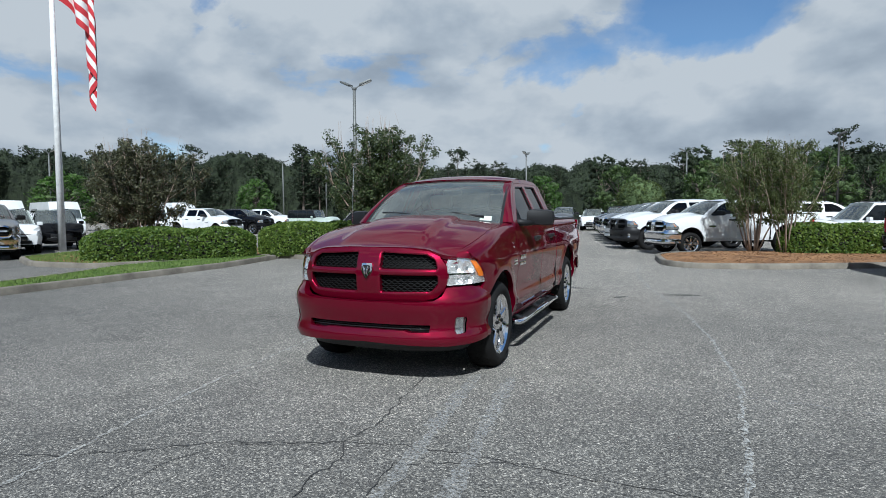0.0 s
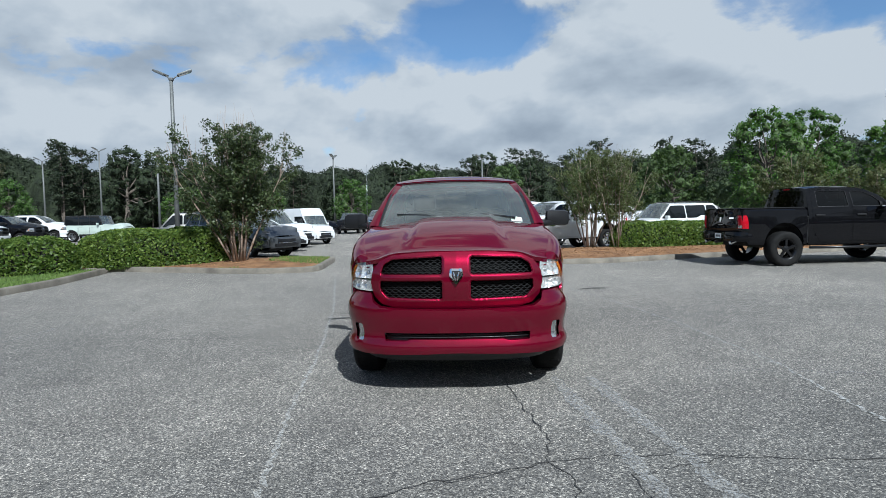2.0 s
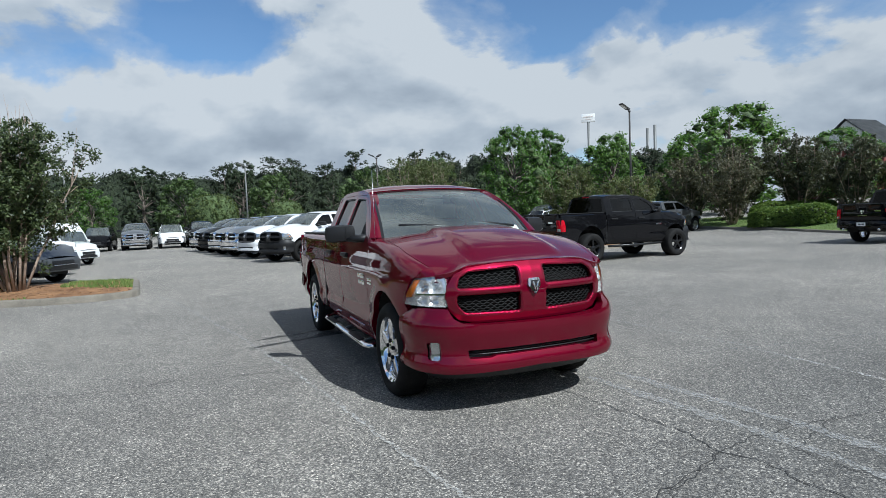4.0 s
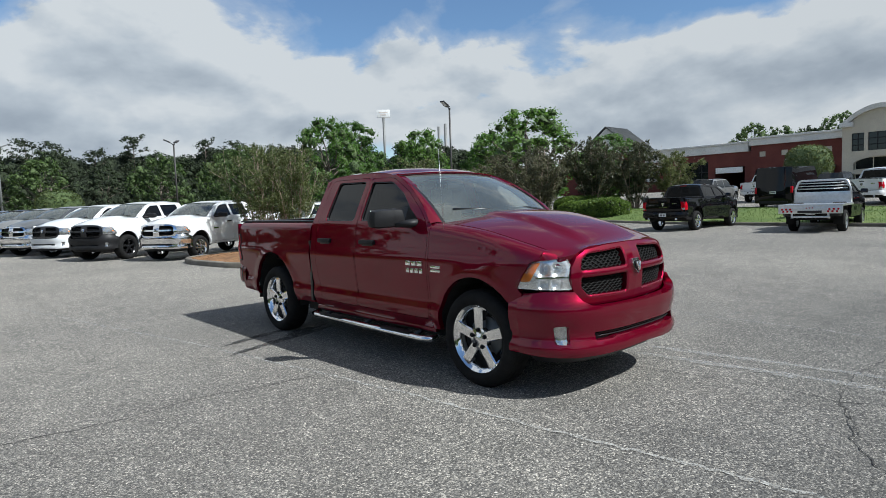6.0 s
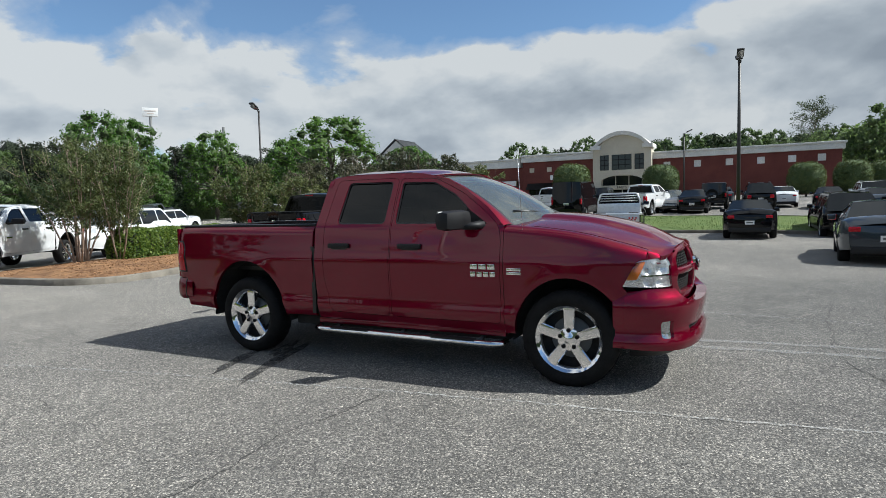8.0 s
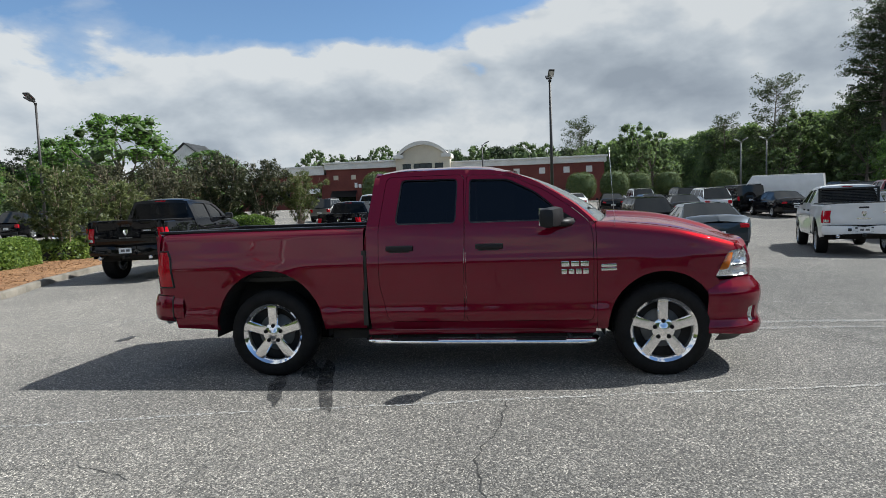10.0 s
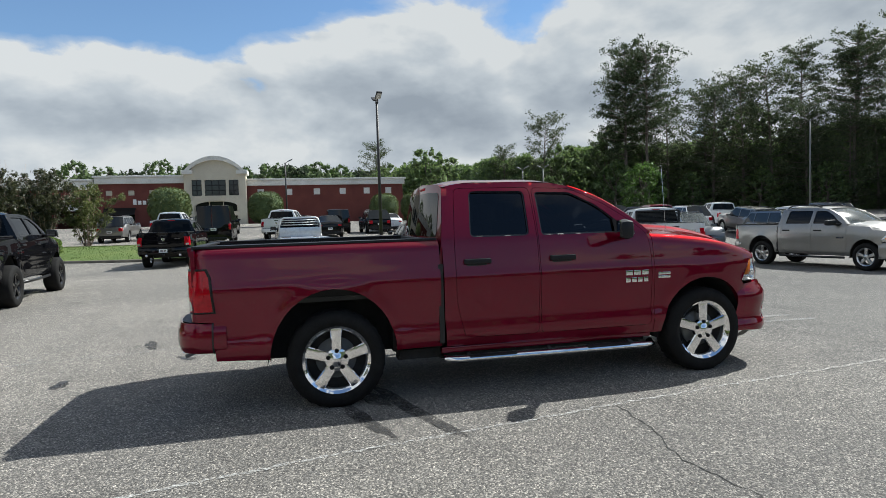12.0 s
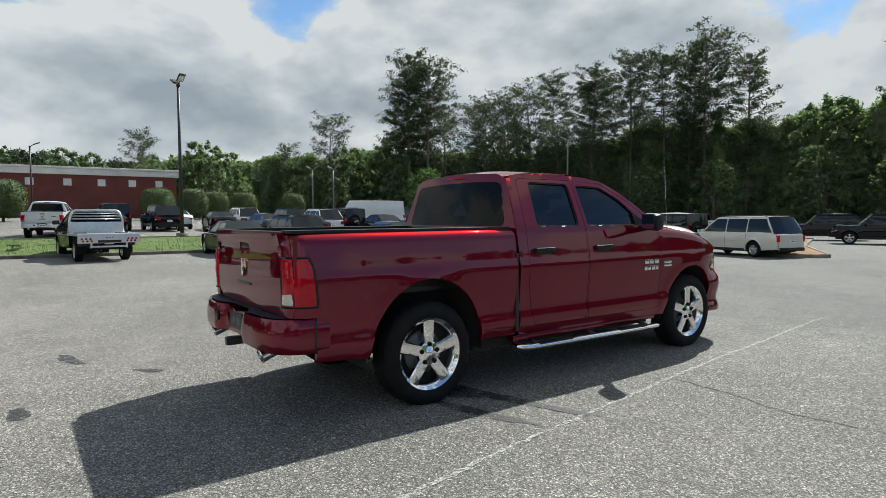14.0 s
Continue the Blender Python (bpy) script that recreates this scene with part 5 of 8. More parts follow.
            panel(bm, rounded([(2.90, 0.885), (u_end - 0.012, 0.885), (u_end - 0.012, 0.955), (2.915, 0.965)], 0.012), [], 0.05, lambda u, v: Vector(on_bed(u, v)) + Vector((side * 0.007, 0.010, 0)), (-side * 0.004, -0.004, 0), (side, 0.4, 0))
            if hero:
                part("gasket", gk, SATIN_BLACK, tl, "black lamp gasket")
            part("reversing_light", bm, CLEAR_LENS, tl, "clear reversing light")
            if hero:
                for a, b in ((0.99, 1.075), (1.09, 1.185)):
                    bm = bmesh.new()
                    panel(bm, rounded([(2.80, a), (u_end - 0.02, a), (u_end - 0.02, b), (2.81, b)], 0.015), [], 0.05, lambda u, v: Vector(on_bed(u, v)) + Vector((side * 0.0065, 0.009, 0)), (-side * 0.004, -0.004, 0), (side, 0.4, 0))
                    part("brake_light", bm, RED_LENS, tl)
            # rail cap and inner wall
            bm = bmesh.new()
            box(bm, 0.70, 0.878, b0 + 0.01, 2.90, 1.376, 1.399, 0.006)
            box(bm, 0.70, 0.73, b0 + 0.01, 2.90, 0.92, 1.376, 0.0)
            if side < 0:
                bmesh.ops.scale(bm, vec=(-1, 1, 1), verts=bm.verts)
                bmesh.ops.reverse_faces(bm, faces=bm.faces)
            part("bed_rail_cap", bm, BLACK_TRIM, body, "black plastic rail cap")
            bm = bmesh.new()
            box(bm, side * 0.74 if side > 0 else -0.93, 0.93 if side > 0 else -0.74, 2.87, 2.90, 0.80, 1.36)
            part("bed_post", bm, paint, body)
            boxed("corner_post", (min(side * 0.77, side * 0.845), max(side * 0.77, side * 0.845), 2.86, 2.915, 0.80, 1.368), paint, body, 0.012)

    # roof
    ze = curve([-0.45, -0.30, 0.23, 0.62 + ext, 0.80 + ext], [1.848, 1.876, 1.893, 1.884, 1.850])

    def roof(u, v):
        t = v * 2 - 1
        y0, y1 = -0.45 - 0.09 * (1 - t * t), 0.775 + ext + 0.03 * (1 - t * t)
        y = y0 + (y1 - y0) * u
        yc = min(max(y, -0.45), 0.78 + ext)
        e = ze(yc)
        z = e + 0.052 * (1 - abs(t) ** 2.6)
        front = smooth_step(y0 + 0.16, y0, y)
        return Vector((width(0, e) * t, y - 0.012 * front, z + (1.853 + 0.030 * (1 - t * t) - z) * front))

    bm = bmesh.new()
    patch(bm, roof, 30 if hero else 10, 24 if hero else 10, True)
    lip = [e for e in bm.edges if len(e.link_faces) == 1 and all(v.co.y < -0.42 for v in e.verts) and abs(sum(v.co.x for v in e.verts)) < 1.41]
    low = bmesh.ops.extrude_edge_only(bm, edges=lip)
    for v in [q for q in low["geom"] if isinstance(q, bmesh.types.BMVert)]:
        v.co += Vector((0, 0.012, -0.03))
    bmesh.ops.recalc_face_normals(bm, faces=bm.faces)
    part("roof", bm, paint, body, "painted roof panel", sharp=60)
    bm = bmesh.new()
    patch(bm, lambda u, v: roof(0.06 + 0.9 * u, 0.04 + 0.92 * v) - Vector((0, 0, 0.045)), 8, 8, True)
    bmesh.ops.recalc_face_normals(bm, faces=bm.faces)
    part("headliner", bm, HEADLINER, body, "pale grey headliner")

    # windscreen
    def screen(u, v, off=0.0):
        t = v * 2 - 1
        b = Vector((0.845 * t, -1.245 - 0.20 * (1 - t * t), 1.375 + 0.035 * (1 - t * t)))
        e = Vector((0.715 * t, -0.45 - 0.09 * (1 - t * t), 1.846 + 0.030 * (1 - t * t)))
        p = b.lerp(e, u)
        p += Vector((0, -0.03, 0.052)) * 4 * u * (1 - u) * 0.9
        return p - Vector((0, off * -0.5, off))

    bm = bmesh.new()
    patch(bm, lambda u, v: screen(u, 0.02 + 0.96 * v, 0.012), 14 if hero else 6, 16 if hero else 8, False)
    bmesh.ops.recalc_face_normals(bm, faces=bm.faces)
    ws = part("windscreen", bm, GLASS, root, "clear curved windscreen")
    ws.visible_shadow = False
    bm = bmesh.new()
    for t0, t1 in ((0.0, 0.032), (0.968, 1.0)):
        patch(bm, lambda u, v, t0=t0, t1=t1: screen(u, t0 + (t1 - t0) * v, 0.004), 12, 2)
    patch(bm, lambda u, v: screen(0.975 + 0.025 * u, v, 0.004), 2, 14)
    bmesh.ops.recalc_face_normals(bm, faces=bm.faces)
    part("screen_surround", bm, SATIN_BLACK, ws)
    pillar_z = curve([-1.215, -1.08, -0.92, -0.74, -0.56, -0.45], [1.372, 1.505, 1.622, 1.735, 1.815, 1.848])
    for side in (-1, 1):
        def a_pillar(u, v, side=side):
            p = screen(u, 0.5 + side * 0.484, 0.001)
            y = -1.215 + 0.765 * u
            q = Vector((side * (width(y, pillar_z(y)) - 0.003), y, pillar_z(y)))
            return p.lerp(q, v) + Vector((0, -0.006, 0.006)) * math.sin(math.pi * v)

        bm = bmesh.new()
        patch(bm, a_pillar, 14 if hero else 6, 4)
        for f in bm.faces:
            f.normal_update()
            if f.normal.z < 0:
                f.normal_flip()
        part("a_pillar", bm, paint, body, "painted windscreen pillar")

    # bonnet
    def hood_half(y):
        zs = shoulder(y) - R
        return width(y, zs) - R - 0.016

    edge_z = curve([0.0, 0.34, 0.56, 0.655, 0.72, 0.82], [1.184, 1.178, 1.157, 1.122, 1.110, 1.096])
    edge_y = curve([0.02 * i for i in range(44)], [face_at(nose_x(0.02 * i), edge_z(0.02 * i), -0.004).y for i in range(44)])
    front_y = lambda x: edge_y(abs(x))
    back_y = lambda x: -1.27 - 0.16 * (1 - (x / 0.82) ** 2)

    def hood(u, v):
        t = v * 2 - 1
        x = t * 0.80
        y = back_y(x) + (front_y(x) - back_y(x)) * u
        h = hood_half(max(y, -2.42))
        x = t * h
        y = back_y(x) + (front_y(x) - back_y(x)) * u
        yc = max(y, -2.52)
        z = shoulder(yc) + 0.004
        crown = curve([-2.62, -2.4, -1.9, -1.3], [0.075, 0.085, 0.085, 0.062])(max(y, -2.62))
        z += crown * (1 - abs(t) ** 2.2)
        dome = smooth_step(0.44, 0.34, abs(x) * (1.0 + 0.10 * (y + 1.9))) * smooth_step(-2.58, -2.25, y) * 0.034
        z += dome - 0.012 * smooth_step(-1.50, -1.30, y) * (abs(x) > 0.0)
        z += (edge_z(abs(x)) - z) * smooth_step(0.925, 1.0, u)
        return Vector((x, y, z))

    bm = bmesh.new()
    g = patch(bm, hood, 34 if hero else 12, 44 if hero else 14)
    rim = [e for e in bm.edges if len(e.link_faces) == 1]
    ext_r = bmesh.ops.extrude_edge_only(bm, edges=rim)
    for v in [q for q in ext_r["geom"] if isinstance(q, bmesh.types.BMVert)]:
        v.co += Vector((0, 0.01, -0.035))
    bmesh.ops.recalc_face_normals(bm, faces=bm.faces)
    part("bonnet", bm, paint, root, "long bonnet with a raised centre dome", sharp=50)
    bm = bmesh.new()
    patch(bm, lambda u, v: Vector(((v * 2 - 1) * 0.80, back_y((v * 2 - 1) * 0.8) - 0.03 + 0.16 * u, 1.365 + 0.045 * (1 - (v * 2 - 1) ** 2) + 0.012 * u)), 3, 14)
    bmesh.ops.recalc_face_normals(bm, faces=bm.faces)
    part("cowl", bm, BLACK_TRIM, root, "black cowl below the windscreen")
    for wx, wend in ((0.62, 0.02), (0.0, -0.62)):
        bm = bmesh.new()
        a, b = Vector((wx, back_y(wx) + 0.06, 1.437)), Vector((wend, back_y(wend) + 0.14, 1.492))
        tube(bm, [a, a.lerp(b, 0.5) + Vector((0, -0.01, 0.012)), b], [0.015, 0.013, 0.010], 6)
        part("wiper", bm, SATIN_BLACK, root)

    # grille surround with four openings
    g_out = [(0.0, 1.178), (0.34, 1.172), (0.56, 1.150), (0.655, 1.105), (0.705, 1.02), (0.715, 0.93), (0.69, 0.82), (0.63, 0.752), (0.52, 0.722), (0.0, 0.712)]
    sx = lambda p: nose_x(abs(p)) * (1 if p >= 0 else -1)
    full = [(sx(x), z) for x, z in g_out] + [(-sx(x), z) for x, z in g_out[-2:0:-1]]
    cells = []
    for s in (1, -1):
        for pts in (rounded([(0.118, 0.996), (0.118, 1.138), (0.54, 1.118), (0.612, 1.075), (0.630, 0.996)], 0.022), rounded([(0.118, 0.792), (0.118, 0.942), (0.630, 0.942), (0.632, 0.870), (0.575, 0.803)], 0.022)):
            cells.append([(s * sx(x), z) for x, z in pts])
    fascia_mat = CHROME if chrome_front else (paint if hero else SATIN_BLACK)
    bm = bmesh.new()

    rims = np.array([q for c in cells for q in refine(c, 0.006)])

    def gface(u, v):
        # a small rolled rim round each opening
        p = face_at(u, v)
        d = float(((rims - (u, v)) ** 2).sum(1).min()) ** 0.5 if hero else 0.05
        k = 1 - min(d, 0.016) / 0.016
        p.y += 0.013 * k * k
        return p

    panel(bm, full, cells, 0.0105 if hero else 0.07, gface, (0, 0.05, 0), (0, -1, 0))
    grille = part("grille", bm, fascia_mat, root, "body-coloured crosshair grille surround" if not chrome_front else "chrome grille surround")
    bm = bmesh.new()
    rows, nx = (19, 44) if hero else (7, 10)
    for i in range(rows):
        z = 0.785 + 0.36 * i / (rows - 1)
        if 0.948 < z < 0.99:
            continue
        pts = []
        for k in range(nx + 1):
            u = sx(0.66) * (2 * k / nx - 1)
            p = face_at(u, z + (0.0085 if (k + i) % 2 else -0.0085), -0.052)
            pts.append(p)
        tube(bm, pts, 0.0078 if hero else 0.016, 4)
    part("grille_mesh", bm, MESH_BLACK, grille, "black honeycomb mesh")
    bm = bmesh.new()
    patch(bm, lambda u, v: face_at(sx(0.70) * (2 * v - 1), 0.73 + 0.43 * u, -0.10), 4, 14)
    bmesh.ops.recalc_face_normals(bm, faces=bm.faces)
    part("radiator", bm, MESH_BLACK, grille)
    # plain chrome shield where the maker's mark sits
    bm = bmesh.new()
    shield = rounded([(-0.05, 1.045), (0.05, 1.045), (0.056, 0.985), (0.0, 0.912), (-0.056, 0.985)], 0.014)
    panel(bm, shield, [], 0.02, lambda u, v: Vector((u, face_at(0, v).y - 0.012 - 0.012 * max(0, 1 - (u / 0.056) ** 2), v)), (0, 0.03, 0), (0, -1, 0))
    part("shield", bm, CHROME, grille, "small chrome shield")
    bm = bmesh.new()
    panel(bm, rounded([(-0.034, 1.028), (0.034, 1.028), (0.038, 0.985), (0.0, 0.936), (-0.038, 0.985)], 0.01), [], 0.03, lambda u, v: Vector((u, face_at(0, v).y - 0.0285 - 0.002 * max(0, 1 - (u / 0.05) ** 2), v)), (0, 0.006, 0), (0, -1, 0))
    sh = part("shield_inset", bm, SATIN_BLACK, grille)
    for s in (-1, 1):
        bm = bmesh.new()
        tube(bm, [(s * 0.006, face_at(0, 0.95).y - 0.034, 0.948), (s * 0.014, face_at(0, 1.0).y - 0.034, 0.985), (s * 0.024, face_at(0, 1.0).y - 0.034, 1.012), (s * 0.030, face_at(0, 1.0).y - 0.033, 0.992)], [0.006, 0.010, 0.010, 0.005], 6)
        part("shield_relief", bm, CHROME, grille)
    # body-coloured fillers between grille, lamp and bonnet
    for side in (-1, 1):
        bm = bmesh.new()
        patch(bm, lambda u, v: face_at(side * (sx(0.635) + (sx(0.80) - sx(0.635)) * v), 1.04 + (0.085 - 0.045 * v) * u, -0.034), 4, 8)
        bmesh.ops.recalc_face_normals(bm, faces=bm.faces)
        part("header_panel", bm, fascia_mat, root)
    bm = bmesh.new()
    patch(bm, lambda u, v: face_at((nose_len - 0.03) * (2 * v - 1), 0.80 + 0.27 * u, -0.115), 3, 30)
    bmesh.ops.recalc_face_normals(bm, faces=bm.faces)
    part("front_carrier", bm, UNDER, root)

    # head lamps
    for side in (-1, 1):
        u_in, u_out = sx(0.719), nose_len - 0.004
        lamp = rounded([(u_in - 0.012, 0.856), (u_out - 0.004, 0.866), (u_out - 0.03, 0.945), (u_out - 0.128, 1.072), (u_in + 0.02, 1.104), (u_in - 0.012, 1.04)], 0.012)

        def on_lamp(u, v, off=0.0, side=side):
            p = face_at(u, v, off)
            return Vector((side * p.x, p.y, p.z))

        bm = bmesh.new()
        panel(bm, lamp, [], 0.04 if hero else 0.1, lambda u, v: on_lamp(u, v, 0.003), (0, 0.012, 0), (side, -1, 0))
        hl = part("head_lamp", bm, LENS if hero else CLEAR_LENS, root, "clear head lamp with chrome bowls")
        hl.visible_shadow = False
        if hero:
            def bowl(u, v):
                e = u_in + (u_out - u_in) * 0.5
                dep = 0.014
                for cu, cz, r in ((u_in + 0.085, 1.005, 0.066), (u_in + 0.20, 1.0, 0.060), (u_in + 0.10, 0.905, 0.045), (u_in + 0.205, 0.905, 0.045)):
                    d = math.hypot(u - cu, v - cz) / r
                    if d < 1:
                        dep = 0.014 + 0.040 * (1 - d * d)
                return on_lamp(u, v, -dep)

            bm = bmesh.new()
            panel(bm, lamp, [], 0.010, bowl, (0, -0.010, 0), (side, -1, 0))
            part("reflector", bm, REFLECTOR, hl, "chrome lamp reflector")
            bm = bmesh.new()
            panel(bm, [(u_in, 0.948), (u_in + 0.26, 0.945), (u_in + 0.26, 0.957), (u_in, 0.960)], [], 0.03, lambda u, v: on_lamp(u, v, -0.008), (0, 0.01, 0), (side, -1, 0))
            part("lamp_divider", bm, CHROME, hl)
            bm = bmesh.new()
            panel(bm, rounded([(u_out - 0.115, 0.925), (u_out - 0.045, 0.92), (u_out - 0.055, 0.96), (u_out - 0.14, 1.062), (u_out - 0.20, 1.068)], 0.01), [], 0.03, lambda u, v: on_lamp(u, v, -0.006), (0, 0.008, 0), (side, -1, 0))
            part("side_reflector", bm, AMBER, hl, "amber side reflector")
            for cu, cz in ((u_in + 0.085, 1.005), (u_in + 0.20, 1.0)):
                bm = bmesh.new()
                bmesh.ops.create_uvsphere(bm, u_segments=10, v_segments=6, radius=0.016, matrix=Matrix.Translation(on_lamp(cu, cz, -0.045)))
                part("bulb", bm, CLEAR_LENS, hl)
        elif lamp_front == "bright":
            bm = bmesh.new()
            panel(bm, rounded([(u_out - 0.14, 0.95), (u_out - 0.06, 0.94), (u_out - 0.165, 1.055), (u_out - 0.20, 1.06)], 0.01), [], 0.1, lambda u, v: on_lamp(u, v, 0.002), None, (side, -1, 0))
            part("side_reflector", bm, AMBER, hl, "amber side reflector")

    # front bumper
    swell = curve([0.33, 0.37, 0.415, 0.45, 0.50, 0.56, 0.64, 0.71, 0.76, 0.83], [-0.02, -0.004, 0.004, -0.012, -0.026, -0.018, 0.0, 0.002, -0.012, -0.06])
    bx = lambda p: bump_x(abs(p)) * (1 if p >= 0 else -1)

    def on_bump(u, v, off=0.0):
        x, y = bump_pl(u, swell(v) + off)
        return Vector((x, y, v))

    half_b = [(0.0, 0.368), (bx(0.45), 0.352), (bx(0.75), 0.345), (bx(0.90), 0.352), (bump_len, 0.372), (bump_len, 0.822), (bx(0.90), 0.846), (bx(0.745), 0.842), (bx(0.70), 0.775), (bx(0.63), 0.736), (bx(0.5), 0.722), (0.0, 0.714)]
    out_b = half_b + [(-u, v) for u, v in half_b[-2:0:-1]]
    slot = rounded([(bx(-0.605), 0.528), (bx(-0.595), 0.462), (bx(-0.42), 0.462), (bx(-0.38), 0.476), (bx(0.38), 0.476), (bx(0.42), 0.462), (bx(0.595), 0.462), (bx(0.605), 0.528)], 0.012)
    fogs = [rounded([(s * bx(0.792), 0.445), (s * bx(0.872), 0.450), (s * bx(0.878), 0.585), (s * bx(0.798), 0.592)], 0.025) for s in (1, -1)]
    bm = bmesh.new()
    panel(bm, out_b, [slot] + fogs, 0.035 if hero else 0.09, on_bump, (0, 0.09, 0), (0, -1, 0))
    fb = part("front_bumper", bm, CHROME if chrome_front else (BLACK_TRIM if wheels == "black" else paint), root, "full-width front bumper")
    bm = bmesh.new()
    patch(bm, lambda u, v: on_bump(bx(0.62) * (2 * v - 1), 0.45 + 0.09 * u, -0.06), 2, 12)
    bmesh.ops.recalc_face_normals(bm, faces=bm.faces)
    part("lower_intake", bm, SATIN_BLACK, fb, "black lower intake")
    for zz in (0.488, 0.508):
        bm = bmesh.new()
        tube(bm, [on_bump(bx(0.6) * (2 * k / 12 - 1), zz, -0.03) for k in range(13)], 0.006, 4)
        part("intake_bar", bm, SATIN_BLACK, fb)
    for f, s in zip(fogs, (1, -1)):
        bm = bmesh.new()
        panel(bm, f, [], 0.03, lambda u, v: on_bump(u, v, -0.012 - 0.008 * math.cos(u * 60)), None, (s * 0.4, -1, 0))
        part("fog_lamp", bm, CLEAR_LENS, fb, "clear upright fog lamp")
    bm = bmesh.new()
    patch(bm, lambda u, v: on_bump(bump_len * (2 * v - 1) * 0.97, 0.36 - 0.09 * u, -0.06 - 0.10 * u), 2, 16)
    bmesh.ops.recalc_face_normals(bm, faces=bm.faces)
    part("air_dam", bm, BLACK_TRIM, fb, "black air dam")

    # cab back with its window
    yb = lambda z: 0.852 + ext - (z - 1.36) * 0.17

    def on_back(x, z):
        return Vector((x, yb(z) + 0.045 * (1 - (x / 0.9) ** 2), z))

    back_out = [(-0.925, 0.60), (0.925, 0.60), (0.925, 1.36), (0.72, 1.835), (0.60, 1.885), (0.0, 1.915), (-0.60, 1.885), (-0.72, 1.835), (-0.925, 1.36)]
    back_win = rounded([(-0.775, 1.405), (0.775, 1.405), (0.665, 1.805), (0.3, 1.822), (-0.3, 1.822), (-0.665, 1.805)], 0.06)
    bm = bmesh.new()
    panel(bm, back_out, [back_win], 0.09, on_back, (0, -0.05, 0), (0, 1, 0))
    cb = part("cab_back", bm, paint, body, "rear wall of the cab")
    bm = bmesh.new()
    panel(bm, back_win, [], 0.12, lambda x, z: on_back(x, z) + Vector((0, 0.004, 0)), None, (0, 1, 0))
    part("rear_window", bm, REAR_GLASS, cb, "dark tinted rear window")
    bm = bmesh.new()
    box(bm, -0.14, 0.14, yb(1.87) + 0.02, yb(1.87) + 0.052, 1.852, 1.880, 0.008)
    part("high_brake_light", bm, RED_LENS, cb, "small red high brake light")

    # bed
    if bed:
        boxed("bed_floor", (-0.74, 0.74, 0.90 + ext, 2.90, 0.88, 0.92), SATIN_BLACK, body, 0.0, "black bed liner")
        boxed("bed_front", (-0.84, 0.84, 0.895 + ext, 0.925 + ext, 0.70, 1.392), SATIN_BLACK, body, 0.008)
        if hero:
            for k in range(14):
                xx = -0.65 + 0.1 * k
                boxed("liner_rib", (xx - 0.02, xx + 0.02, 0.95 + ext, 2.86, 0.921, 0.932), SATIN_BLACK, body, 0.0)
        # black plates added for the shade in the gap between cab and bed
        bm = bmesh.new()
        box(bm, -0.885, 0.885, 0.86 + ext, 0.893 + ext, 1.17, 1.30)
        box(bm, -0.965, 0.965, 0.850 + ext, 0.893 + ext, 0.48, 1.17)
        part("gap_seal", bm, SATIN_BLACK, body)
        # tailgate
        ty = curve([0.79, 0.85, 0.95, 1.20, 1.28, 1.33, 1.37, 1.40], [2.925, 2.936, 2.940, 2.936, 2.934, 2.955, 2.962, 2.945])
        hand = rounded([(-0.12, 1.245), (0.12, 1.245), (0.11, 1.295), (-0.11, 1.295)], 0.012)
        bm = bmesh.new()
        panel(bm, rounded([(-0.765, 0.795), (0.765, 0.795), (0.765, 1.388), (-0.765, 1.388)], 0.012), [hand], 0.05 if hero else 0.12, lambda x, z: (x, ty(z) - 0.012 * (x / 0.765) ** 2, z), (0, -0.05, 0), (0, 1, 0))
        tg = part("tailgate", bm, paint, root, "closed painted tailgate")
        boxed("tailgate_handle", (-0.115, 0.115, 2.905, 2.928, 1.247, 1.293), SATIN_BLACK, tg, 0.006, "black recessed handle")
        boxed("tailgate_top", (-0.76, 0.76, 2.86, 2.945, 1.375, 1.392), BLACK_TRIM, tg, 0.005)
        bm = bmesh.new()
        panel(bm, rounded([(-0.055, 1.17), (0.055, 1.17), (0.06, 1.10), (0.0, 1.02), (-0.06, 1.10)], 0.015), [], 0.03, lambda u, v: Vector((u, 2.945 + 0.014 * max(0, 1 - (u / 0.06) ** 2), v)), (0, -0.02, 0), (0, 1, 0))
        part("shield", bm, CHROME, tg, "small chrome shield")
        boxed("trim_strip", (-0.16, 0.16, 2.939, 2.945, 0.965, 0.985), SATIN_BLACK if hero else CHROME, tg, 0.0, "thin badge strip")
        if not hero:
            boxed("badge_bar", (-0.62, -0.42, 2.938, 2.946, 1.12, 1.16), CHROME, tg, 0.0)

    # rear bumper
    rb_sw = curve([0.52, 0.56, 0.62, 0.70, 0.76, 0.79], [-0.04, 0.0, 0.012, 0.008, 0.0, -0.02])
    rx = lambda p: rear_x(abs(p)) * (1 if p >= 0 else -1)

    def on_rear(u, v, off=0.0):
        x, y = rear_pl(u, rb_sw(v) + off)
        notch = 0.07 * smooth_step(rx(0.34), rx(0.24), abs(u))
        return Vector((x, -y - notch, v))

    half_r = [(0.0, 0.575), (rx(0.5), 0.560), (rx(0.8), 0.545), (rear_len, 0.540), (rear_len, 0.785), (rx(0.85), 0.785), (rx(0.3), 0.78), (0.0, 0.745)]
    out_r = half_r + [(-u, v) for u, v in half_r[-2:0:-1]]
    bm = bmesh.new()
    panel(bm, out_r, [], 0.05 if hero else 0.1, on_rear, (0, -0.10, 0), (0, 1, 0))
    rbm = part("rear_bumper", bm, CHROME if chrome_front else paint, root, "full-width rear step bumper")
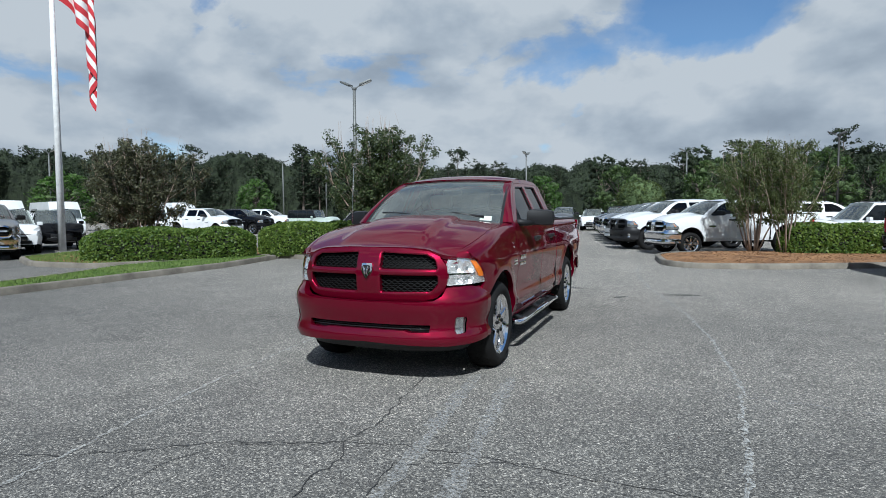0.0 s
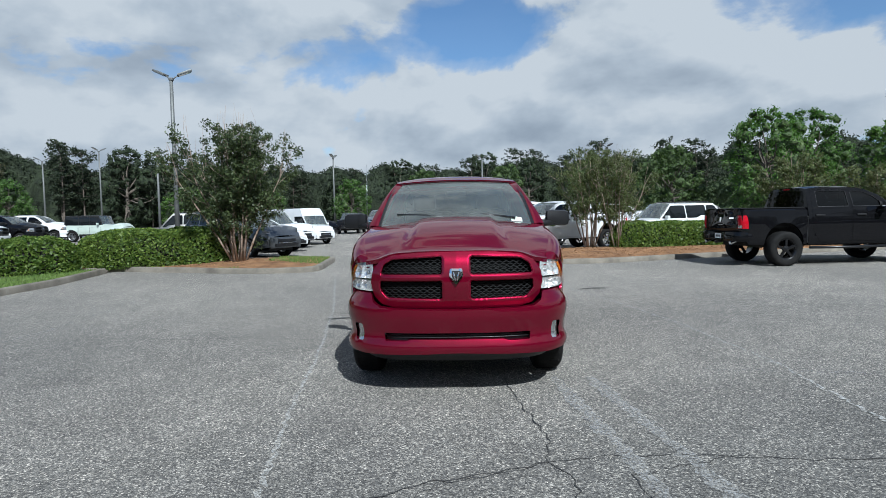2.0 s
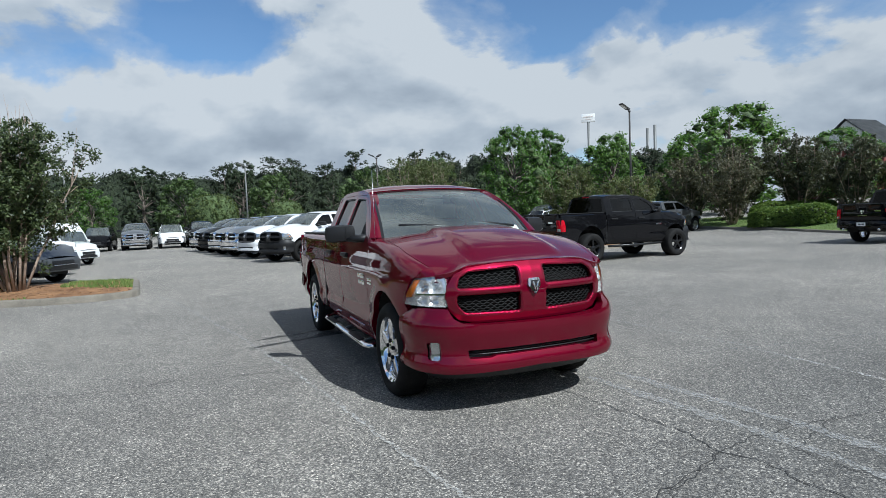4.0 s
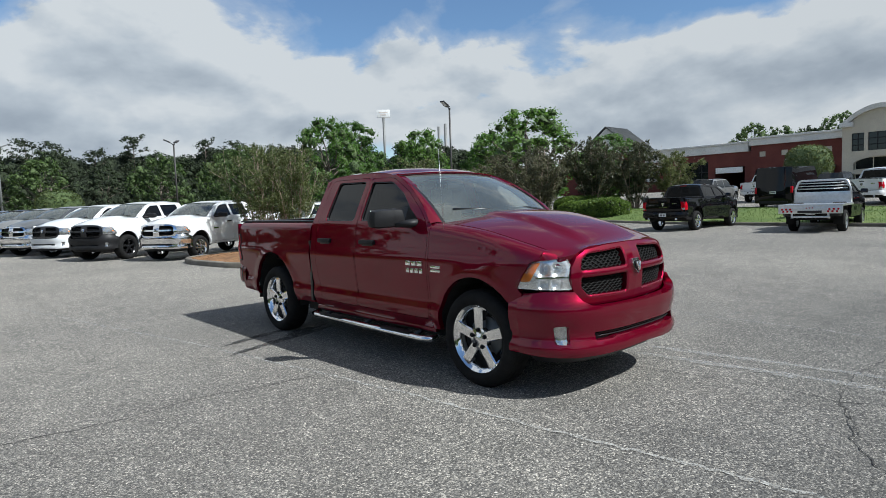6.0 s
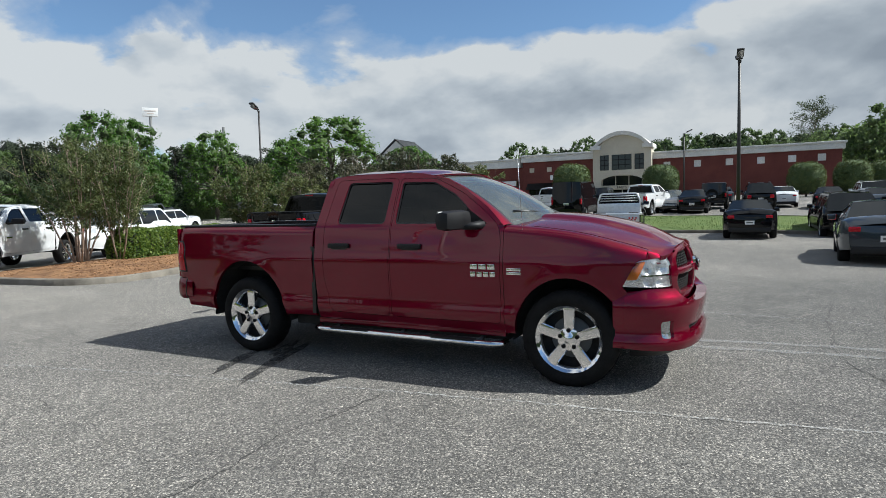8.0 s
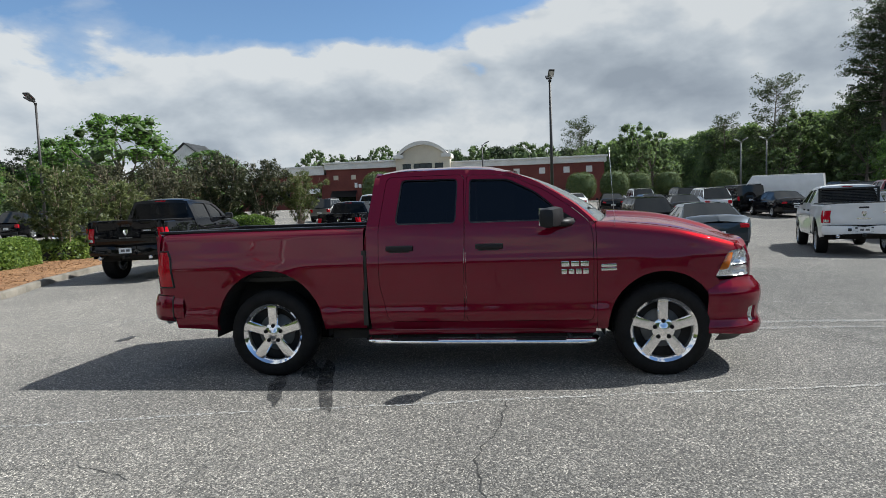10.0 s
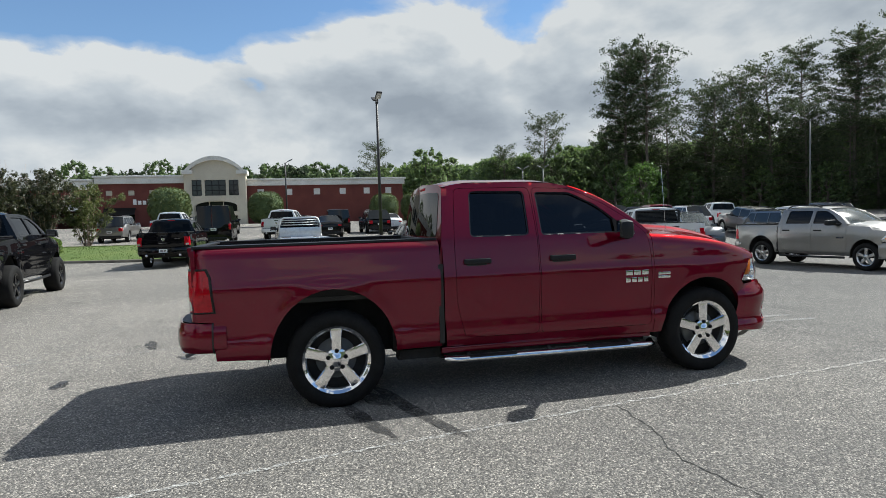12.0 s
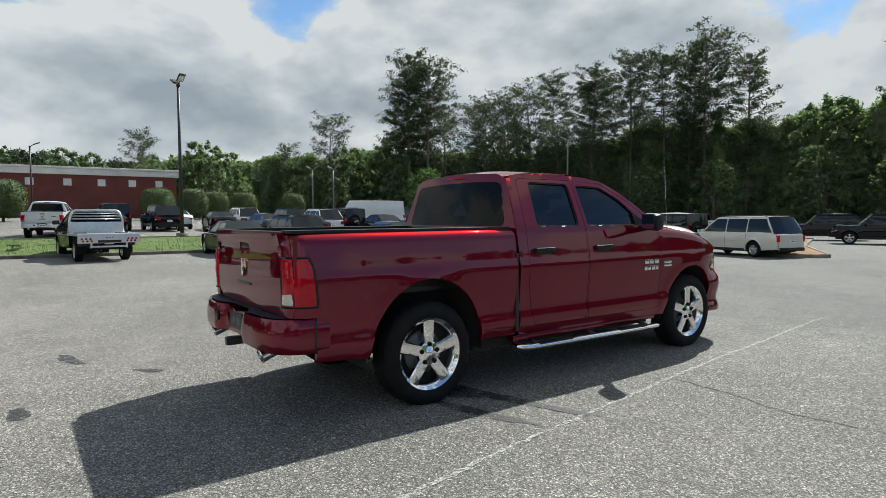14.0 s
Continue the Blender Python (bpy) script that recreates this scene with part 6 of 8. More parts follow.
    if hero:
        for s in (-1, 1):
            bm = bmesh.new()
            strip = [[on_rear(s * (rear_len - d), v, o) for d, o in ((0.011, 0.004), (-0.003, 0.004), (-0.003, -0.03), (0.011, -0.03))] for v in (0.535, 0.58, 0.64, 0.70, 0.75, 0.79)]
            rows_v = [[bm.verts.new(p) for p in r] for r in strip]
            for a, b in zip(rows_v, rows_v[1:]):
                for k in range(4):
                    bm.faces.new((a[k], a[(k + 1) % 4], b[(k + 1) % 4], b[k]))
            bm.faces.new(rows_v[0])
            bm.faces.new(rows_v[-1])
            bmesh.ops.recalc_face_normals(bm, faces=bm.faces)
            part("bumper_gap_seal", bm, SATIN_BLACK, rbm, "black seal between bumper and bed")
    bm = bmesh.new()
    patch(bm, lambda u, v: on_rear(rear_len * 0.985 * (2 * v - 1), 0.787, -0.012 - 0.11 * u) + Vector((0, 0, 0.004)), 2, 24)
    bmesh.ops.recalc_face_normals(bm, faces=bm.faces)
    part("step_pad", bm, BLACK_TRIM, rbm, "black ribbed step pad")
    boxed("plate_recess", (-0.24, 0.24, 2.97, 3.012, 0.60, 0.745), SATIN_BLACK, rbm, 0.01)
    pl = boxed("number_plate", (-0.152, 0.152, 3.012, 3.017, 0.608, 0.738), plain("dark plate", (0.035, 0.035, 0.037), 0.5) if hero else WHITE_PLASTIC, rbm, 0.0, "number plate with plain bars")
    for k in range(2):
        boxed("plate_bar", (-0.11 + 0.12 * k, -0.02 + 0.12 * k, 3.0172, 3.0195, 0.645, 0.70), CABIN, rbm, 0.0)
    boxed("trailer_socket", (0.30, 0.39, 3.055, 3.082, 0.64, 0.72), SATIN_BLACK, rbm, 0.01)
    boxed("hitch", (-0.032, 0.032, 2.90, 3.10, 0.485, 0.55), SATIN_BLACK, root, 0.008, "black square tow hitch")
    for s in (-1, 1):
        bm = bmesh.new()
        tube(bm, [(s * 0.60, 2.82, 0.575), (s * 0.605, 2.94, 0.53), (s * 0.61, 3.03, 0.50)], [0.042, 0.048, 0.052], 16, False)
        tube(bm, [(s * 0.61, 3.028, 0.50), (s * 0.605, 2.94, 0.53)], [0.046, 0.04], 16, True)
        part("exhaust_tip", bm, CHROME if s else CHROME, root, "chrome exhaust tip")

    # underside and wheel housings
    bm = bmesh.new()
    box(bm, -0.78, 0.78, -1.25, 1.28, 0.40, 0.62)
    box(bm, -0.50, 0.50, -2.45, 2.30, 0.38, 0.64)
    box(bm, -0.42, 0.42, 2.30, 2.85, 0.50, 0.64)
    box(bm, -0.86, 0.86, 2.32, 2.90, 0.56, 0.80)
    box(bm, -0.80, 0.80, -2.45, -2.28, 0.45, 1.05)
    for y in (-1.785, 1.785):
        tube(bm, [(-0.78, y, 0.41), (0.78, y, 0.41)], 0.055, 8)
    if hero:
        for s in (-1, 1):
            box(bm, min(s * 0.66, s * 0.80), max(s * 0.66, s * 0.80), -1.20, 1.24, 0.325, 0.41)
    part("chassis", bm, UNDER, root, "dark underbody")
    if hero:
        for s in (-1, 1):
            boxed("sill", (min(s * 0.82, s * 0.902), max(s * 0.82, s * 0.902), -1.212, 0.868, 0.372, 0.43), paint, root, 0.018, "painted sill below the doors")
    for y, ry, rz, cz in ((-1.785, 0.50, 0.53, 0.415), (1.797, 0.555, 0.61, 0.43)):
        for s in (-1, 1):
            bm = bmesh.new()

            def well(u, v):
                a = math.pi * u
                return Vector((s * (0.52 + 0.40 * v), y + ry * math.cos(a), cz - 0.06 + (rz + 0.06) * math.sin(a)))

            patch(bm, well, 14, 2)
            c = [well(i / 14, 0) for i in range(15)]
            bm.faces.new([bm.verts.new(p) for p in c])
            part("wheel_housing", bm, UNDER, root, smooth=False)

    # cabin
    bm = bmesh.new()
    box(bm, -0.80, 0.80, -1.36, -0.92, 0.95, 1.36, 0.05)
    box(bm, -0.84, 0.84, -1.2, 0.80 + ext, 0.62, 0.70)
    cabn = part("dashboard", bm, CABIN, root, "dark grey dashboard")
    for sx2 in (-0.40, 0.40):
        bm = bmesh.new()
        box(bm, sx2 - 0.26, sx2 + 0.26, -0.55, 0.0, 0.85, 1.02, 0.06)
        box(bm, sx2 - 0.25, sx2 + 0.25, -0.02, 0.14, 0.95, 1.52, 0.06, None)
        box(bm, sx2 - 0.14, sx2 + 0.14, 0.02, 0.13, 1.54, 1.72, 0.04)
        part("front_seat", bm, CLOTH, root, "grey cloth front seat")
    bm = bmesh.new()
    box(bm, -0.68, 0.68, 0.28 + ext, 0.66 + ext, 0.85, 1.0, 0.05)
    box(bm, -0.68, 0.68, 0.62 + ext, 0.76 + ext, 0.95, 1.50, 0.05)
    part("rear_bench", bm, CLOTH, root, "grey cloth rear bench")
    if hero:
        bm = bmesh.new()
        m = pose(0.40, -0.80, 1.20, -62, 0, 0)
        ringp = [m @ Vector((0.185 * math.cos(a), 0.185 * math.sin(a), 0)) for a in [math.tau * k / 28 for k in range(29)]]
        tube(bm, ringp, 0.016, 8, False)
        tube(bm, [m @ Vector((-0.18, 0, 0)), m @ Vector((0.18, 0, 0))], 0.02, 6)
        tube(bm, [m @ Vector((0, 0, 0)), m @ Vector((0, -0.18, 0))], 0.02, 6)
        box(bm, -0.07, 0.07, -0.05, 0.05, -0.02, 0.03, 0.02, m)
        part("steering_wheel", bm, CABIN, root, "dark steering wheel")
        boxed("rear_view_mirror", (-0.12, 0.12, -0.60, -0.57, 1.685, 1.755), SATIN_BLACK, root, 0.015)
        # price slip inside the windscreen
        bm = bmesh.new()
        c0 = screen(0.07, 0.875, 0.02)
        patch(bm, lambda u, v: screen(0.045 + 0.075 * u, 0.845 + 0.07 * v, 0.020), 1, 1)
        part("paper_slip", bm, WHITE_PLASTIC, ws, "white paper slip behind the glass")
    # door mirrors
    for s in (-1, 1):
        bm = bmesh.new()
        box(bm, s * 1.128 - 0.14, s * 1.128 + 0.14, -0.955, -0.815, 1.345, 1.518, 0.06)
        for v in bm.verts:
            out = abs(v.co.x) - 0.99
            v.co.y += 0.42 * out
            v.co.z -= 0.04 * out
        mr = part("door_mirror", bm, BLACK_TRIM, root, "black folding door mirror")
        bm = bmesh.new()
        tube(bm, [(s * 0.885, -1.00, 1.375), (s * 0.96, -0.95, 1.370), (s * 1.06, -0.875, 1.372)], [0.060, 0.050, 0.042], 8, True, 0.75)
        part("mirror_arm", bm, BLACK_TRIM, mr)
        bm = bmesh.new()
        box(bm, s * 1.12 - 0.10, s * 1.12 + 0.10, -0.826, -0.812, 1.36, 1.505, 0.0)
        for v in bm.verts:
            v.co.y += 0.42 * (abs(v.co.x) - 0.99)
        part("mirror_glass", bm, CHROME, mr, smooth=False)
        bm = bmesh.new()
        tri = [Vector((s * (width(y, z) + 0.002), y, z)) for y, z in ((-0.84, 1.388), (-1.06, 1.388), (-0.84, 1.535))]
        bm.faces.new([bm.verts.new(p) for p in tri])
        bmesh.ops.solidify(bm, geom=bm.faces[:], thickness=0.006)
        part("mirror_base", bm, BLACK_TRIM, mr, smooth=False)

    if hero:
        for s in (-1, 1):
            # nerf bar
            bm = bmesh.new()
            X = 0.985
            tube(bm, [(s * (X - 0.10), 0.86, 0.345), (s * (X - 0.02), 0.83, 0.335), (s * X, 0.74, 0.330), (s * X, -0.2, 0.322), (s * X, -1.10, 0.318), (s * (X - 0.02), -1.18, 0.320), (s * (X - 0.10), -1.21, 0.33)], 0.036, 14, True, 0.8)
            nb = part("side_step", bm, CHROME, root, "chrome tubular side step")
            for y in (0.42, -0.72):
                boxed("step_tread", (s * X - 0.034, s * X + 0.034, y - 0.22, y + 0.22, 0.345, 0.358), BLACK_TRIM, nb, 0.004, "black step tread")
            for y in (0.62, -0.15, -0.98):
                bm = bmesh.new()
                tube(bm, [(s * 0.96, y, 0.33), (s * 0.86, y, 0.36), (s * 0.74, y, 0.45)], 0.022, 6)
                part("step_bracket", bm, SATIN_BLACK, nb)
            # raised door badges, kept as plain chrome bars
            for row, (z0, z1, n, wd) in enumerate(((0.985, 1.030, 3, 0.25), (0.918, 0.962, 4, 0.25))):
                y0 = -0.905
                for k in range(n):
                    w1 = wd / n
                    ya, yb2 = y0 - w1 * k - 0.006, y0 - w1 * (k + 1) + 0.008
                    X2 = width((ya + yb2) / 2, (z0 + z1) / 2)
                    boxed("badge_bar", (min(s * X2, s * (X2 + 0.008)), max(s * X2, s * (X2 + 0.008)), yb2, ya, z0, z1), CHROME, root, 0.003, "raised chrome badge bar")
            for z0, z1 in ((0.975, 1.0), (0.942, 0.966)):
                X2 = width(-1.32, 0.97) - 0.004
                boxed("badge_bar", (min(s * X2, s * (X2 + 0.010)), max(s * X2, s * (X2 + 0.010)), -1.385, -1.255, z0, z1), CHROME, root, 0.003, "raised chrome badge bar")
        bm = bmesh.new()
        tube(bm, [(-0.90, -1.395, 1.195), (-0.918, -1.395, 1.215), (-0.918, -1.392, 1.26)], [0.026, 0.020, 0.008], 10)
        an = part("antenna_base", bm, BLACK_TRIM, root)
        bm = bmesh.new()
        tube(bm, [(-0.918, -1.392, 1.25), (-0.915, -1.37, 1.6), (-0.91, -1.345, 2.02)], 0.0022, 5)
        part("antenna", bm, ALLOY, an, "thin whip antenna")
    elif bars:
        for s in (-1, 1):
            bm = bmesh.new()
            tube(bm, [(s * 0.95, 0.8 + ext, 0.36), (s * 0.98, 0.0, 0.35), (s * 0.95, -1.15, 0.36)], 0.035, 8)
            part("side_step", bm, SATIN_BLACK, root)
    if not hero:
        for s in (-1, 1):
            X2 = width(-1.0, 0.98)
            boxed("badge_bar", (min(s * X2, s * (X2 + 0.006)), max(s * X2, s * (X2 + 0.006)), -1.14, -0.9, 0.94, 0.985), CHROME, root, 0.0)
    # wheels
    tops = [c for c in root.children]
    if L:
        for c in tops:
            c.location.z += L
    for s in (-1, 1):
        for y in (-1.785, 1.785):
            wheel_parts(root, s * (0.822 + track + wide * 0.0), y, tyre - 0.008, tyre, s, wheels, wide, 0.284 if hero else (0.272 if wheels != "black" else 0.268), 44 if hero else 24)
    return root


pickup("clean cherry red quad-cab pickup with chrome wheels and side steps", CHERRY, pose(0, 0, 0), hero=True, wide=0.252, track=0.010)

# ---- other cars ----
CAR_KINDS = {
    # nose y, tail y, wheels, tyre, half width, sill, hood line knots, glasshouse (base front, roof front, roof rear, base rear), belt, roof, roof half width, window posts
    "suv": dict(nose=-2.42, tail=2.42, wf=-1.48, wr=1.45, r=0.375, w=0.96, sill=0.33, line=([-2.42, -2.3, -1.6, -1.0, 0.0, 2.2, 2.42], [0.78, 0.98, 1.08, 1.13, 1.12, 1.13, 1.02]), glass=(-1.02, -0.38, 1.75, 2.33), belt=1.10, roof=1.74, rw=0.68, posts=(0.30, 1.32), rails=True),
    "jeep": dict(nose=-2.1, tail=2.12, wf=-1.42, wr=1.52, r=0.40, w=0.90, sill=0.45, line=([-2.1, -2.0, -1.2, -0.7, 0.0, 2.0, 2.12], [1.0, 1.12, 1.18, 1.22, 1.21, 1.21, 1.2]), glass=(-0.66, -0.42, 2.02, 2.10), belt=1.19, roof=1.83, rw=0.76, posts=(0.25, 1.05), rails=False),
    "sedan": dict(nose=-2.42, tail=2.42, wf=-1.45, wr=1.42, r=0.335, w=0.92, sill=0.27, line=([-2.42, -2.25, -1.5, -0.95, 0.2, 1.6, 2.3, 2.42], [0.62, 0.78, 0.90, 0.96, 0.97, 1.02, 1.02, 0.92]), glass=(-1.0, -0.15, 0.95, 1.85), belt=0.95, roof=1.44, rw=0.60, posts=(0.32, 1.18), rails=False),
    "minivan": dict(nose=-2.5, tail=2.55, wf=-1.58, wr=1.50, r=0.34, w=0.97, sill=0.27, line=([-2.5, -2.35, -1.9, -1.5, 0.0, 2.3, 2.55], [0.68, 0.88, 1.0, 1.06, 1.06, 1.07, 1.0]), glass=(-1.55, -0.65, 2.05, 2.46), belt=1.04, roof=1.74, rw=0.74, posts=(-0.05, 1.10), rails=True),
    "van": dict(nose=-2.85, tail=2.95, wf=-1.9, wr=1.75, r=0.36, w=1.0, sill=0.35, line=([-2.85, -2.7, -2.3, -2.0, 0.0, 2.8, 2.95], [0.85, 1.08, 1.22, 1.30, 1.30, 1.32, 1.3]), glass=(-2.1, -1.35, 2.82, 2.93), belt=1.28, roof=2.42, rw=0.84, posts=(-0.75,), rails=False),
}


def car(kind, label, paint, at, wheels="alloy", group="parked cars", panel_van=False, category=""):
    k = CAR_KINDS[kind]
    root = thing({"van": "van", "minivan": "minivan", "suv": "suv", "jeep": "off_roader", "sedan": "sedan"}[kind], label, category or {"van": "van", "suv": "suv", "jeep": "off-roader"}.get(kind, "car"), group, at=at)
    N, T, W, sill = k["nose"], k["tail"], k["w"], k["sill"]
    line = curve(*k["line"])
    R = 0.10 if kind != "jeep" else 0.05
    ARC = R * math.pi / 2

    def half(y, z=0.7):
        f = max(0.0, (N + 0.75 - y) / 0.75) if y < 0 else max(0.0, (y - T + 0.55) / 0.55)
        b = W * (1 - {"jeep": 0.08, "van": 0.05 if y > 0 else 0.2}.get(kind, 0.20) * f ** 2.4)
        b -= 0.05 * smooth_step(0.62, sill, z) + 0.035 * smooth_step(0.8, 1.15, z)
        for h in (k["wf"], k["wr"]):
            d = math.hypot(y - h, z - k["r"])
            b += 0.022 * math.exp(-(((d - k["r"] - 0.09) / 0.09) ** 2))
        return b

    def skin(y, v, side):
        zt = line(y)
        zs = zt - R
        x = half(y, min(v, zs))
        if v <= zs:
            return Vector((side * x, y, v))
        a = min((v - zs) / ARC, 1.0) * math.pi / 2
        more = max(0.0, v - zs - ARC)
        xx = x - R * (1 - math.cos(a)) - more
        return Vector((side * max(xx, 0.0), y, zs + R * math.sin(a) + 0.05 * min(1.0, more / 0.5) * (1 if y < k["glass"][0] + 0.2 or kind == "sedan" else 0)))

    vtop = lambda y: line(y) - R + ARC + half(y, line(y) - R) - R
    ys = [N + (T - N) * i / 26 for i in range(27)]
    ra = k["r"] + 0.075
    housings = []
    for side in (-1, 1):
        out = [(y, vtop(y)) for y in ys[::-1]] + [(N, sill + 0.1), (k["wf"] - ra, sill + 0.02)] + arch(k["wf"], k["r"], -ra, ra, 0, 180, 10) + [(k["wf"] + ra, sill), (k["wr"] - ra, sill)] + arch(k["wr"], k["r"], -ra, ra, 0, 180, 10) + [(k["wr"] + ra, sill + 0.04), (T, sill + 0.1)]
        bm = bmesh.new()
        panel(bm, out, [], 0.17, lambda y, v: skin(y, v, side), (-side * 0.04, 0, 0), (side, 0, 0.6))
        part("body_side", bm, paint, root)
        # door seams, handles, sill trim
        bm = bmesh.new()
        for y in (k["glass"][0] + 0.12, *k["posts"][:2], (k["wr"] - ra + 0.02) if kind != "van" else 1.9):
            lo, hi = sill + 0.12, line(y) - R * 0.6
            g = [[bm.verts.new(skin(y + dy, lo + (hi - lo) * j / 6, side) + Vector((side * 0.002, 0, 0))) for dy in (-0.006, 0.006)] for j in range(7)]
            for a, b in zip(g, g[1:]):
                bm.faces.new((a[0], a[1], b[1], b[0]))
        part("door_seam", bm, UNDER, root, smooth=False)
        for y in [p - 0.18 for p in k["posts"][:2]]:
            hz = line(y) - 0.17
            hx = half(y, hz)
            boxed("door_handle", (min(side * hx, side * (hx + 0.025)), max(side * hx, side * (hx + 0.025)), y - 0.09, y + 0.09, hz - 0.018, hz + 0.018), paint, root, 0.006)
        bm = bmesh.new()
        patch(bm, lambda u, v: Vector((side * (half(0, sill + 0.1) + 0.008), k["wf"] + ra + 0.03 + (k["wr"] - k["wf"] - 2 * ra - 0.06) * v, sill - 0.03 + 0.13 * u)), 1, 4)
        part("sill_trim", bm, BLACK_TRIM, root, smooth=False)
        # glasshouse side
        a, b, c, d = k["glass"]
        belt, roof_z = k["belt"] - 0.01, k["roof"]
        base_w = half(0, belt) - 0.035

        def gh(y, z):
            u = (z - belt) / (roof_z - belt)
            pinch = 0.05 * smooth_step(a + 0.5, a, y) + 0.06 * smooth_step(d - 0.6, d, y) * (1 - u)
            bow = 0.03 * math.sin(math.pi * min(1, max(0, u)))
            return Vector((side * (base_w + (k["rw"] - base_w) * u + bow - pinch), y, z))

        outl = [(a, belt), (b, roof_z), (c, roof_z), (d, belt)]
        m1, m2 = 0.075, 0.075
        front_x = lambda z: a + (b - a) * (z - belt) / (roof_z - belt)
        rear_x = lambda z: d + (c - d) * (z - belt) / (roof_z - belt)
        z0, z1 = belt + 0.05, roof_z - m2
        if kind == "van":
            z1 = belt + 0.62
        edges = [front_x] + [(lambda z, p=p: p) for p in k["posts"]] + [rear_x]
        wins = []
        for e0, e1 in zip(edges, edges[1:]):
            if panel_van and e1 is rear_x:
                continue
            ma, mb = (m1 if e0 is front_x else 0.022), (m1 if e1 is rear_x else 0.022)
            q = [(e0(z0) + ma, z0), (e1(z0) - mb, z0), (e1(z1) - mb, z1), (e0(z1) + ma, z1)]
            if q[1][0] - q[0][0] > 0.15 and q[2][0] - q[3][0] > 0.05:
                wins.append(rounded(q, 0.05, 2))
        bm = bmesh.new()
        panel(bm, outl, wins, 0.3, gh, (-side * 0.05, 0, 0), (side, 0, 0))
        gs = part("window_frame", bm, paint if kind != "jeep" else BLACK_TRIM, root)
        for q in wins:
            bm = bmesh.new()
            panel(bm, q, [], 0.4, lambda y, z: gh(y, z) - Vector((side * 0.012, 0, 0)), None, (side, 0, 0))
            part("window_pane", bm, DARK_GLASS, gs, "dark side window")
        if k["rails"]:
            bm = bmesh.new()
            tube(bm, [(side * (k["rw"] - 0.06), b + 0.25, roof_z + 0.02), (side * (k["rw"] - 0.06), b + 0.4, roof_z + 0.07), (side * (k["rw"] - 0.06), c - 0.25, roof_z + 0.07), (side * (k["rw"] - 0.06), c - 0.1, roof_z + 0.02)], 0.02, 6)
            part("roof_rail", bm, SATIN_BLACK, root)
        # mirror and lamps
        mx = half(a + 0.25, belt)
        bm = bmesh.new()
        box(bm, side * (mx + 0.10) - 0.10, side * (mx + 0.10) + 0.10, a + 0.22, a + 0.34, belt + 0.02, belt + 0.17, 0.03)
        part("door_mirror", bm, paint, root)
        hz0, hz1 = line(N) - 0.06, line(N + 0.25) - 0.04
        bm = bmesh.new()
        if kind == "jeep":
            lathe(bm, [(0.0001, 0.02), (0.08, 0.012), (0.095, 0.0), (0.1, -0.04)], 14, Matrix.Translation((side * 0.48, N - 0.01, line(N) - 0.18)) @ pose(0, 0, 0, 0, 0, -90))
        else:
            panel(bm, rounded([(0.0, hz0 - 0.06), (0.44, hz0 + 0.02), (0.50, hz0 + 0.11), (0.05, hz0 + 0.05)], 0.02, 2), [], 0.12, lambda u, z: skin(N + 0.015 + max(0.0, u - 0.22) * 1.2, min(z, line(N + max(0, u - 0.22) * 1.2) - R), side) * 1.0 - Vector((side * max(0.0, 0.22 - u), 0.03 if u < 0.22 else 0.0, 0)) + Vector((side * 0.006, 0, 0)), None, (side * 0.4, -1, 0))
        part("head_lamp", bm, CLEAR_LENS, root, "clear head lamp")
        tz = line(T - 0.1)
        bm = bmesh.new()
        x0 = half(T, tz - 0.2)
        if kind in ("van", "minivan", "jeep"):
            box(bm, min(side * (x0 - 0.10), side * (x0 + 0.012)), max(side * (x0 - 0.10), side * (x0 + 0.012)), T - 0.14, T + 0.055, tz - 0.34, tz - 0.06 if kind != "van" else tz + 0.02, 0.02)
        else:
            box(bm, min(side * (x0 - 0.22), side * (x0 + 0.012)), max(side * (x0 - 0.22), side * (x0 + 0.012)), T - 0.18, T + 0.082, tz - 0.22 if kind == "sedan" else tz - 0.30, tz - 0.11 if kind == "sedan" else tz - 0.08, 0.025)
        part("tail_lamp", bm, RED_LENS, root, "red tail lamp")
        for y in (k["wf"], k["wr"]):
            wheel_parts(root, side * (W - 0.13), y, k["r"] - 0.006, k["r"], side, wheels, 0.235, k["r"] - 0.13, 22)
            bm = bmesh.new()

            def well(u, v, y=y):
                return Vector((side * (0.5 + (W - 0.54) * v), y + (ra + 0.01) * math.cos(math.pi * u), k["r"] + (ra + 0.01) * math.sin(math.pi * u)))

            patch(bm, well, 10, 1)
            bm.faces.new([bm.verts.new(well(i / 10, 0)) for i in range(11)])
            housings.append(bm)
    a, b, c, d = k["glass"]
    belt, roof_z = k["belt"] - 0.01, k["roof"]
    base_w = half(0, belt) - 0.035

    def screen(u, v, y0, y1, bow, s):
        t = 2 * v - 1
        w = (base_w - (0.05 if s < 0 else 0.06)) * (1 - u) + (k["rw"] - (0.0 if s > 0 else 0.0)) * u
        z = belt + (roof_z - belt) * u
        return Vector((w * t, y0 + (y1 - y0) * u + s * bow * (1 - t * t), z + 0.02 * (1 - t * t)))

    for nm, y0, y1, s in (("windscreen", a, b, -1), ("rear_window", d, c, 1)):
        if nm == "rear_window" and panel_van:
            mat = paint
        else:
            mat = GLASS if nm == "windscreen" else DARK_GLASS
        bm = bmesh.new()
        tall = 0.56 if kind == "van" and s < 0 else 1.0
        patch(bm, lambda u, v: screen(u * tall, v, y0, y1, 0.12 if s < 0 else 0.05, s), 4, 8)
        bmesh.ops.recalc_face_normals(bm, faces=bm.faces)
        o = part(nm, bm, mat, root, "curved windscreen" if s < 0 else "dark rear window")
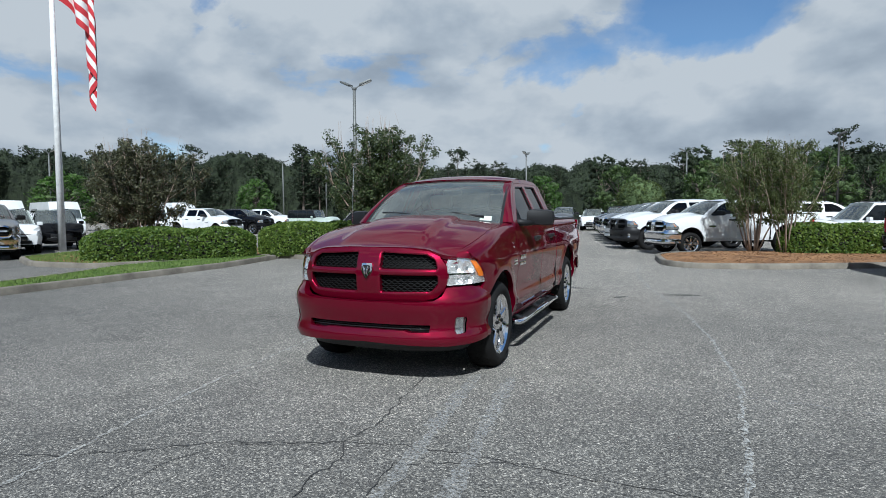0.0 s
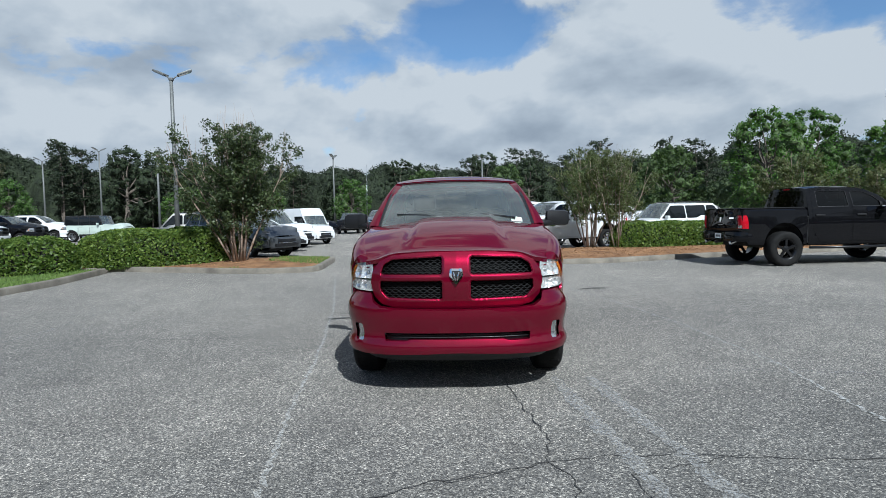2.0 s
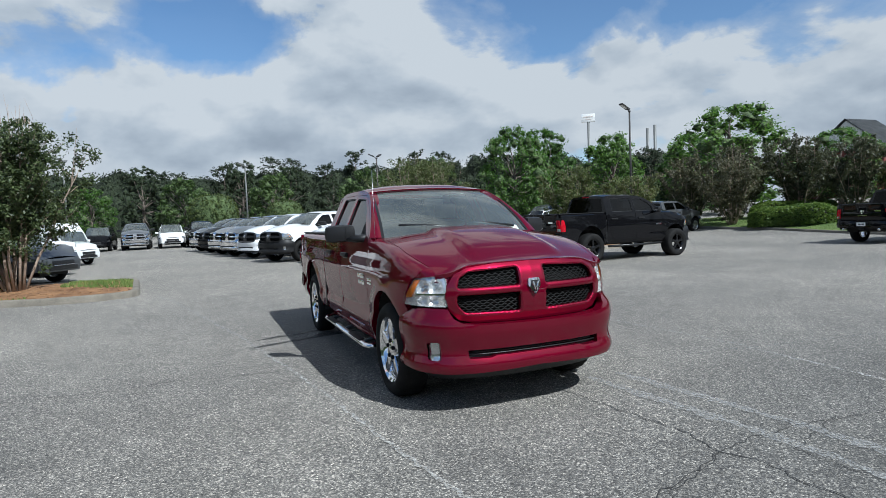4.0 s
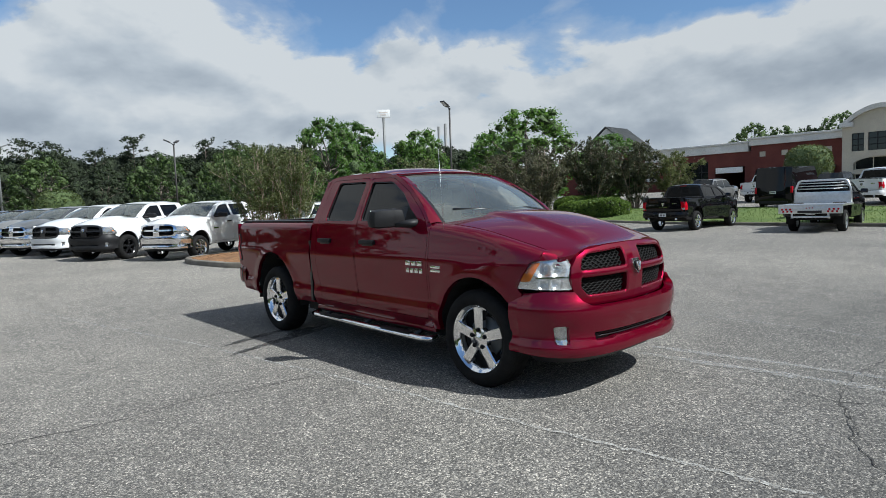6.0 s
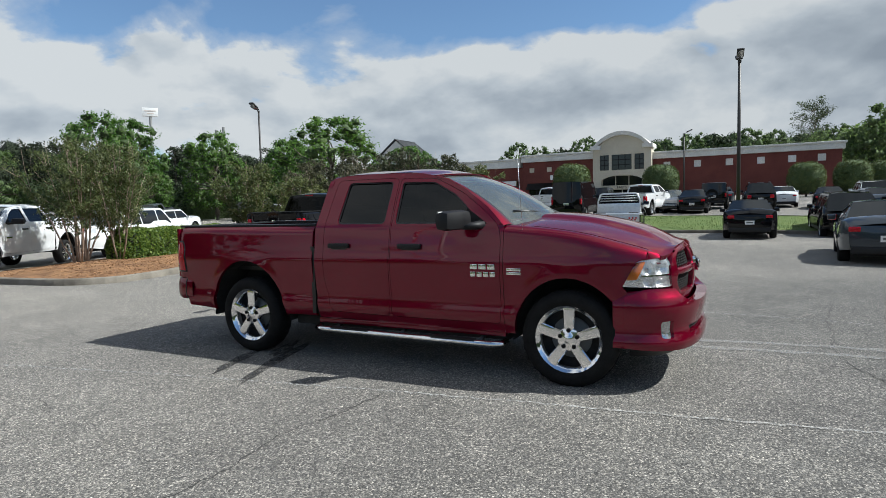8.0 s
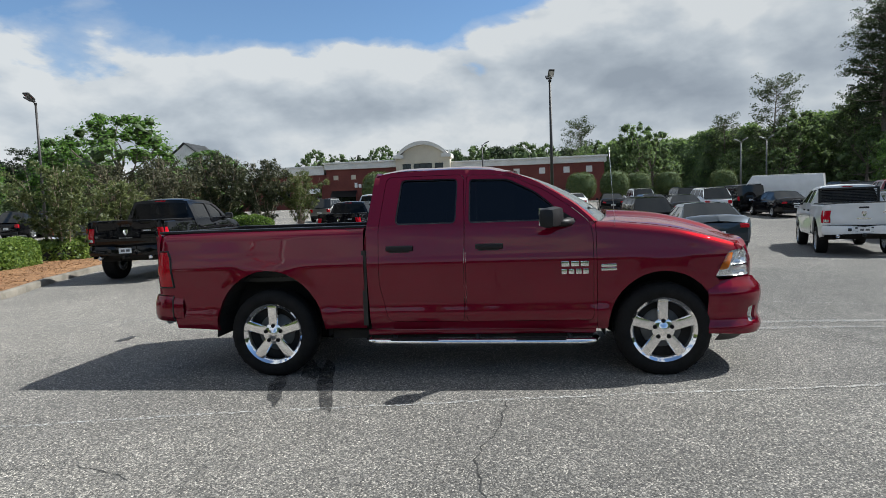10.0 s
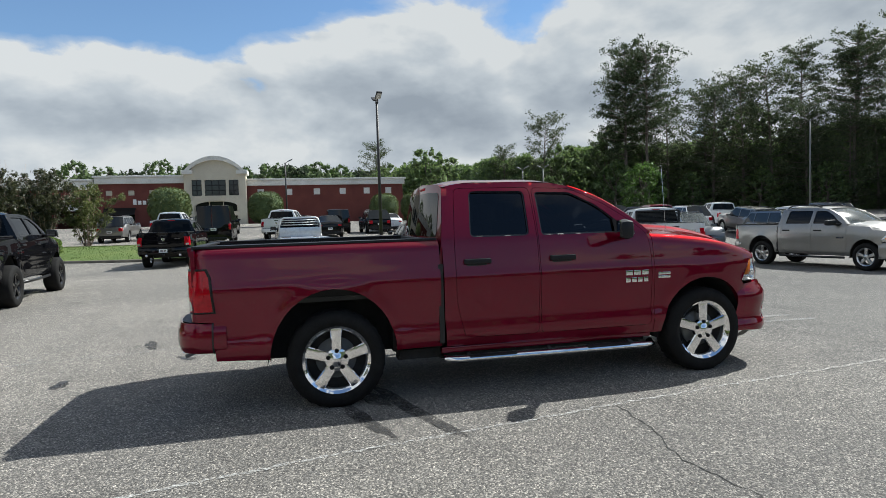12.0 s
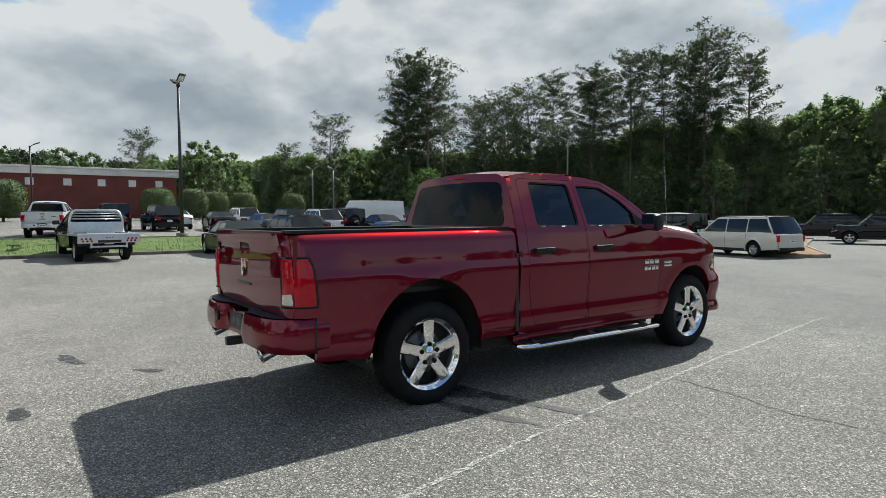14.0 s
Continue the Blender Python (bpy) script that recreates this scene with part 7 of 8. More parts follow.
        o.visible_shadow = s > 0
        if tall < 1:
            bm = bmesh.new()
            patch(bm, lambda u, v: screen(tall + (1 - tall) * u, v, y0, y1, 0.12, s), 3, 8)
            bmesh.ops.recalc_face_normals(bm, faces=bm.faces)
            part("roof_brow", bm, paint, root, "painted brow above the windscreen")
    bm = bmesh.new()

    def roofing(u, v):
        t = 2 * v - 1
        y = (b - 0.12 * (1 - t * t)) + ((c + 0.05 * (1 - t * t)) - (b - 0.12 * (1 - t * t))) * u
        return Vector((k["rw"] * t, y, roof_z + 0.035 * (1 - abs(t) ** 2.5) + 0.02 * math.sin(math.pi * u)))

    patch(bm, roofing, 8, 8)
    bmesh.ops.recalc_face_normals(bm, faces=bm.faces)
    part("roof", bm, paint if kind != "jeep" else BLACK_TRIM, root)
    # ends
    for s, y in ((-1, N), (1, T)):
        bm = bmesh.new()
        zt = line(y)
        hw = lambda z: half(y, z)
        out = [(-hw(sill), sill + 0.06), (hw(sill), sill + 0.06), (hw(zt - R), zt - R), (hw(zt - R) - R, zt), (-hw(zt - R) + R, zt), (-hw(zt - R), zt - R)]
        panel(bm, out, [], 0.2, lambda x, z: Vector((x, y + s * 0.10 * (1 - (x / W) ** 2) * (0.6 + 0.4 * math.sin(math.pi * min(1, (z - sill) / (zt - sill)))), z)), None, (0, s, 0))
        e = part("nose_panel" if s < 0 else "tail_panel", bm, paint, root)
        yy = y + s * 0.10
        if s < 0:
            boxed("grille", (-0.42, 0.42, yy - 0.012, yy + 0.03, zt - 0.30 if kind != "sedan" else zt - 0.22, zt - 0.07), SATIN_BLACK, root, 0.02, "black grille")
            for j in range(1, 2):
                z = (zt - 0.28 if kind != "sedan" else zt - 0.20) + 0.065 * j
                boxed("grille_bar", (-0.41, 0.41, yy - 0.022, yy - 0.013, z, z + 0.018), CHROME if kind != "jeep" else paint, root, 0.004)
            boxed("lower_intake", (-0.55, 0.55, yy - 0.006, yy + 0.03, sill + 0.10, sill + 0.22), SATIN_BLACK, root, 0.01)
        else:
            boxed("number_plate", (-0.155, 0.155, yy, yy + 0.016, zt - 0.36, zt - 0.22), WHITE_PLASTIC, root, 0.0, "number plate with plain bars")
            boxed("plate_bar", (-0.11, 0.11, yy + 0.0165, yy + 0.019, zt - 0.315, zt - 0.265), CABIN, root, 0.0)
            boxed("rear_valance", (-0.70, 0.70, yy - 0.05, yy + 0.02, sill + 0.02, sill + 0.17), BLACK_TRIM, root, 0.02)
            if kind == "jeep":
                bm = bmesh.new()
                lathe(bm, [(0.0001, -0.03), (0.2, -0.03), (0.24, 0.02), (0.38, 0.03), (0.395, -0.05), (0.38, -0.15), (0.1, -0.16)], 24, Matrix.Translation((0.1, T + 0.06, 1.05)) @ pose(0, 0, 0, 0, 0, 90))
                bmesh.ops.recalc_face_normals(bm, faces=bm.faces)
                part("spare_wheel", bm, RUBBER, root, "spare wheel on the tailgate")
    bm = bmesh.new()
    box(bm, -0.55, 0.55, N + 0.25, T - 0.2, sill - 0.05, sill + 0.35)
    box(bm, -W + 0.12, W - 0.12, k["wf"] + ra + 0.02, k["wr"] - ra - 0.02, sill - 0.03, sill + 0.4)
    for hb in housings:
        tmp = bpy.data.meshes.new("housing")
        hb.to_mesh(tmp)
        hb.free()
        bm.from_mesh(tmp)
        bpy.data.meshes.remove(tmp)
    part("chassis", bm, UNDER, root, "dark underbody", smooth=False)
    bm = bmesh.new()
    box(bm, -base_w + 0.1, base_w - 0.1, a + 0.1, a + 0.5, belt - 0.25, belt - 0.02, 0.04)
    for sx2 in (-0.36, 0.36):
        box(bm, sx2 - 0.23, sx2 + 0.23, a + 1.15, a + 1.3, belt - 0.4, min(belt + 0.42, roof_z - 0.12), 0.05)
    part("cabin", bm, CABIN, root, "dark cabin with two seats")
    return root


def on_lot(x, y, turn):
    z = ground_z(x, y)
    e = 1.5
    px = math.degrees(math.atan((ground_z(x + e, y) - ground_z(x - e, y)) / (2 * e)))
    return Matrix.Translation((x, y, z)) @ pose(0, 0, 0, 0, -px, 0) @ pose(0, 0, 0, 0, 0, turn)


# pickups round the lot
pickup("lifted black crew-cab pickup on wide black wheels", BLACK_PAINT, on_lot(10.0, 9.05, 96), crew=True, wheels="black", lift=0.10, tyre=0.445, wide=0.34, track=0.075, group="parked pickups", bars=True)
pickup("white heavy-duty pickup with chrome bumper and steel wheels", WHITE_PAINT, on_lot(3.95, 16.45, -60) @ Matrix.Diagonal((1.0, 1.0, 0.96, 1)), crew=True, wheels="steel", lift=0.06, tyre=0.405, chrome_front=True, group="parked pickups")
pickup("white pickup with black trim and black wheels", WHITE_PAINT, on_lot(2.45, 19.15, -60), crew=True, wheels="black", lift=0.05, tyre=0.43, wide=0.30, track=0.03, group="parked pickups")
W_TRUCK = pickup("white crew-cab pickup with alloy wheels", WHITE_PAINT, on_lot(1.85, 22.5, -62), crew=True, wheels="alloy", lift=0.03, group="parked pickups")
D_TRUCK = pickup("dark grey crew-cab pickup with chrome front", GREY_PAINT, on_lot(1.2, 25.3, -62), crew=True, wheels="alloy", chrome_front=True, lift=0.03, group="parked pickups")
S_TRUCK = pickup("silver crew-cab pickup with chrome front", SILVER_PAINT, on_lot(0.7, 28.2, -62), crew=True, wheels="alloy", chrome_front=True, lift=0.02, group="parked pickups")
B_TRUCK = pickup("black crew-cab pickup with chrome wheels", BLACK_PAINT, on_lot(22.2, 7.1, 90), crew=True, wheels="chrome", lift=0.02, group="parked pickups")
for src, x, y, a in ((B_TRUCK, 0.2, 31.2, -62), (D_TRUCK, -0.3, 34.3, -62), (W_TRUCK, 8.7, 26.7, 95), (W_TRUCK, -28.3, 25.4, 88), (B_TRUCK, -29.7, 30.6, 92), (W_TRUCK, -30.5, 34.6, 100), (W_TRUCK, 35.8, 2.7, 80),
                     (W_TRUCK, 42.5, 10.9, 88), (D_TRUCK, 23.5, 21.5, 100), (B_TRUCK, -2.2, 42.6, 5), (D_TRUCK, -6.8, 44.6, 2), (W_TRUCK, 18.6, -22.5, -95), (W_TRUCK, 20.4, -33.5, 95), (S_TRUCK, -21.0, 6.6, 62), (W_TRUCK, 33.0, -29.0, 70), (D_TRUCK, 27.0, 40.0, -60)):
    copy_thing(src, on_lot(x, y, a))
RED_TRUCK = pickup("dark red pickup far across the lot", RED_PAINT, on_lot(30.5, -22.0, 75), crew=True, wheels="alloy", group="parked pickups")
copy_thing(RED_TRUCK, on_lot(21.8, -38.5, 95))
Z_TRUCK = pickup("older white extended-cab pickup with a black headboard", WHITE_PAINT, on_lot(13.8, -10.75, 73), wheels="alloy", lift=0.06, tyre=0.40, group="parked pickups")
guard = boxed("headboard", (-0.76, 0.76, 0.96, 1.02, 1.84, 1.90), SATIN_BLACK, Z_TRUCK, 0.01, "black slatted cab guard")
for k in range(9):
    boxed("slat", (-0.72, 0.72, 0.98, 1.0, 1.42 + 0.045 * k, 1.445 + 0.045 * k), SATIN_BLACK, guard, 0.0)
for s in (-0.74, 0.74):
    boxed("post", (s - 0.03, s + 0.03, 0.96, 1.02, 1.38, 1.88), SATIN_BLACK, guard, 0.0)
SP_TRUCK = pickup("silver four-door sport pickup with roof rails", SILVER_PAINT, on_lot(9.1, -13.95, -81) @ Matrix.Diagonal((0.93, 0.92, 0.95, 1)), crew=True, wheels="alloy", group="parked pickups", bars=True)
for s in (-1, 1):
    bm = bmesh.new()
    tube(bm, [(s * 0.6, -0.2, 1.90), (s * 0.6, 0.0, 1.98), (s * 0.6, 0.85, 1.98), (s * 0.6, 1.0, 1.90)], 0.025, 6)
    part("roof_rail", bm, SATIN_BLACK, SP_TRUCK)


def flatbed(at):
    root = pickup("black pickup with a bare aluminium flatbed and headboard", BLACK_PAINT, at, wheels="alloy", lift=0.06, tyre=0.405, bed=False, group="parked pickups")
    bm = bmesh.new()
    box(bm, -1.05, 1.05, 1.0, 3.15, 0.98, 1.06, 0.01)
    box(bm, -1.05, 1.05, 3.05, 3.15, 0.72, 0.98, 0.01)
    part("flatbed", bm, TREADPLATE, root, "aluminium flatbed deck")
    head = boxed("headboard", (-0.98, 0.98, 1.0, 1.05, 1.06, 1.50), TREADPLATE, root, 0.01, "aluminium headboard with bars")
    bm = bmesh.new()
    tube(bm, [(-0.98, 1.02, 1.06), (-0.95, 1.02, 1.6), (-0.84, 1.02, 1.90), (-0.74, 1.02, 1.95), (0.74, 1.02, 1.95), (0.84, 1.02, 1.90), (0.95, 1.02, 1.6), (0.98, 1.02, 1.06)], 0.045, 6)
    part("hoop", bm, TREADPLATE, head)
    for z in (1.62, 1.73, 1.84):
        bm = bmesh.new()
        tube(bm, [(-0.86, 1.02, z), (0.86, 1.02, z)], 0.022, 5)
        part("bar", bm, TREADPLATE, head)
    boxed("under_bar", (-0.62, 0.62, 3.06, 3.12, 0.56, 0.62), TREADPLATE, root, 0.01, "aluminium under-run bar")
    for s in (-0.6, 0.6):
        boxed("bracket", (s - 0.03, s + 0.03, 3.04, 3.10, 0.56, 0.74), TREADPLATE, root, 0.0)
    for s in (-1, 1):
        for k in range(3):
            bm = bmesh.new()
            c = s * (0.62 + 0.14 * k)
            for z in (0.80, 0.88):
                lathe(bm, [(0.0001, -0.012), (0.030, -0.010), (0.038, 0.0), (0.038, 0.012)], 12, pose(c + (z - 0.84) * 0.5 * s, 3.166, z, 0, 0, -90))
            part("tail_lamp", bm, RED_LENS, root, "pair of round red lamps")
        boxed("mudflap", (s * 0.80 - 0.16, s * 0.80 + 0.16, 2.40, 2.42, 0.30, 0.98), RUBBER, root, 0.004, "black rubber mudflap")
    for k in (-1, 0, 1):
        boxed("marker_lamp", (0.10 * k - 0.025, 0.10 * k + 0.025, 3.151, 3.168, 0.91, 0.945), RED_LENS, root, 0.006)
    # raised black box that paints the shade of a hitch slot
    boxed("hitch_recess", (-0.40, 0.40, 3.13, 3.154, 0.735, 0.83), SATIN_BLACK, root, 0.004, "black box for the shade of the hitch slot")
    return root


flatbed(on_lot(22.5, 1.95, 95) @ Matrix.Diagonal((0.94, 1.0, 0.96, 1)))

# cars, vans and off-roaders
car("van", "tall black panel van seen from behind", BLACK_PAINT, on_lot(33.3, 6.7, 92) @ Matrix.Diagonal((1, 1, 0.94, 1)), panel_van=True)
VAN_W = car("van", "white high-roof cargo van", WHITE_PAINT, on_lot(38.0, -18.8, 150), panel_van=True)
for x, y, a in ((-36.5, 20.5, 70), (-35.8, 16.4, 70), (-33.6, 27.6, 75), (-33.0, 24.2, 72)):
    copy_thing(VAN_W, on_lot(x, y, a))
copy_thing(VAN_W, on_lot(-8.9, 25.6, 52) @ Matrix.Scale(0.80, 4))
SUV_S = car("suv", "silver family suv with roof rails", SILVER_PAINT, on_lot(40.2, 14.0, 90))
SUV_W = car("suv", "white suv with dark glass and roof rails", WHITE_PAINT, on_lot(8.9, 18.2, -72))
SUV_K = car("suv", "black suv with dark glass", BLACK_PAINT, on_lot(23.7, -6.7, 92))
SUV_G = car("suv", "dark grey suv with roof rails", GREY_PAINT, on_lot(-8.4, 15.3, 60))
JEEP_K = car("jeep", "black boxy off-roader with spare wheel", BLACK_PAINT, on_lot(42.5, -1.2, 90), wheels="black")
car("jeep", "pale green boxy off-roader", MINT_PAINT, on_lot(-26.0, 35.2, 92), wheels="alloy")
SED_K = car("sedan", "black sedan parked at the lawn kerb", BLACK_PAINT, on_lot(21.4, -3.3, 90))
SED_N = car("sedan", "slate blue muscle sedan on black wheels", NAVY_PAINT, on_lot(12.9, -6.2, 85), wheels="black")
SED_W = car("sedan", "white sedan with dark glass", WHITE_PAINT, on_lot(44.5, -5.6, 90))
SED_S = car("sedan", "silver sedan parked in the upper lot", SILVER_PAINT, on_lot(38.6, 1.4, -88))
car("minivan", "pale gold minivan with roof rails", BEIGE_PAINT, on_lot(8.8, -21.4, 75) @ Matrix.Scale(0.94, 4))
car("sedan", "bright blue small car", BLUE_PAINT, on_lot(17.0, 33.0, 60))
for src, x, y, a in (
    (SUV_S, -11.2, 20.0, 104), (SED_W, -9.0, 19.0, 58), (SUV_W, -9.4, 22.0, 58), (SUV_K, -10.6, 33.6, 58), (SUV_K, -9.3, 44.4, 0), (SUV_W, -4.4, 44.6, 4), (SUV_W, -23.2, 8.9, 62), (SUV_K, -24.6, 11.8, 62),
    (SED_W, 13.5, 30.5, -70), (SUV_S, 18.5, 37.5, 100), (SUV_W, 24.0, 34.0, 100), (SUV_K, 30.0, 31.0, 95), (SED_W, 34.0, 33.0, 95), (SED_K, 37.0, -0.2, 90), (SUV_K, 41.0, -4.0, 92), (SED_K, 42.0, -8.2, 85),
    (SED_N, 36.5, -9.8, 95), (SUV_W, 45.5, -11.0, 90), (SUV_K, 41.5, -13.4, 90), (SUV_W, 35.0, -13.2, 90), (SED_K, 30.6, -10.4, 85), (SED_K, 31.5, -16.2, 90), (SUV_G, 33.5, -22.5, 110), (SED_S, 47.5, -16.0, 90),
    (SUV_G, 17.4, -14.8, 255), (SUV_K, 13.4, -41.0, 110), (SUV_K, 8.6, -36.5, 110), (SUV_K, 46.0, 7.6, 90), (SUV_G, 15.6, -18.8, -100), (SUV_W, 31.5, -25.0, 80), (SED_S, 35.5, -27.5, 80), (SUV_S, 27.0, -26.5, 80), (SED_K, 25.0, -30.5, 80),
    (SED_W, 38.0, -32.0, 80), (SUV_G, 29.0, -34.5, 80), (SUV_K, 42.0, -25.0, 85), (SED_S, 44.0, -21.0, 85), (JEEP_K, 36.0, -15.6, 90), (JEEP_K, 15.5, -26.0, 80), (SED_N, 49.0, -1.5, 90),
    (SUV_W, -20.5, 40.0, 100), (SED_K, -16.0, 37.0, 60), (SUV_K, 1.0, 45.0, 0),
):
    copy_thing(src, on_lot(x, y, a))

# ---- plants ----
def leaves(rng, centres, radii, per, size, flat=1.0, jitter=0.5):
    """Small bent leaf pieces round many clump centres: vertices and faces."""
    c = np.repeat(np.array(centres), per, 0)
    r = np.repeat(np.array(radii), per)
    n = len(c)
    d = rng.normal(size=(n, 3))
    d /= np.linalg.norm(d, axis=1)[:, None]
    rad = r * (1 - jitter * rng.random(n) ** 1.5)
    p = c + d * rad[:, None] * np.array((1, 1, flat))
    nrm = d * 0.7 + rng.normal(size=(n, 3)) * 0.6 + np.array((0, 0, 0.35))
    nrm /= np.linalg.norm(nrm, axis=1)[:, None]
    a = np.cross(nrm, rng.normal(size=(n, 3)))
    a /= np.linalg.norm(a, axis=1)[:, None]
    b = np.cross(nrm, a)
    s = size * (0.55 + 0.9 * rng.random(n))[:, None]
    tip = p + a * s
    verts = np.stack([p - a * s * 0.9, p + b * s * 0.5 + nrm * s * 0.12, tip, p - b * s * 0.5 + nrm * s * 0.12], 1).reshape(-1, 3)
    k = np.arange(n) * 4
    faces = np.stack([k, k + 1, k + 2, k + 3], 1)
    return verts, faces


def leaf_object(name, verts, faces, mat, parent=None, label=""):
    me = bpy.data.meshes.new(name)
    me.vertices.add(len(verts))
    me.vertices.foreach_set("co", verts.astype(np.float32).ravel())
    me.loops.add(faces.size)
    me.loops.foreach_set("vertex_index", faces.astype(np.int32).ravel())
    me.polygons.add(len(faces))
    me.polygons.foreach_set("loop_start", np.arange(0, faces.size, faces.shape[1], dtype=np.int32))
    me.update(calc_edges=True)
    me.validate()
    me.materials.append(mat)
    ob = new(name, me)
    if parent is not None:
        ob.parent = parent
    if label:
        ob["label"] = label
    return ob


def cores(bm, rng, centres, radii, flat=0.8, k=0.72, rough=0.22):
    """Knobbly solid cores that close the inside of a crown; its shade is in their colour."""
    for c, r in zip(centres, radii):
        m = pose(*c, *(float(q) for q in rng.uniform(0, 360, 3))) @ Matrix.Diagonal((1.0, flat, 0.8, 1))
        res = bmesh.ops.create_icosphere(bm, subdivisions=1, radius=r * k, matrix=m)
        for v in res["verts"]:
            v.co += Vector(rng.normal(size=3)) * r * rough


def limb(bm, a, b, r0, r1, rng, bend=0.12, n=5, sides=6):
    a, b = Vector(a), Vector(b)
    L = (b - a).length
    off = Vector(rng.normal(size=3)) * bend * L
    pts = [a.lerp(b, i / n) + off * math.sin(math.pi * i / n) for i in range(n + 1)]
    tube(bm, pts, [r0 + (r1 - r0) * i / n for i in range(n + 1)], sides)
    return pts


def broadleaf(h, w, seed, mat, name="tree", label="leafy green deciduous tree", size=0.32, per=46, clumps=90, low=0.18, group="lot trees", core=0.62):
    rng = np.random.default_rng(seed)
    root = thing(name, label, "tree", group)
    bm = bmesh.new()
    limb(bm, (0, 0, -0.2), (0, 0, h * 0.5), 0.028 * h, 0.014 * h, rng, 0.03, 6, 8)
    cs, rs = [], []
    for i in range(clumps):
        u = (i + 0.5) / clumps
        z = low + (1 - low) * u
        prof = math.sin(math.pi * min(1, (z - low) / (1 - low) * 0.82 + 0.14)) ** 0.6
        a, rr = rng.uniform(0, math.tau), w / 2 * prof * (0.35 + 0.62 * rng.random() ** 0.5)
        c = (rr * math.cos(a), rr * math.sin(a), h * z * 0.93 + rng.normal() * 0.02 * h)
        cs.append(c)
        rs.append((0.045 + 0.060 * rng.random()) * w * (1.0 if z < 0.85 else 0.75))
        if i % 9 == 0:
            limb(bm, (0, 0, h * (0.22 + 0.3 * z)), c, 0.009 * h, 0.002 * h, rng, 0.10, 4, 5)
    part("trunk", bm, BARK, root, "grey branching trunk")
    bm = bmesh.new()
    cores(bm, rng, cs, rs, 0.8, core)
    part("inner_crown", bm, CROWN_SHADE_DEEP if mat is LEAF_SHADED_WOOD else CROWN_SHADE, root, "solid core with the crown's inner shade in its colour", sharp=180)
    v, f = leaves(rng, cs, [q * 1.3 for q in rs], per, size, 0.8, 0.75)
    leaf_object("crown", v, f, mat, root, "uneven leafy crown")
    return root


def myrtle(h, w, seed, mat, label="crape myrtle with many pale stems", stems=9, twigs=12, group="crape myrtles", per=26, low=0.28, leaf=0.062):
    """Stems that fan out from one foot like a vase, leafy from low down, with bare twigs above."""
    rng = np.random.default_rng(seed)
    root = thing("crape_myrtle", label, "tree", group)
    cs, rs = [], []
    for i in range(stems):
        a = math.tau * (i + 0.6 * rng.random()) / stems
        lean = (0.15 + 0.85 * rng.random() ** 0.7) if i % 3 else 0.25 * rng.random()
        foot = Vector((0.17 * math.cos(a), 0.17 * math.sin(a), -0.05))
        top = Vector((w / 2 * lean * math.cos(a), w / 2 * lean * math.sin(a), h * (0.97 - 0.20 * lean ** 2 - 0.10 * rng.random())))
        bm = bmesh.new()
        sag = Vector((0, 0, -0.10 * lean * h * 0.3))
        stem = [foot.lerp(top, q) + sag * math.sin(math.pi * q) * -1 + Vector(rng.normal(size=3)) * 0.03 * (0 < q < 1) for q in (0, 0.2, 0.4, 0.6, 0.8, 1.0)]
        tube(bm, stem, [0.036, 0.030, 0.024, 0.017, 0.010, 0.004], 6)
        for j in range(7):
            q = 0.26 + 0.66 * (j + rng.random()) / 7
            p = foot.lerp(top, q)
            b = a + rng.normal() * 1.0
            reach = h * (0.10 + 0.13 * rng.random()) * (1.15 - 0.5 * q)
            tip = p + Vector((math.cos(b) * reach, math.sin(b) * reach, reach * (0.55 + 0.6 * rng.random())))
            limb(bm, p, tip, 0.010, 0.003, rng, 0.06, 3, 4)
            for k in (0.35, 0.7, 1.0):
                cs.append(tuple(p.lerp(tip, k) + Vector(rng.normal(size=3)) * 0.07))
                rs.append((0.13 + 0.13 * rng.random()) * h / 4)
        for q in np.linspace(low, 1.0, 9):
            cs.append(tuple(foot.lerp(top, float(q)) + Vector(rng.normal(size=3)) * 0.10))
            rs.append((0.11 + 0.13 * rng.random()) * h / 4)
        for _ in range(max(1, twigs // stems)):
            b = a + rng.normal() * 0.5
            p = foot.lerp(top, 0.7)
            tip = p + Vector((math.cos(b) * 0.35 * lean, math.sin(b) * 0.35 * lean, h * (0.30 + 0.16 * rng.random())))
            limb(bm, p, tip, 0.009, 0.002, rng, 0.04, 4, 4)
        part("stem", bm, PALE_BARK, root, "slender pale branching stem")
    v, f = leaves(rng, cs, rs, per, leaf, 0.9, 0.95)
    leaf_object("crown", v, f, mat, root, "thin open foliage")
    return root


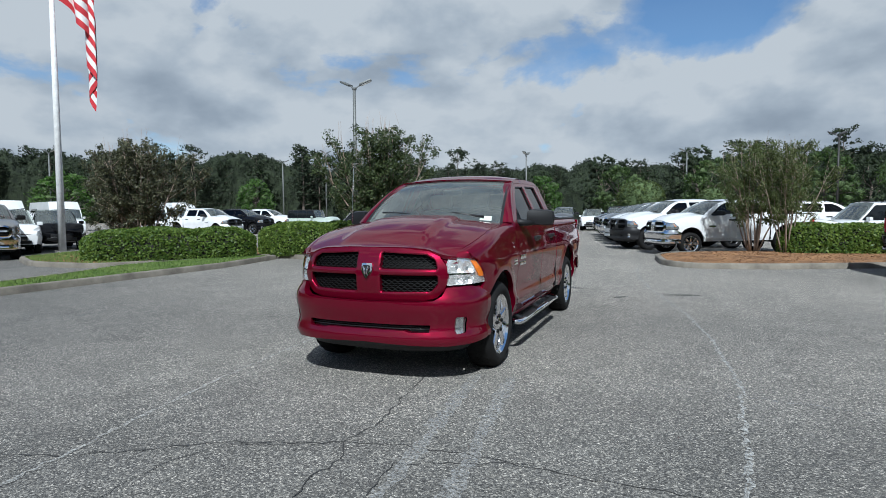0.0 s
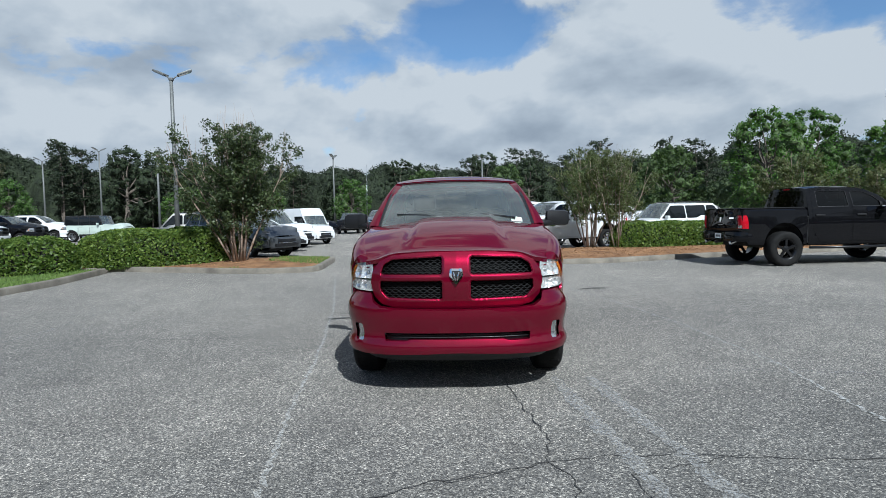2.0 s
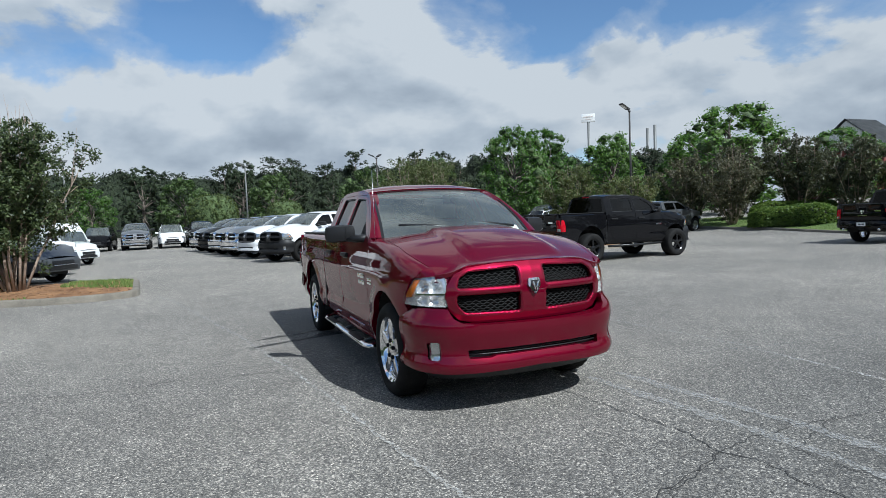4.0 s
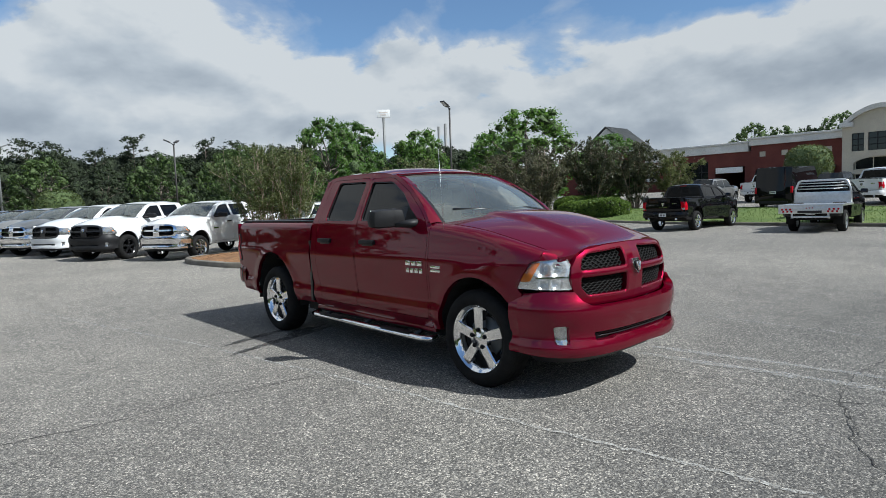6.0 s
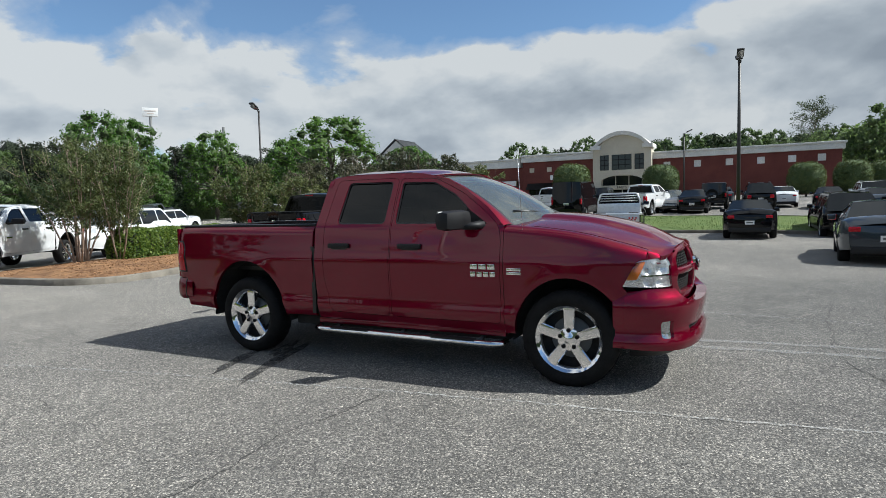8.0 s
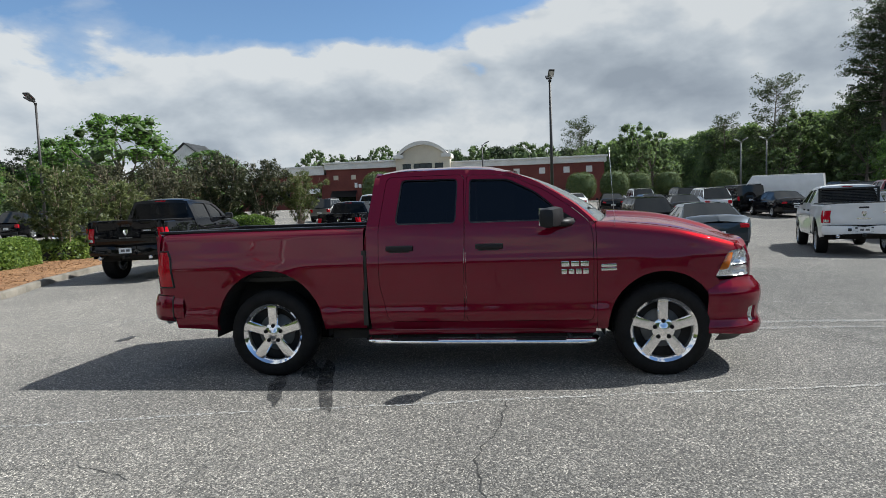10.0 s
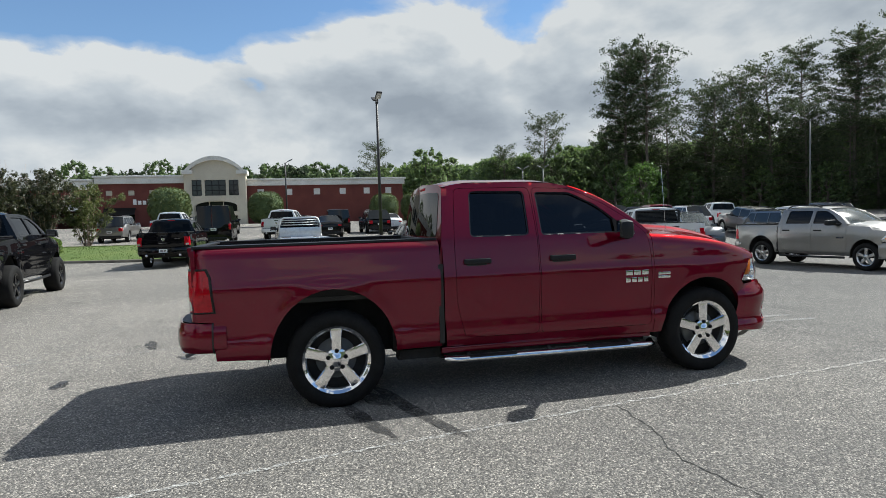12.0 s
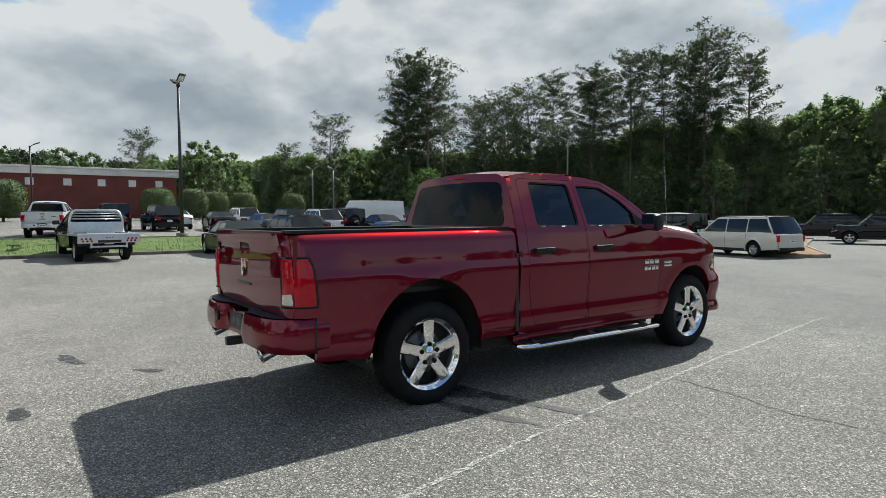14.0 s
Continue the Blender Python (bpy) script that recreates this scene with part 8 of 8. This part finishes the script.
def hedge(pts, wid, h, seed, label, z0=0.12, count=15000, size=0.045):
    """A clipped hedge along a line: a near-black core for its inner shade under several coats of leaves."""
    rng = np.random.default_rng(seed)
    root = thing("hedge", label, "hedge", "clipped hedges")
    line = [Vector(p) for p in pts]
    seg = [(b - a).length for a, b in zip(line, line[1:])]
    tot = sum(seg)

    def along(s):
        for (a, b), L in zip(zip(line, line[1:]), seg):
            if s <= L or (a, b) == (line[-2], line[-1]):
                d = (b - a) / L
                return a + d * s, Vector((-d.y, d.x))
            s -= L

    def shape(s, ang):
        # rounded box section, closing at both ends
        p = along(min(max(s, 0.0), tot - 1e-4))[0]
        ahead, behind = along(min(s + 0.8, tot - 1e-4))[0], along(max(s - 0.8, 0.0))[0]
        p = (p * 2 + ahead + behind) / 4 if 0.8 < s < tot - 0.8 else p
        way = (ahead - behind).normalized()
        nrm = Vector((-way.y, way.x))
        end = min(1.0, (max(0.0, min(s, tot - s) / (wid * 0.45))) ** 0.5) if min(s, tot - s) < wid * 0.45 else 1.0
        c, sn = math.cos(ang), math.sin(ang)
        k = 1 / (abs(c) ** 4 + abs(sn) ** 4) ** 0.25
        wob = 1 + 0.10 * noise.noise((p.x * 0.9, p.y * 0.9, ang)) + 0.05 * noise.noise((p.x * 3, p.y * 3, ang * 2))
        x, z = c * k * wid / 2 * wob * end, max(0.0, sn) * k * h * wob * (0.55 + 0.45 * end)
        return Vector((p.x + nrm.x * x, p.y + nrm.y * x, ground_z(p.x, p.y) + z0 + z))

    # near-black sheet that paints the shade behind the leaves
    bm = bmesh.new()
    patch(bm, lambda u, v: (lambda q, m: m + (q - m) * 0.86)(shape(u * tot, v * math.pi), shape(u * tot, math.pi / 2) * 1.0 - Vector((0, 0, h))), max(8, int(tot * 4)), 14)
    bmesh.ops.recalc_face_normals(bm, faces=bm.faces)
    part("core", bm, UNDER, root, "near-black sheet for the shade inside the hedge")
    S, A = rng.random(count) * tot, rng.random(count) * math.pi
    cs = [tuple(shape(s, a) + Vector((0, 0, -0.02))) for s, a in zip(S, A)]
    v, f = leaves(rng, cs, np.full(count, 0.05), 2, size, 1.0, 1.0)
    leaf_object("foliage", v, f, LEAF_HEDGE, root, "dense bright green leaves")
    return root


hedge([(-14.3, 5.4), (-12.3, 6.6), (-10.5, 8.7)], 1.5, 0.92, 1, "clipped green hedge along the lot kerb", 0.14, 12000)
hedge([(-11.2, 9.85), (-8.9, 10.2), (-6.8, 10.8)], 1.6, 1.05, 2, "clipped green hedge beside a crape myrtle", 0.14, 14000)
hedge([(5.3, 13.3), (7.6, 13.7), (10.8, 14.6)], 1.15, 0.86, 3, "squared green hedge on a straw island", 0.2, 14000)
hedge([(26.0, 17.6), (26.9, 15.6), (27.4, 13.4)], 2.0, 0.95, 4, "low rounded hedge at the lawn edge", 0.15, 9000, 0.06)
hedge([(29.0, 20.0), (31.5, 19.0), (34.0, 18.2)], 2.4, 1.0, 5, "low shrubs beyond the lawn", 0.15, 8000, 0.07)
hedge([(11.5, 14.6), (14.0, 15.2), (16.4, 15.6)], 1.6, 0.7, 6, "low shrubs on a straw island", 0.2, 7000, 0.05)

M1 = myrtle(4.15, 4.7, 11, LEAF_MYRTLE, "vase-shaped crape myrtle with pale peeling stems", 18, 54, per=84, low=0.24, leaf=0.038)
M1.matrix_world = pose(-6.5, 10.0, 0.2, 0, 0, 165)
M2 = myrtle(4.0, 3.9, 12, LEAF_LIT_OLIVE, "crape myrtle with dense dark foliage", 12, 18, per=46, low=0.44, leaf=0.038)
M2.matrix_world = pose(4.65, 13.7, 0.2) @ Matrix.Diagonal((0.8, 0.8, 0.92, 1))
M3 = myrtle(4.0, 4.4, 13, LEAF_MYRTLE_RED, "reddish crape myrtle with bare upper twigs", 15, 30, per=60, low=0.26, leaf=0.043)
M3.matrix_world = pose(-15.0, 8.2, 0.2)
copy_thing(M2, pose(5.5, 13.2, 0.2, 0, 0, 130) @ Matrix.Diagonal((0.85, 0.85, 0.97, 1)))
copy_thing(M3, pose(-17.6, 9.6, 0.1, 0, 0, 70) @ Matrix.Scale(0.95, 4))
M4 = myrtle(4.0, 4.2, 14, LEAF_LIT_OLIVE, "crape myrtle in a row along the lot", 11, 12, per=42, low=0.16, leaf=0.059)
M4.matrix_world = pose(12.4, 14.6, ground_z(12.4, 14.6) + 0.1, 0, 0, 60) @ Matrix.Scale(0.85, 4)
M5 = myrtle(4.0, 4.4, 15, LEAF_MYRTLE_RED, "reddish crape myrtle beyond the lawn", 13, 14, per=42, low=0.16, leaf=0.059)
M5.matrix_world = pose(26.8, 19.4, ground_z(26.8, 19.4) + 0.1, 0, 0, 20)
for src, x, y, a, s in ((M4, 16.2, 15.4, 200, 0.9), (M5, 29.6, 21.6, 110, 1.2), (M5, 31.4, 18.6, 200, 1.25), (M5, 33.2, 16.4, 300, 1.15), (M4, 34.6, 14.4, 30, 1.12), (M5, 28.2, 24.0, 250, 1.1)):
    copy_thing(src, pose(x, y, ground_z(x, y) + 0.1, 0, 0, a) @ Matrix.Scale(s, 4))

B1 = broadleaf(8.6, 6.4, 21, LEAF_BRIGHT, size=0.095, per=64, clumps=150, low=0.12)
B1.matrix_world = pose(41.4, 32.5, ground_z(41.4, 32.5)) @ Matrix.Diagonal((1.65, 1.65, 1.16, 1))
B2 = broadleaf(9.6, 6.6, 22, LEAF_BRIGHT, size=0.098, per=64, clumps=150)
B2.matrix_world = pose(26.9, 45.4, 0) @ Matrix.Scale(1.1, 4)
B3 = broadleaf(8.2, 6.0, 23, LEAF_BRIGHT, size=0.10, per=64, clumps=140)
B3.matrix_world = pose(37.8, 44.2, ground_z(37.8, 44.2)) @ Matrix.Scale(1.1, 4)
B4 = broadleaf(8.4, 6.6, 24, LEAF_MID, label="deep green deciduous tree at the lot edge", size=0.10, per=64, clumps=140, low=0.08)
B4.matrix_world = pose(21.0, 52.0, 0) @ Matrix.Scale(0.95, 4)
for src, x, y, a, s in ((B3, 32.0, 46.5, 60, 0.72), (B4, 14.5, 56.0, 30, 1.05), (B4, 5.0, 58.0, 100, 1.0), (B4, -3.5, 58.0, 230, 0.95), (B4, 23.0, 60.0, 10, 1.2), (B3, 46.0, 42.0, 45, 1.1), (B1, 52.0, 30.0, 300, 0.85), (B2, 34.0, 52.0, 200, 1.2),
                        (B3, -44.0, 50.0, 10, 0.75), (B1, -30.0, 58.0, 80, 0.6), (B3, -22.0, 62.0, 140, 0.65), (B1, -54.0, 34.0, 200, 0.7), (B3, -11.5, 57.0, 240, 0.72), (B1, 62.0, 52.0, 20, 1.1)):
    copy_thing(src, pose(x, y, ground_z(x, y), 0, 0, a) @ Matrix.Scale(s * 0.87, 4))

# clipped round trees in front of the brick building
def topiary(h, w, seed):
    rng = np.random.default_rng(seed)
    root = thing("clipped_tree", "dense clipped dome-shaped evergreen", "tree", "clipped round trees")
    bm = bmesh.new()
    limb(bm, (0, 0, -0.2), (0, 0, h * 0.5), 0.16, 0.10, rng, 0.02, 4, 8)
    part("trunk", bm, BARK, root, "short grey trunk")

    def dome(a, v, k):
        e = math.pi * v
        r = w / 2 * (math.sin(e) ** 0.62) * (1 + 0.06 * noise.noise((math.cos(a) * 2, math.sin(a) * 2, v * 5 + seed))) * k
        return (r * math.cos(a), r * math.sin(a), h * 0.52 - h * 0.48 * k * math.cos(e) * (1 if v > 0.5 else 0.92))

    # solid core, coloured as the shade inside the dome
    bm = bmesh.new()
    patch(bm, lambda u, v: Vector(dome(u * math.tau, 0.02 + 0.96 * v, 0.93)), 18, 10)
    part("inner_crown", bm, CROWN_SHADE, root, "solid core with the crown's inner shade in its colour")
    cs = [dome(float(a), float(math.acos(1 - 2 * q) / math.pi), 0.97) for a, q in zip(rng.uniform(0, math.tau, 1500), rng.random(1500))]
    v, f = leaves(rng, cs, np.full(1500, 0.13), 4, 0.085, 1.0, 0.9)
    leaf_object("crown", v, f, LEAF_CLIPPED, root, "dense clipped leaves")
    return root


TOP = topiary(4.7, 4.6, 31)
TOP.matrix_world = pose(66.5, 15.6, ground_z(66.5, 15.6))
for x, y, s in ((65.0, 5.2, 0.86), (71.0, -9.2, 0.82), (75.0, -14.0, 0.85), (78.0, -17.5, 0.8), (80.0, -22.0, 0.8), (82.0, -30.0, 0.8), (50.0, 50.0, 0.9), (-1.0, 52.0, 0.95), (5.5, 53.0, 0.8)):
    copy_thing(TOP, pose(x, y, ground_z(x, y), 0, 0, x * 37 % 360) @ Matrix.Scale(s, 4))

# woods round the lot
D1 = broadleaf(15.0, 10.5, 41, LEAF_SHADED_WOOD, "woodland_tree", "dark woodland tree at the edge of the wood", 0.172, 25, 150, 0.03, "wood edge trees", 0.7)
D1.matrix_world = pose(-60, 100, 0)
D2 = broadleaf(13.0, 9.0, 42, LEAF_SHADED_WOOD, "woodland_tree", "dark woodland tree at the edge of the wood", 0.168, 25, 140, 0.03, "wood edge trees", 0.7)
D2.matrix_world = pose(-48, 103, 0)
D3 = broadleaf(15.0, 10.0, 43, LEAF_LIT_WOOD, "woodland_tree", "mixed woodland tree at the edge of the wood", 0.165, 31, 150, 0.03, "wood edge trees", 0.66)
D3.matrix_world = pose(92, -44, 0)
D4 = broadleaf(14.0, 10.5, 44, LEAF_MID, "woodland_tree", "mixed woodland tree behind the brick building", 0.19, 22, 130, 0.03, "wood edge trees", 0.7)
D4.matrix_world = pose(138, -78, 1.0)
def tall_pine(h, seed, bare, reach, boughs=60, tufts=6, per=26, size=0.13, tuft=0.62, mat=None):
    """A clear stem under a broad rounded crown: rising boughs that carry round tufts of needles."""
    rng = np.random.default_rng(seed)
    root = thing("pine_tree", "tall dark pine with a bare lower trunk", "tree", "wood edge trees")
    bm = bmesh.new()
    lean = rng.normal(size=2) * 0.012 * h
    limb(bm, (0, 0, -0.2), (lean[0], lean[1], h * 0.97), 0.0125 * h, 0.0022 * h, rng, 0.008, 9, 8)
    cs, rs = [], []
    for i in range(boughs):
        u = (i + rng.random()) / boughs
        z = h * (bare + (0.95 - bare) * u)
        full = math.sin(math.pi * (0.16 + 0.70 * u)) ** 0.7
        L = reach * full * (0.35 + 0.70 * rng.random() ** 0.7)
        a = i * 2.4 + rng.normal() * 0.5
        base = Vector((lean[0] * z / h, lean[1] * z / h, z))
        tip = base + Vector((math.cos(a) * L, math.sin(a) * L, L * (0.10 + 0.55 * u) * rng.uniform(0.5, 1.2)))
        limb(bm, base, tip, 0.0028 * h, 0.0008 * h, rng, 0.06, 3, 4)
        for j in range(tufts):
            q = 0.38 + 0.66 * (j + rng.random()) / tufts
            side = Vector((-math.sin(a), math.cos(a), 0)) * rng.normal() * 0.20 * L * q
            cs.append(tuple(base.lerp(tip, q) + side + Vector((0, 0, tuft * (0.1 + 0.7 * rng.random())))))
            rs.append(tuft * (0.60 + 0.75 * rng.random()))
    for _ in range(10):
        cs.append((lean[0] + rng.normal() * tuft, lean[1] + rng.normal() * tuft, h * (0.935 + 0.05 * rng.random())))
        rs.append(tuft * (0.7 + 0.5 * rng.random()))
    part("trunk", bm, BARK, root, "straight bare trunk")
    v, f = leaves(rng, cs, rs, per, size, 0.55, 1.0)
    leaf_object("crown", v, f, mat or LEAF_SHADED_PINE, root, "rounded crown of needle tufts")
    return root


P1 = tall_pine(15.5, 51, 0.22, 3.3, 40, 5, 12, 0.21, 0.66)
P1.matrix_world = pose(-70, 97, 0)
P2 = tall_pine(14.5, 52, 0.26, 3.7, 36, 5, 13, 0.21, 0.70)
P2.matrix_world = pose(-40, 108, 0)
P3 = tall_pine(29.0, 53, 0.36, 5.0, per=48, tuft=0.84, mat=LEAF_LIT_PINE)
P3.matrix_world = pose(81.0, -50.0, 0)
P4 = tall_pine(27.0, 54, 0.52, 6.2, per=52, tuft=0.86, mat=LEAF_LIT_PINE)
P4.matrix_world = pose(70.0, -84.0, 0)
P5 = tall_pine(22.0, 55, 0.07, 5.4, 72, 6, 30, 0.142, 0.98, LEAF_LIT_PINE)
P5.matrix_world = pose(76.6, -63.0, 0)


def along_line(pts, step):
    out = []
    for (ax, ay), (bx, by) in zip(pts, pts[1:]):
        n = max(1, int(math.hypot(bx - ax, by - ay) / step))
        out += [(ax + (bx - ax) * i / n, ay + (by - ay) * i / n) for i in range(n)]
    return out


wr = random.Random(5)
NORTH = [(-150, 10), (-128, 62), (-80, 100), (-30, 116), (30, 112), (70, 95), (95, 80)]
for i, (x, y) in enumerate(along_line(NORTH, 4.8)):
    src = (P1, P2, P1, P2, D2, P1)[i % 6]
    k = wr.uniform(0.92, 1.08) * (0.95 if x < -52 else 0.77 if x < -4 else 0.92)
    copy_thing(src, pose(x + wr.uniform(-3, 3), y + wr.uniform(-3, 3), 0, 0, 0, wr.uniform(0, 360)) @ Matrix.Scale(k, 4))
for i, (x, y) in enumerate(along_line([(-10, 98), (20, 100), (45, 92), (64, 80)], 7.0)):
    copy_thing((D1, D2)[i % 2], pose(x, y, 0, 0, 0, wr.uniform(0, 360)) @ Matrix.Scale(wr.uniform(0.84, 0.98) if -2 < x < 16 else wr.uniform(0.62, 0.78), 4))
SOUTH = [(104, -16), (100, -34), (90, -52), (80, -74), (62, -92), (36, -100), (0, -108), (-40, -112)]
for i, (x, y) in enumerate(along_line(SOUTH[:6] + [(14, -105)], 8.0)):
    src = (P5, D3, P5, P5, D3, P5)[i % 6]
    k = wr.uniform(0.95, 1.15) if y > -40 else wr.uniform(1.0, 1.15) if 58 < x < 76 else wr.uniform(1.2, 1.5)
    copy_thing(src, pose(x + wr.uniform(-3, 3), y + wr.uniform(-3, 3), 0, 0, 0, wr.uniform(0, 360)) @ Matrix.Scale(k * (0.66 if src is P5 else 1.0), 4))
for x, y, s in ((83.5, -51.5, 0.95), (79.0, -53.0, 1.02), (76.5, -80.0, 1.0), (72.5, -86.5, 1.05), (66.0, -89.0, 1.1), (61.0, -92.0, 1.15), (56.0, -95.0, 1.05), (53.0, -93.0, 1.2), (48.0, -97.0, 1.0), (26.0, -103.0, 1.0), (20.0, -102.0, 0.95), (14.0, -106.0, 1.05)):
    copy_thing((P3, P4)[int(x) % 2], pose(x, y, 0, 0, 0, wr.uniform(0, 360)) @ Matrix.Scale(s, 4))
for x, y, s in ((74.0, -66.5, 1.02), (71.5, -69.5, 1.08), (68.0, -72.5, 0.80), (64.0, -76.0, 0.72), (88.0, -50.0, 0.70), (85.5, -56.0, 0.78)):
    copy_thing(P5, pose(x, y, 0, 0, 0, wr.uniform(0, 360)) @ Matrix.Scale(s, 4))
for i, (x, y) in enumerate(along_line([(96, -14), (91, -33), (82, -50), (72, -66), (57, -82), (36, -92), (15, -98)], 8.5)):
    copy_thing(D3, pose(x + wr.uniform(-2, 2), y + wr.uniform(-2, 2), 0, 0, 0, wr.uniform(0, 360)) @ Matrix.Scale(wr.uniform(0.55, 0.85), 4))
copy_thing(B2, pose(70.5, -46.5, 0, 0, 0, 40) @ Matrix.Scale(0.9, 4))
for i, (x, y) in enumerate(along_line([(140, -74), (138, -20), (136, 18), (136, 52)], 5.0)):
    copy_thing((D4, D4, D2)[i % 3], pose(x + wr.uniform(-2, 2), y, 1.0, 0, 0, wr.uniform(0, 360)) @ Matrix.Scale(wr.uniform(1.02, 1.16), 4))


def woodland(pts, high, deep, seed, label, out=4.0, count=5000, size=0.30, mass=None, leaf=None):
    """The closed mass of a far wood: a lumpy body under a coat of leaves."""
    rng = np.random.default_rng(seed)
    line = along_line(pts, 1.6)
    ns, nv = len(line) - 1, 12
    top = curve(list(range(len(high))), high)

    def shape(u, v):
        s = u * ns
        i = min(int(s), ns - 1)
        x, y = (line[i][k] + (line[i + 1][k] - line[i][k]) * (s - i) for k in (0, 1))
        r = math.hypot(x, y)
        nx, ny = x / r, y / r
        h = top(u * (len(high) - 1)) * (1 + 0.16 * noise.noise((x * 0.16, y * 0.16, seed)) + 0.10 * noise.noise((x * 0.45, y * 0.45, seed)))
        a = math.pi * v
        d = out - deep * math.cos(a) * (1.0 if v < 0.5 else 0.6)
        z = h * min(1.0, math.sin(a) ** 0.55) if 0 < v < 1 else -0.3
        w = 1.5 * noise.noise((x * 0.30, y * 0.30, z * 0.34)) + 0.7 * noise.noise((x * 0.9, y * 0.9, z * 0.9))
        return Vector((x + nx * (d - w), y + ny * (d - w), z + 0.5 * w))

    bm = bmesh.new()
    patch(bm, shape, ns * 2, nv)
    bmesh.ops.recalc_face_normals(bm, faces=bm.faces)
    ob = part("far_wood", bm, mass or LIT_WOOD_MASS, smooth=False)
    tagged(ob, label, "wood", kind="stuff")
    c = np.array([shape(float(u), float(v))[:] for u, v in zip(rng.random(count), 0.03 + 0.55 * rng.random(count))])
    v, f = leaves(rng, c, np.full(count, 0.8), 6, size, 0.8, 0.8)
    return tagged(leaf_object("undergrowth", v, f, leaf or LEAF_SHADED_WOOD), "leafy front of the dense wood", "undergrowth", kind="stuff")


woodland(NORTH, [12.6, 13.6, 14.2, 11.4, 11.0, 12.6, 12.4], 3.5, 71, "dense dark wood behind the far trees", count=7500, size=0.235, mass=SHADED_PINE_MASS, leaf=LEAF_SHADED_PINE)
woodland(SOUTH, [12, 13, 14, 17, 19, 17, 15, 14], 3.5, 72, "dense dark wood below tall pines", count=9000, size=0.24, leaf=LEAF_LIT_WOOD)
woodland([(142, -76), (140, -20), (138, 20), (138, 54)], [14.5, 14.5, 14.5, 13], 3.0, 73, "dark wood behind the brick building", count=2500, size=0.22)
woodland([(20, 60), (34, 52), (46, 42), (54, 46)], [3.0, 4.0, 4.0, 3.0], 1.5, 74, "green thicket below the lot trees", 1.0, 1500, 0.18)
# added out of view, to darken what the truck's side reflects
woodland([(-40, -112), (-72, -84), (-86, -44), (-90, -6), (-100, 28), (-124, 56)], [15, 17, 18, 17, 15, 12], 3.5, 75, "unseen wood added to darken the reflections in the truck", count=1500)
